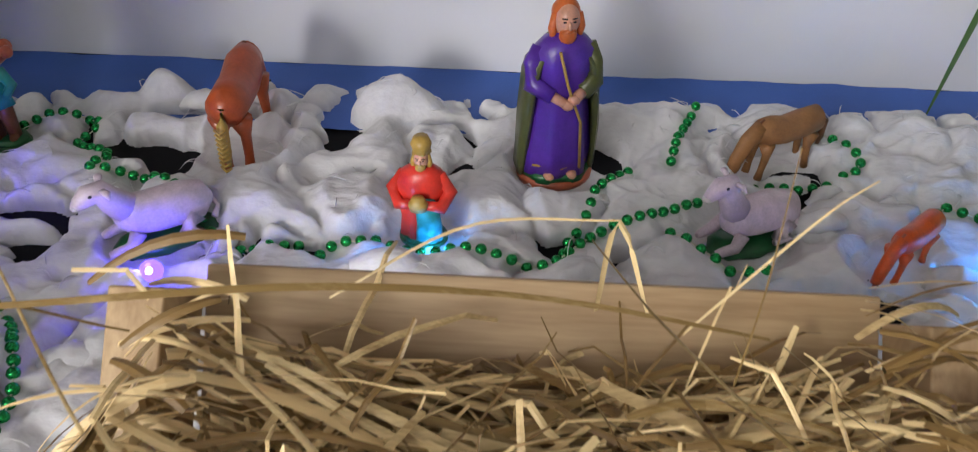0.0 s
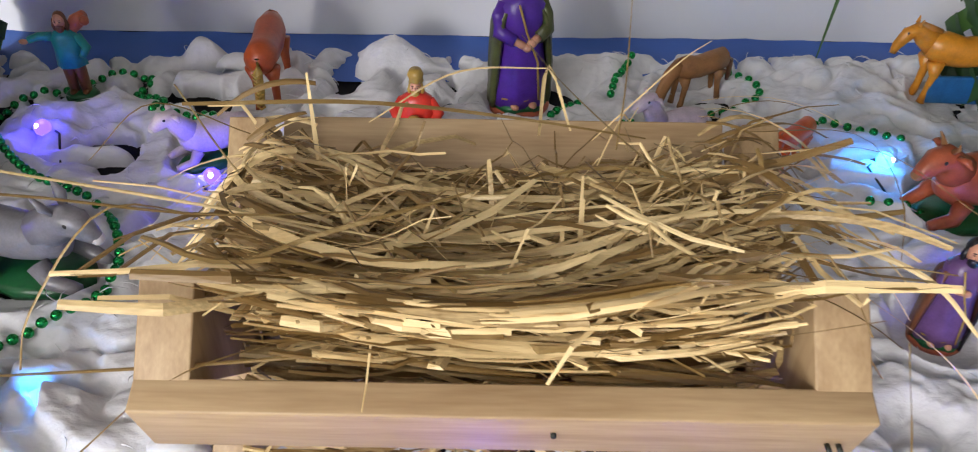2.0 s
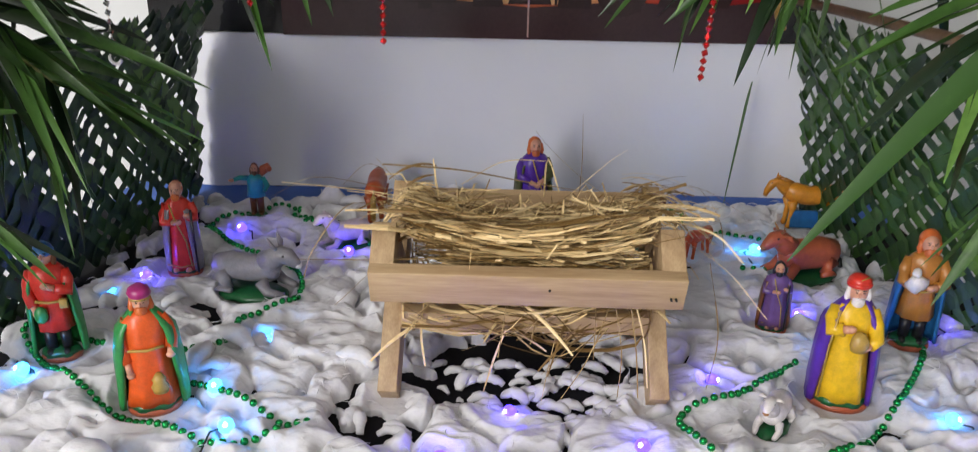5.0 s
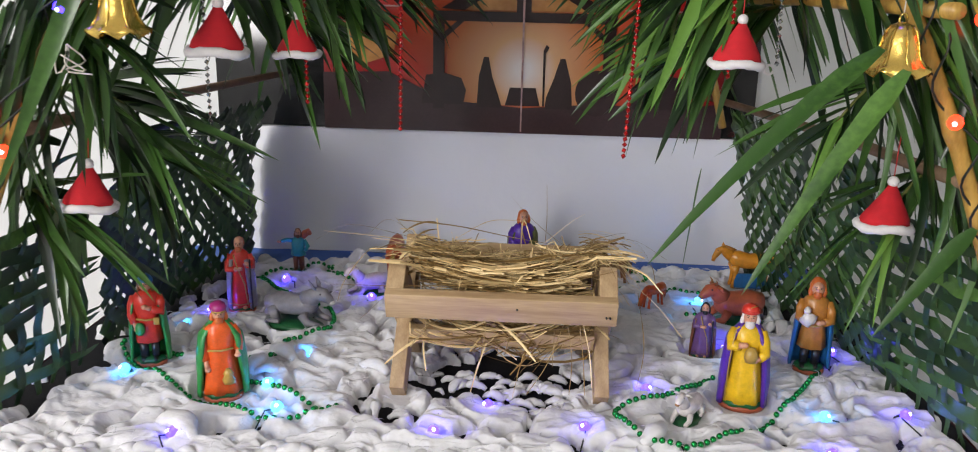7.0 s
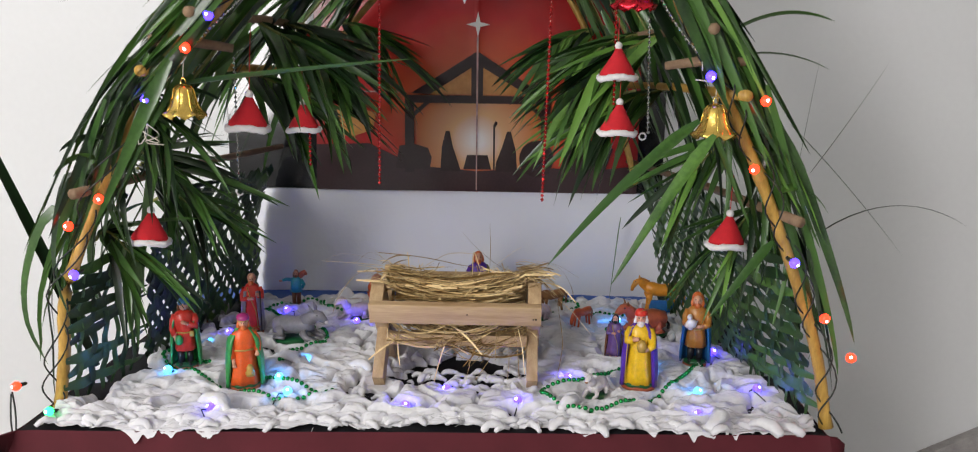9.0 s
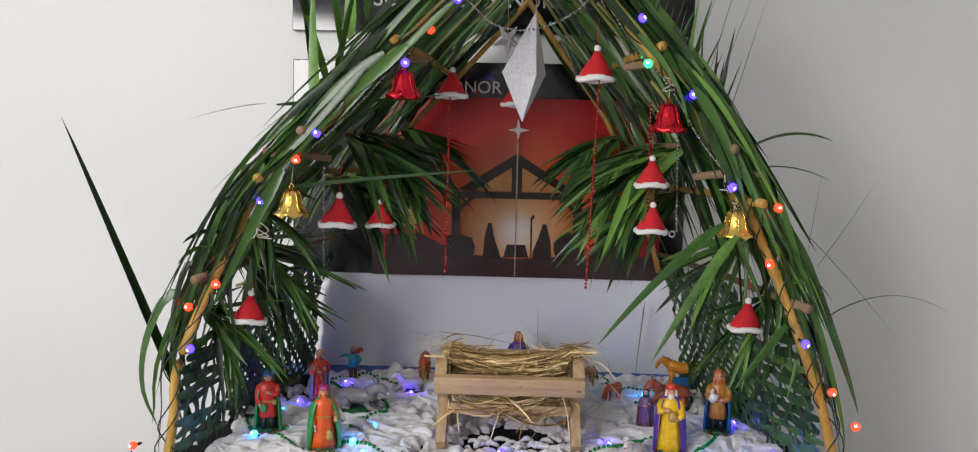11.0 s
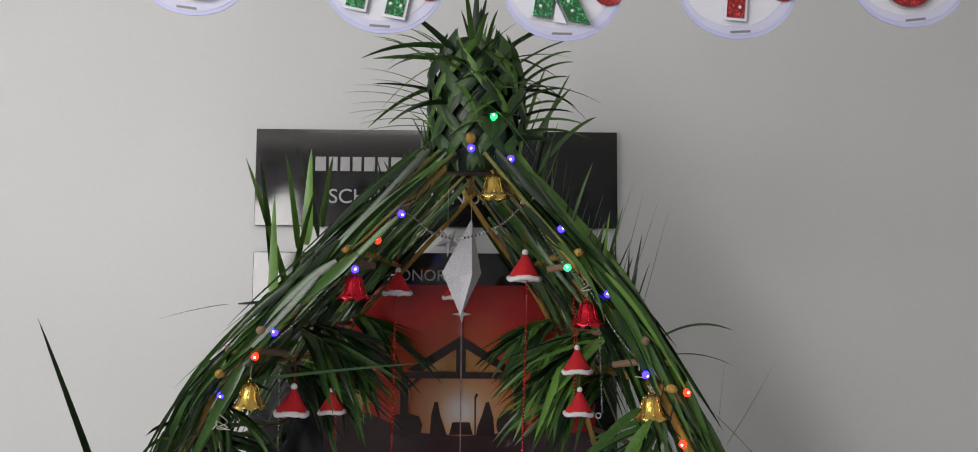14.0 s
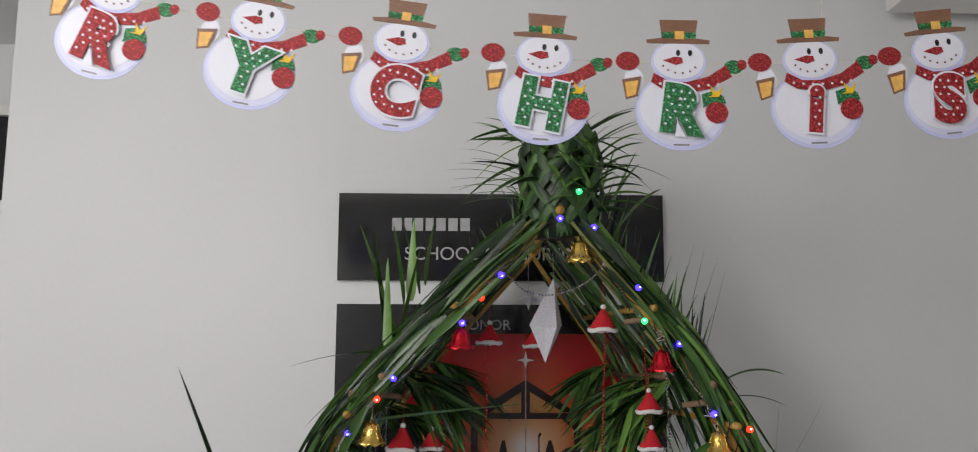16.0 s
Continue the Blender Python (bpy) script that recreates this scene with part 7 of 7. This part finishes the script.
# ---------- snowman banner ----------
M["sn_white"] = material("sn_white_card", (0.7, 0.71, 0.78), 0.35, var=0.05, scale=12, fine=60, bump=0.02)
M["sn_mid"] = material("sn_shade_card", (0.6, 0.61, 0.78), 0.35, var=0.08, scale=20, fine=60, bump=0.02)
M["sn_edge"] = material("sn_edge_card", (0.5, 0.52, 0.78), 0.35, var=0.08, scale=20, fine=60, bump=0.02)
paint("sn_brown", (0.2, 0.1, 0.06), 0.4)
paint("sn_lantern", (0.75, 0.42, 0.1), 0.4)
for nm, col, al in (("gl_red", (0.42, 0.006, 0.01), (0.9, 0.09, 0.1)), ("gl_green", (0.006, 0.16, 0.035), (0.12, 0.66, 0.27))):
    M[nm] = material(nm + "_glitter", col, 0.35, metal=0.15, var=0.5, scale=330, fine=900, bump=1.0, alt=al)


# narrow ramp: the glitter's sparkle is painted as bright specks of colour
for nm in ("gl_red", "gl_green"):
    sparkle_stops = M[nm].node_tree.nodes["Color Ramp"].color_ramp.elements
    sparkle_stops[0].position, sparkle_stops[1].position = 0.5, 0.66


def card(parent, outline, y0, y1, mat, name, label="", smooth=False):
    return part(name, Shape().prism(outline, y0, y1), mat, parent, label, smooth)


def snowman(letter, color, x, z, roll):
    root = thing("snowman_card", None, "", "printed snowman card with a glittered letter " + letter + " on a banner", "banner card", "snowman banner", m=pose(x, -0.72, z, 0, roll, 0))
    body = card(root, oval(0, 0.066, 0.076, 0.066, 40), 0.0, 0.0012, "sn_edge", "body", "lilac-edged white card body")
    part("belly_shade", Shape().prism(oval(0, 0.068, 0.0725, 0.0625, 36), -0.0005, 0.0), "sn_mid", body, smooth=False)
    part("belly", Shape().prism(oval(-0.003, 0.072, 0.065, 0.056, 36), -0.001, -0.0005), "sn_white", body, smooth=False)
    card(root, oval(-0.003, 0.15, 0.046, 0.036, 32), -0.0022, -0.001, "sn_edge", "head_rim")
    card(root, oval(-0.003, 0.152, 0.042, 0.032, 32), -0.003, -0.0022, "sn_white", "head")
    card(root, [(-0.05, 0.115), (-0.03, 0.102), (0.01, 0.096), (0.05, 0.105), (0.085, 0.125), (0.075, 0.145), (0.045, 0.125), (0.01, 0.115), (-0.02, 0.116), (-0.045, 0.13)], -0.0042, -0.003, "gl_red", "scarf", "red glittered scarf with dots")
    for q in range(7):
        card(root, oval(-0.035 + q * 0.016, 0.108 + 0.0004 * (q - 3) ** 2, 0.0022, 0.0022, 8), -0.0048, -0.0042, "sn_white", "dot")
    card(root, oval(0.088, 0.142, 0.016, 0.012, 14), -0.0036, -0.0026, "gl_green", "mitten")
    card(root, oval(0.102, 0.146, 0.008, 0.009, 12), -0.0044, -0.0036, "gl_red", "mitten_tip")
    card(root, [(-0.055, 0.181), (0.048, 0.181), (0.05, 0.187), (0.03, 0.19), (-0.036, 0.19), (-0.057, 0.187)], -0.0036, -0.0024, "sn_brown", "hat_brim")
    card(root, [(-0.03, 0.19), (0.025, 0.19), (0.03, 0.222), (-0.034, 0.222)], -0.0034, -0.0022, "sn_brown", "hat_crown")
    card(root, [(-0.031, 0.19), (0.026, 0.19), (0.027, 0.2), (-0.032, 0.2)], -0.0042, -0.0034, "gl_green", "hat_band")
    card(root, [(-0.009, 0.188), (0.006, 0.188), (0.006, 0.202), (-0.009, 0.202)], -0.005, -0.0042, "sn_lantern", "buckle")
    card(root, [(-0.03, 0.152), (-0.008, 0.144), (0.004, 0.148), (0.002, 0.157), (-0.01, 0.158)], -0.004, -0.003, "gl_red", "nose")
    for q in (-0.004, 0.016):
        card(root, oval(q, 0.165, 0.0035, 0.0055, 12), -0.0038, -0.003, "p_black", "eye")
    for q in range(6):
        a = math.radians(205 + q * 25)
        card(root, oval(-0.002 + 0.03 * math.cos(a), 0.151 + 0.021 * math.sin(a), 0.0018, 0.0018, 8), -0.0038, -0.003, "p_brown", "mouth_dot")
    card(root, oval(-0.078, 0.118, 0.016, 0.022, 18), -0.0008, 0.0003, "sn_white", "arm")
    card(root, oval(-0.088, 0.15, 0.02, 0.016, 18), -0.003, -0.002, "gl_red", "glove")
    lan = card(root, [(-0.092, 0.084), (-0.072, 0.09), (-0.066, 0.124), (-0.098, 0.118)], -0.0036, -0.0026, "sn_brown", "lantern")
    part("lantern_pane", Shape().prism([(-0.09, 0.088), (-0.076, 0.092), (-0.071, 0.117), (-0.093, 0.113)], -0.0042, -0.0036), "sn_lantern", lan, smooth=False)
    card(root, oval(0.058, 0.064, 0.019, 0.018, 18), -0.0036, -0.0026, "gl_red", "ornament_ball")
    card(root, [(0.046, 0.078), (0.036, 0.072), (0.034, 0.095), (0.05, 0.1), (0.07, 0.092), (0.074, 0.08)], -0.003, -0.0022, "gl_green", "holly")
    card(root, [(0.044, 0.09), (0.052, 0.094), (0.048, 0.11), (0.058, 0.098), (0.07, 0.108), (0.062, 0.09)], -0.0044, -0.0036, "p_yellow", "bow")
    size = 0.105
    for grow, yy2, mt, nm in ((0.0034, -0.0072, "sn_white", "letter_edge"), (0.0, -0.0085, color, "letter")):
        c = bpy.data.curves.new("text", "FONT")
        c.body, c.size, c.extrude, c.align_x, c.offset = letter, size, 0.0008, "CENTER", 0.0065 + grow
        tmp = bpy.data.objects.new("text", c)
        scene.collection.objects.link(tmp)
        me = bpy.data.meshes.new_from_object(tmp.evaluated_get(bpy.context.evaluated_depsgraph_get()))
        bpy.data.objects.remove(tmp)
        me.materials.clear()
        me.materials.append(M[mt])
        ob = new(nm, me)
        ob.parent = root
        ob.matrix_basis = pose(-0.008, yy2, 0.032, 90, 8, 0)
    tree = BVHTree.FromPolygons([v.co[:] for v in me.vertices], [pl.vertices[:] for pl in me.polygons])
    for row in range(9):
        for col in range(9):
            gx_, gy_ = -0.056 + 0.0135 * col + 0.0067 * (row % 2), -0.004 + 0.0115 * row
            if all(tree.ray_cast((gx_ + ex, gy_ + ey, 1), (0, 0, -1))[0] is not None for ex, ey in ((-0.004, 0), (0.004, 0), (0, 0.004), (0, -0.004))):
                dot = part("letter_dot", Shape().rings([[(gx_ + 0.0021 * math.cos(a), gy_ + 0.0021 * math.sin(a), h) for a in (math.pi * j / 4 for j in range(8))] for h in (0.0006, 0.0012)]), "sn_white", ob, smooth=False)
    card(root, [(-0.014, 0.008), (0.012, 0.008), (0.012, 0.011), (-0.014, 0.011)], -0.0012, -0.0008, "p_grey", "print_bar")


BANNER = [("R", "gl_red", -0.985), ("R", "gl_red", -0.738), ("Y", "gl_green", -0.49), ("C", "gl_red", -0.245), ("H", "gl_green", 0.0), ("R", "gl_green", 0.232), ("i", "gl_red", 0.461), ("S", "gl_red", 0.688), ("T", "gl_green", 0.92)]
knots = []
for ch, col, x in BANNER:
    z = 1.839 + (0.128 if x > 0.25 else 0.115) * (x - 0.25) ** 2
    snowman(ch, col, x, z, -math.degrees(math.atan(0.256 * (x - 0.25))))
    knots.append((x, -0.7192, z + 0.148))
cordpts = [(-3.0, -0.72, 2.86)] + knots + [(2.6, -0.72, 2.5)]
thing("banner_cord", Shape().tube(curve(cordpts, 90), 0.0008, 5), "twine", "thin clear cord carrying the snowman cards", "cord")
thing("banner_cord", Shape().tube([(0.475, -0.7192, 1.99), (0.477, -0.72, 2.4), (0.48, -0.72, 2.9)], 0.0009, 5), "twine", "thin white thread holding the banner up to the ceiling", "cord")
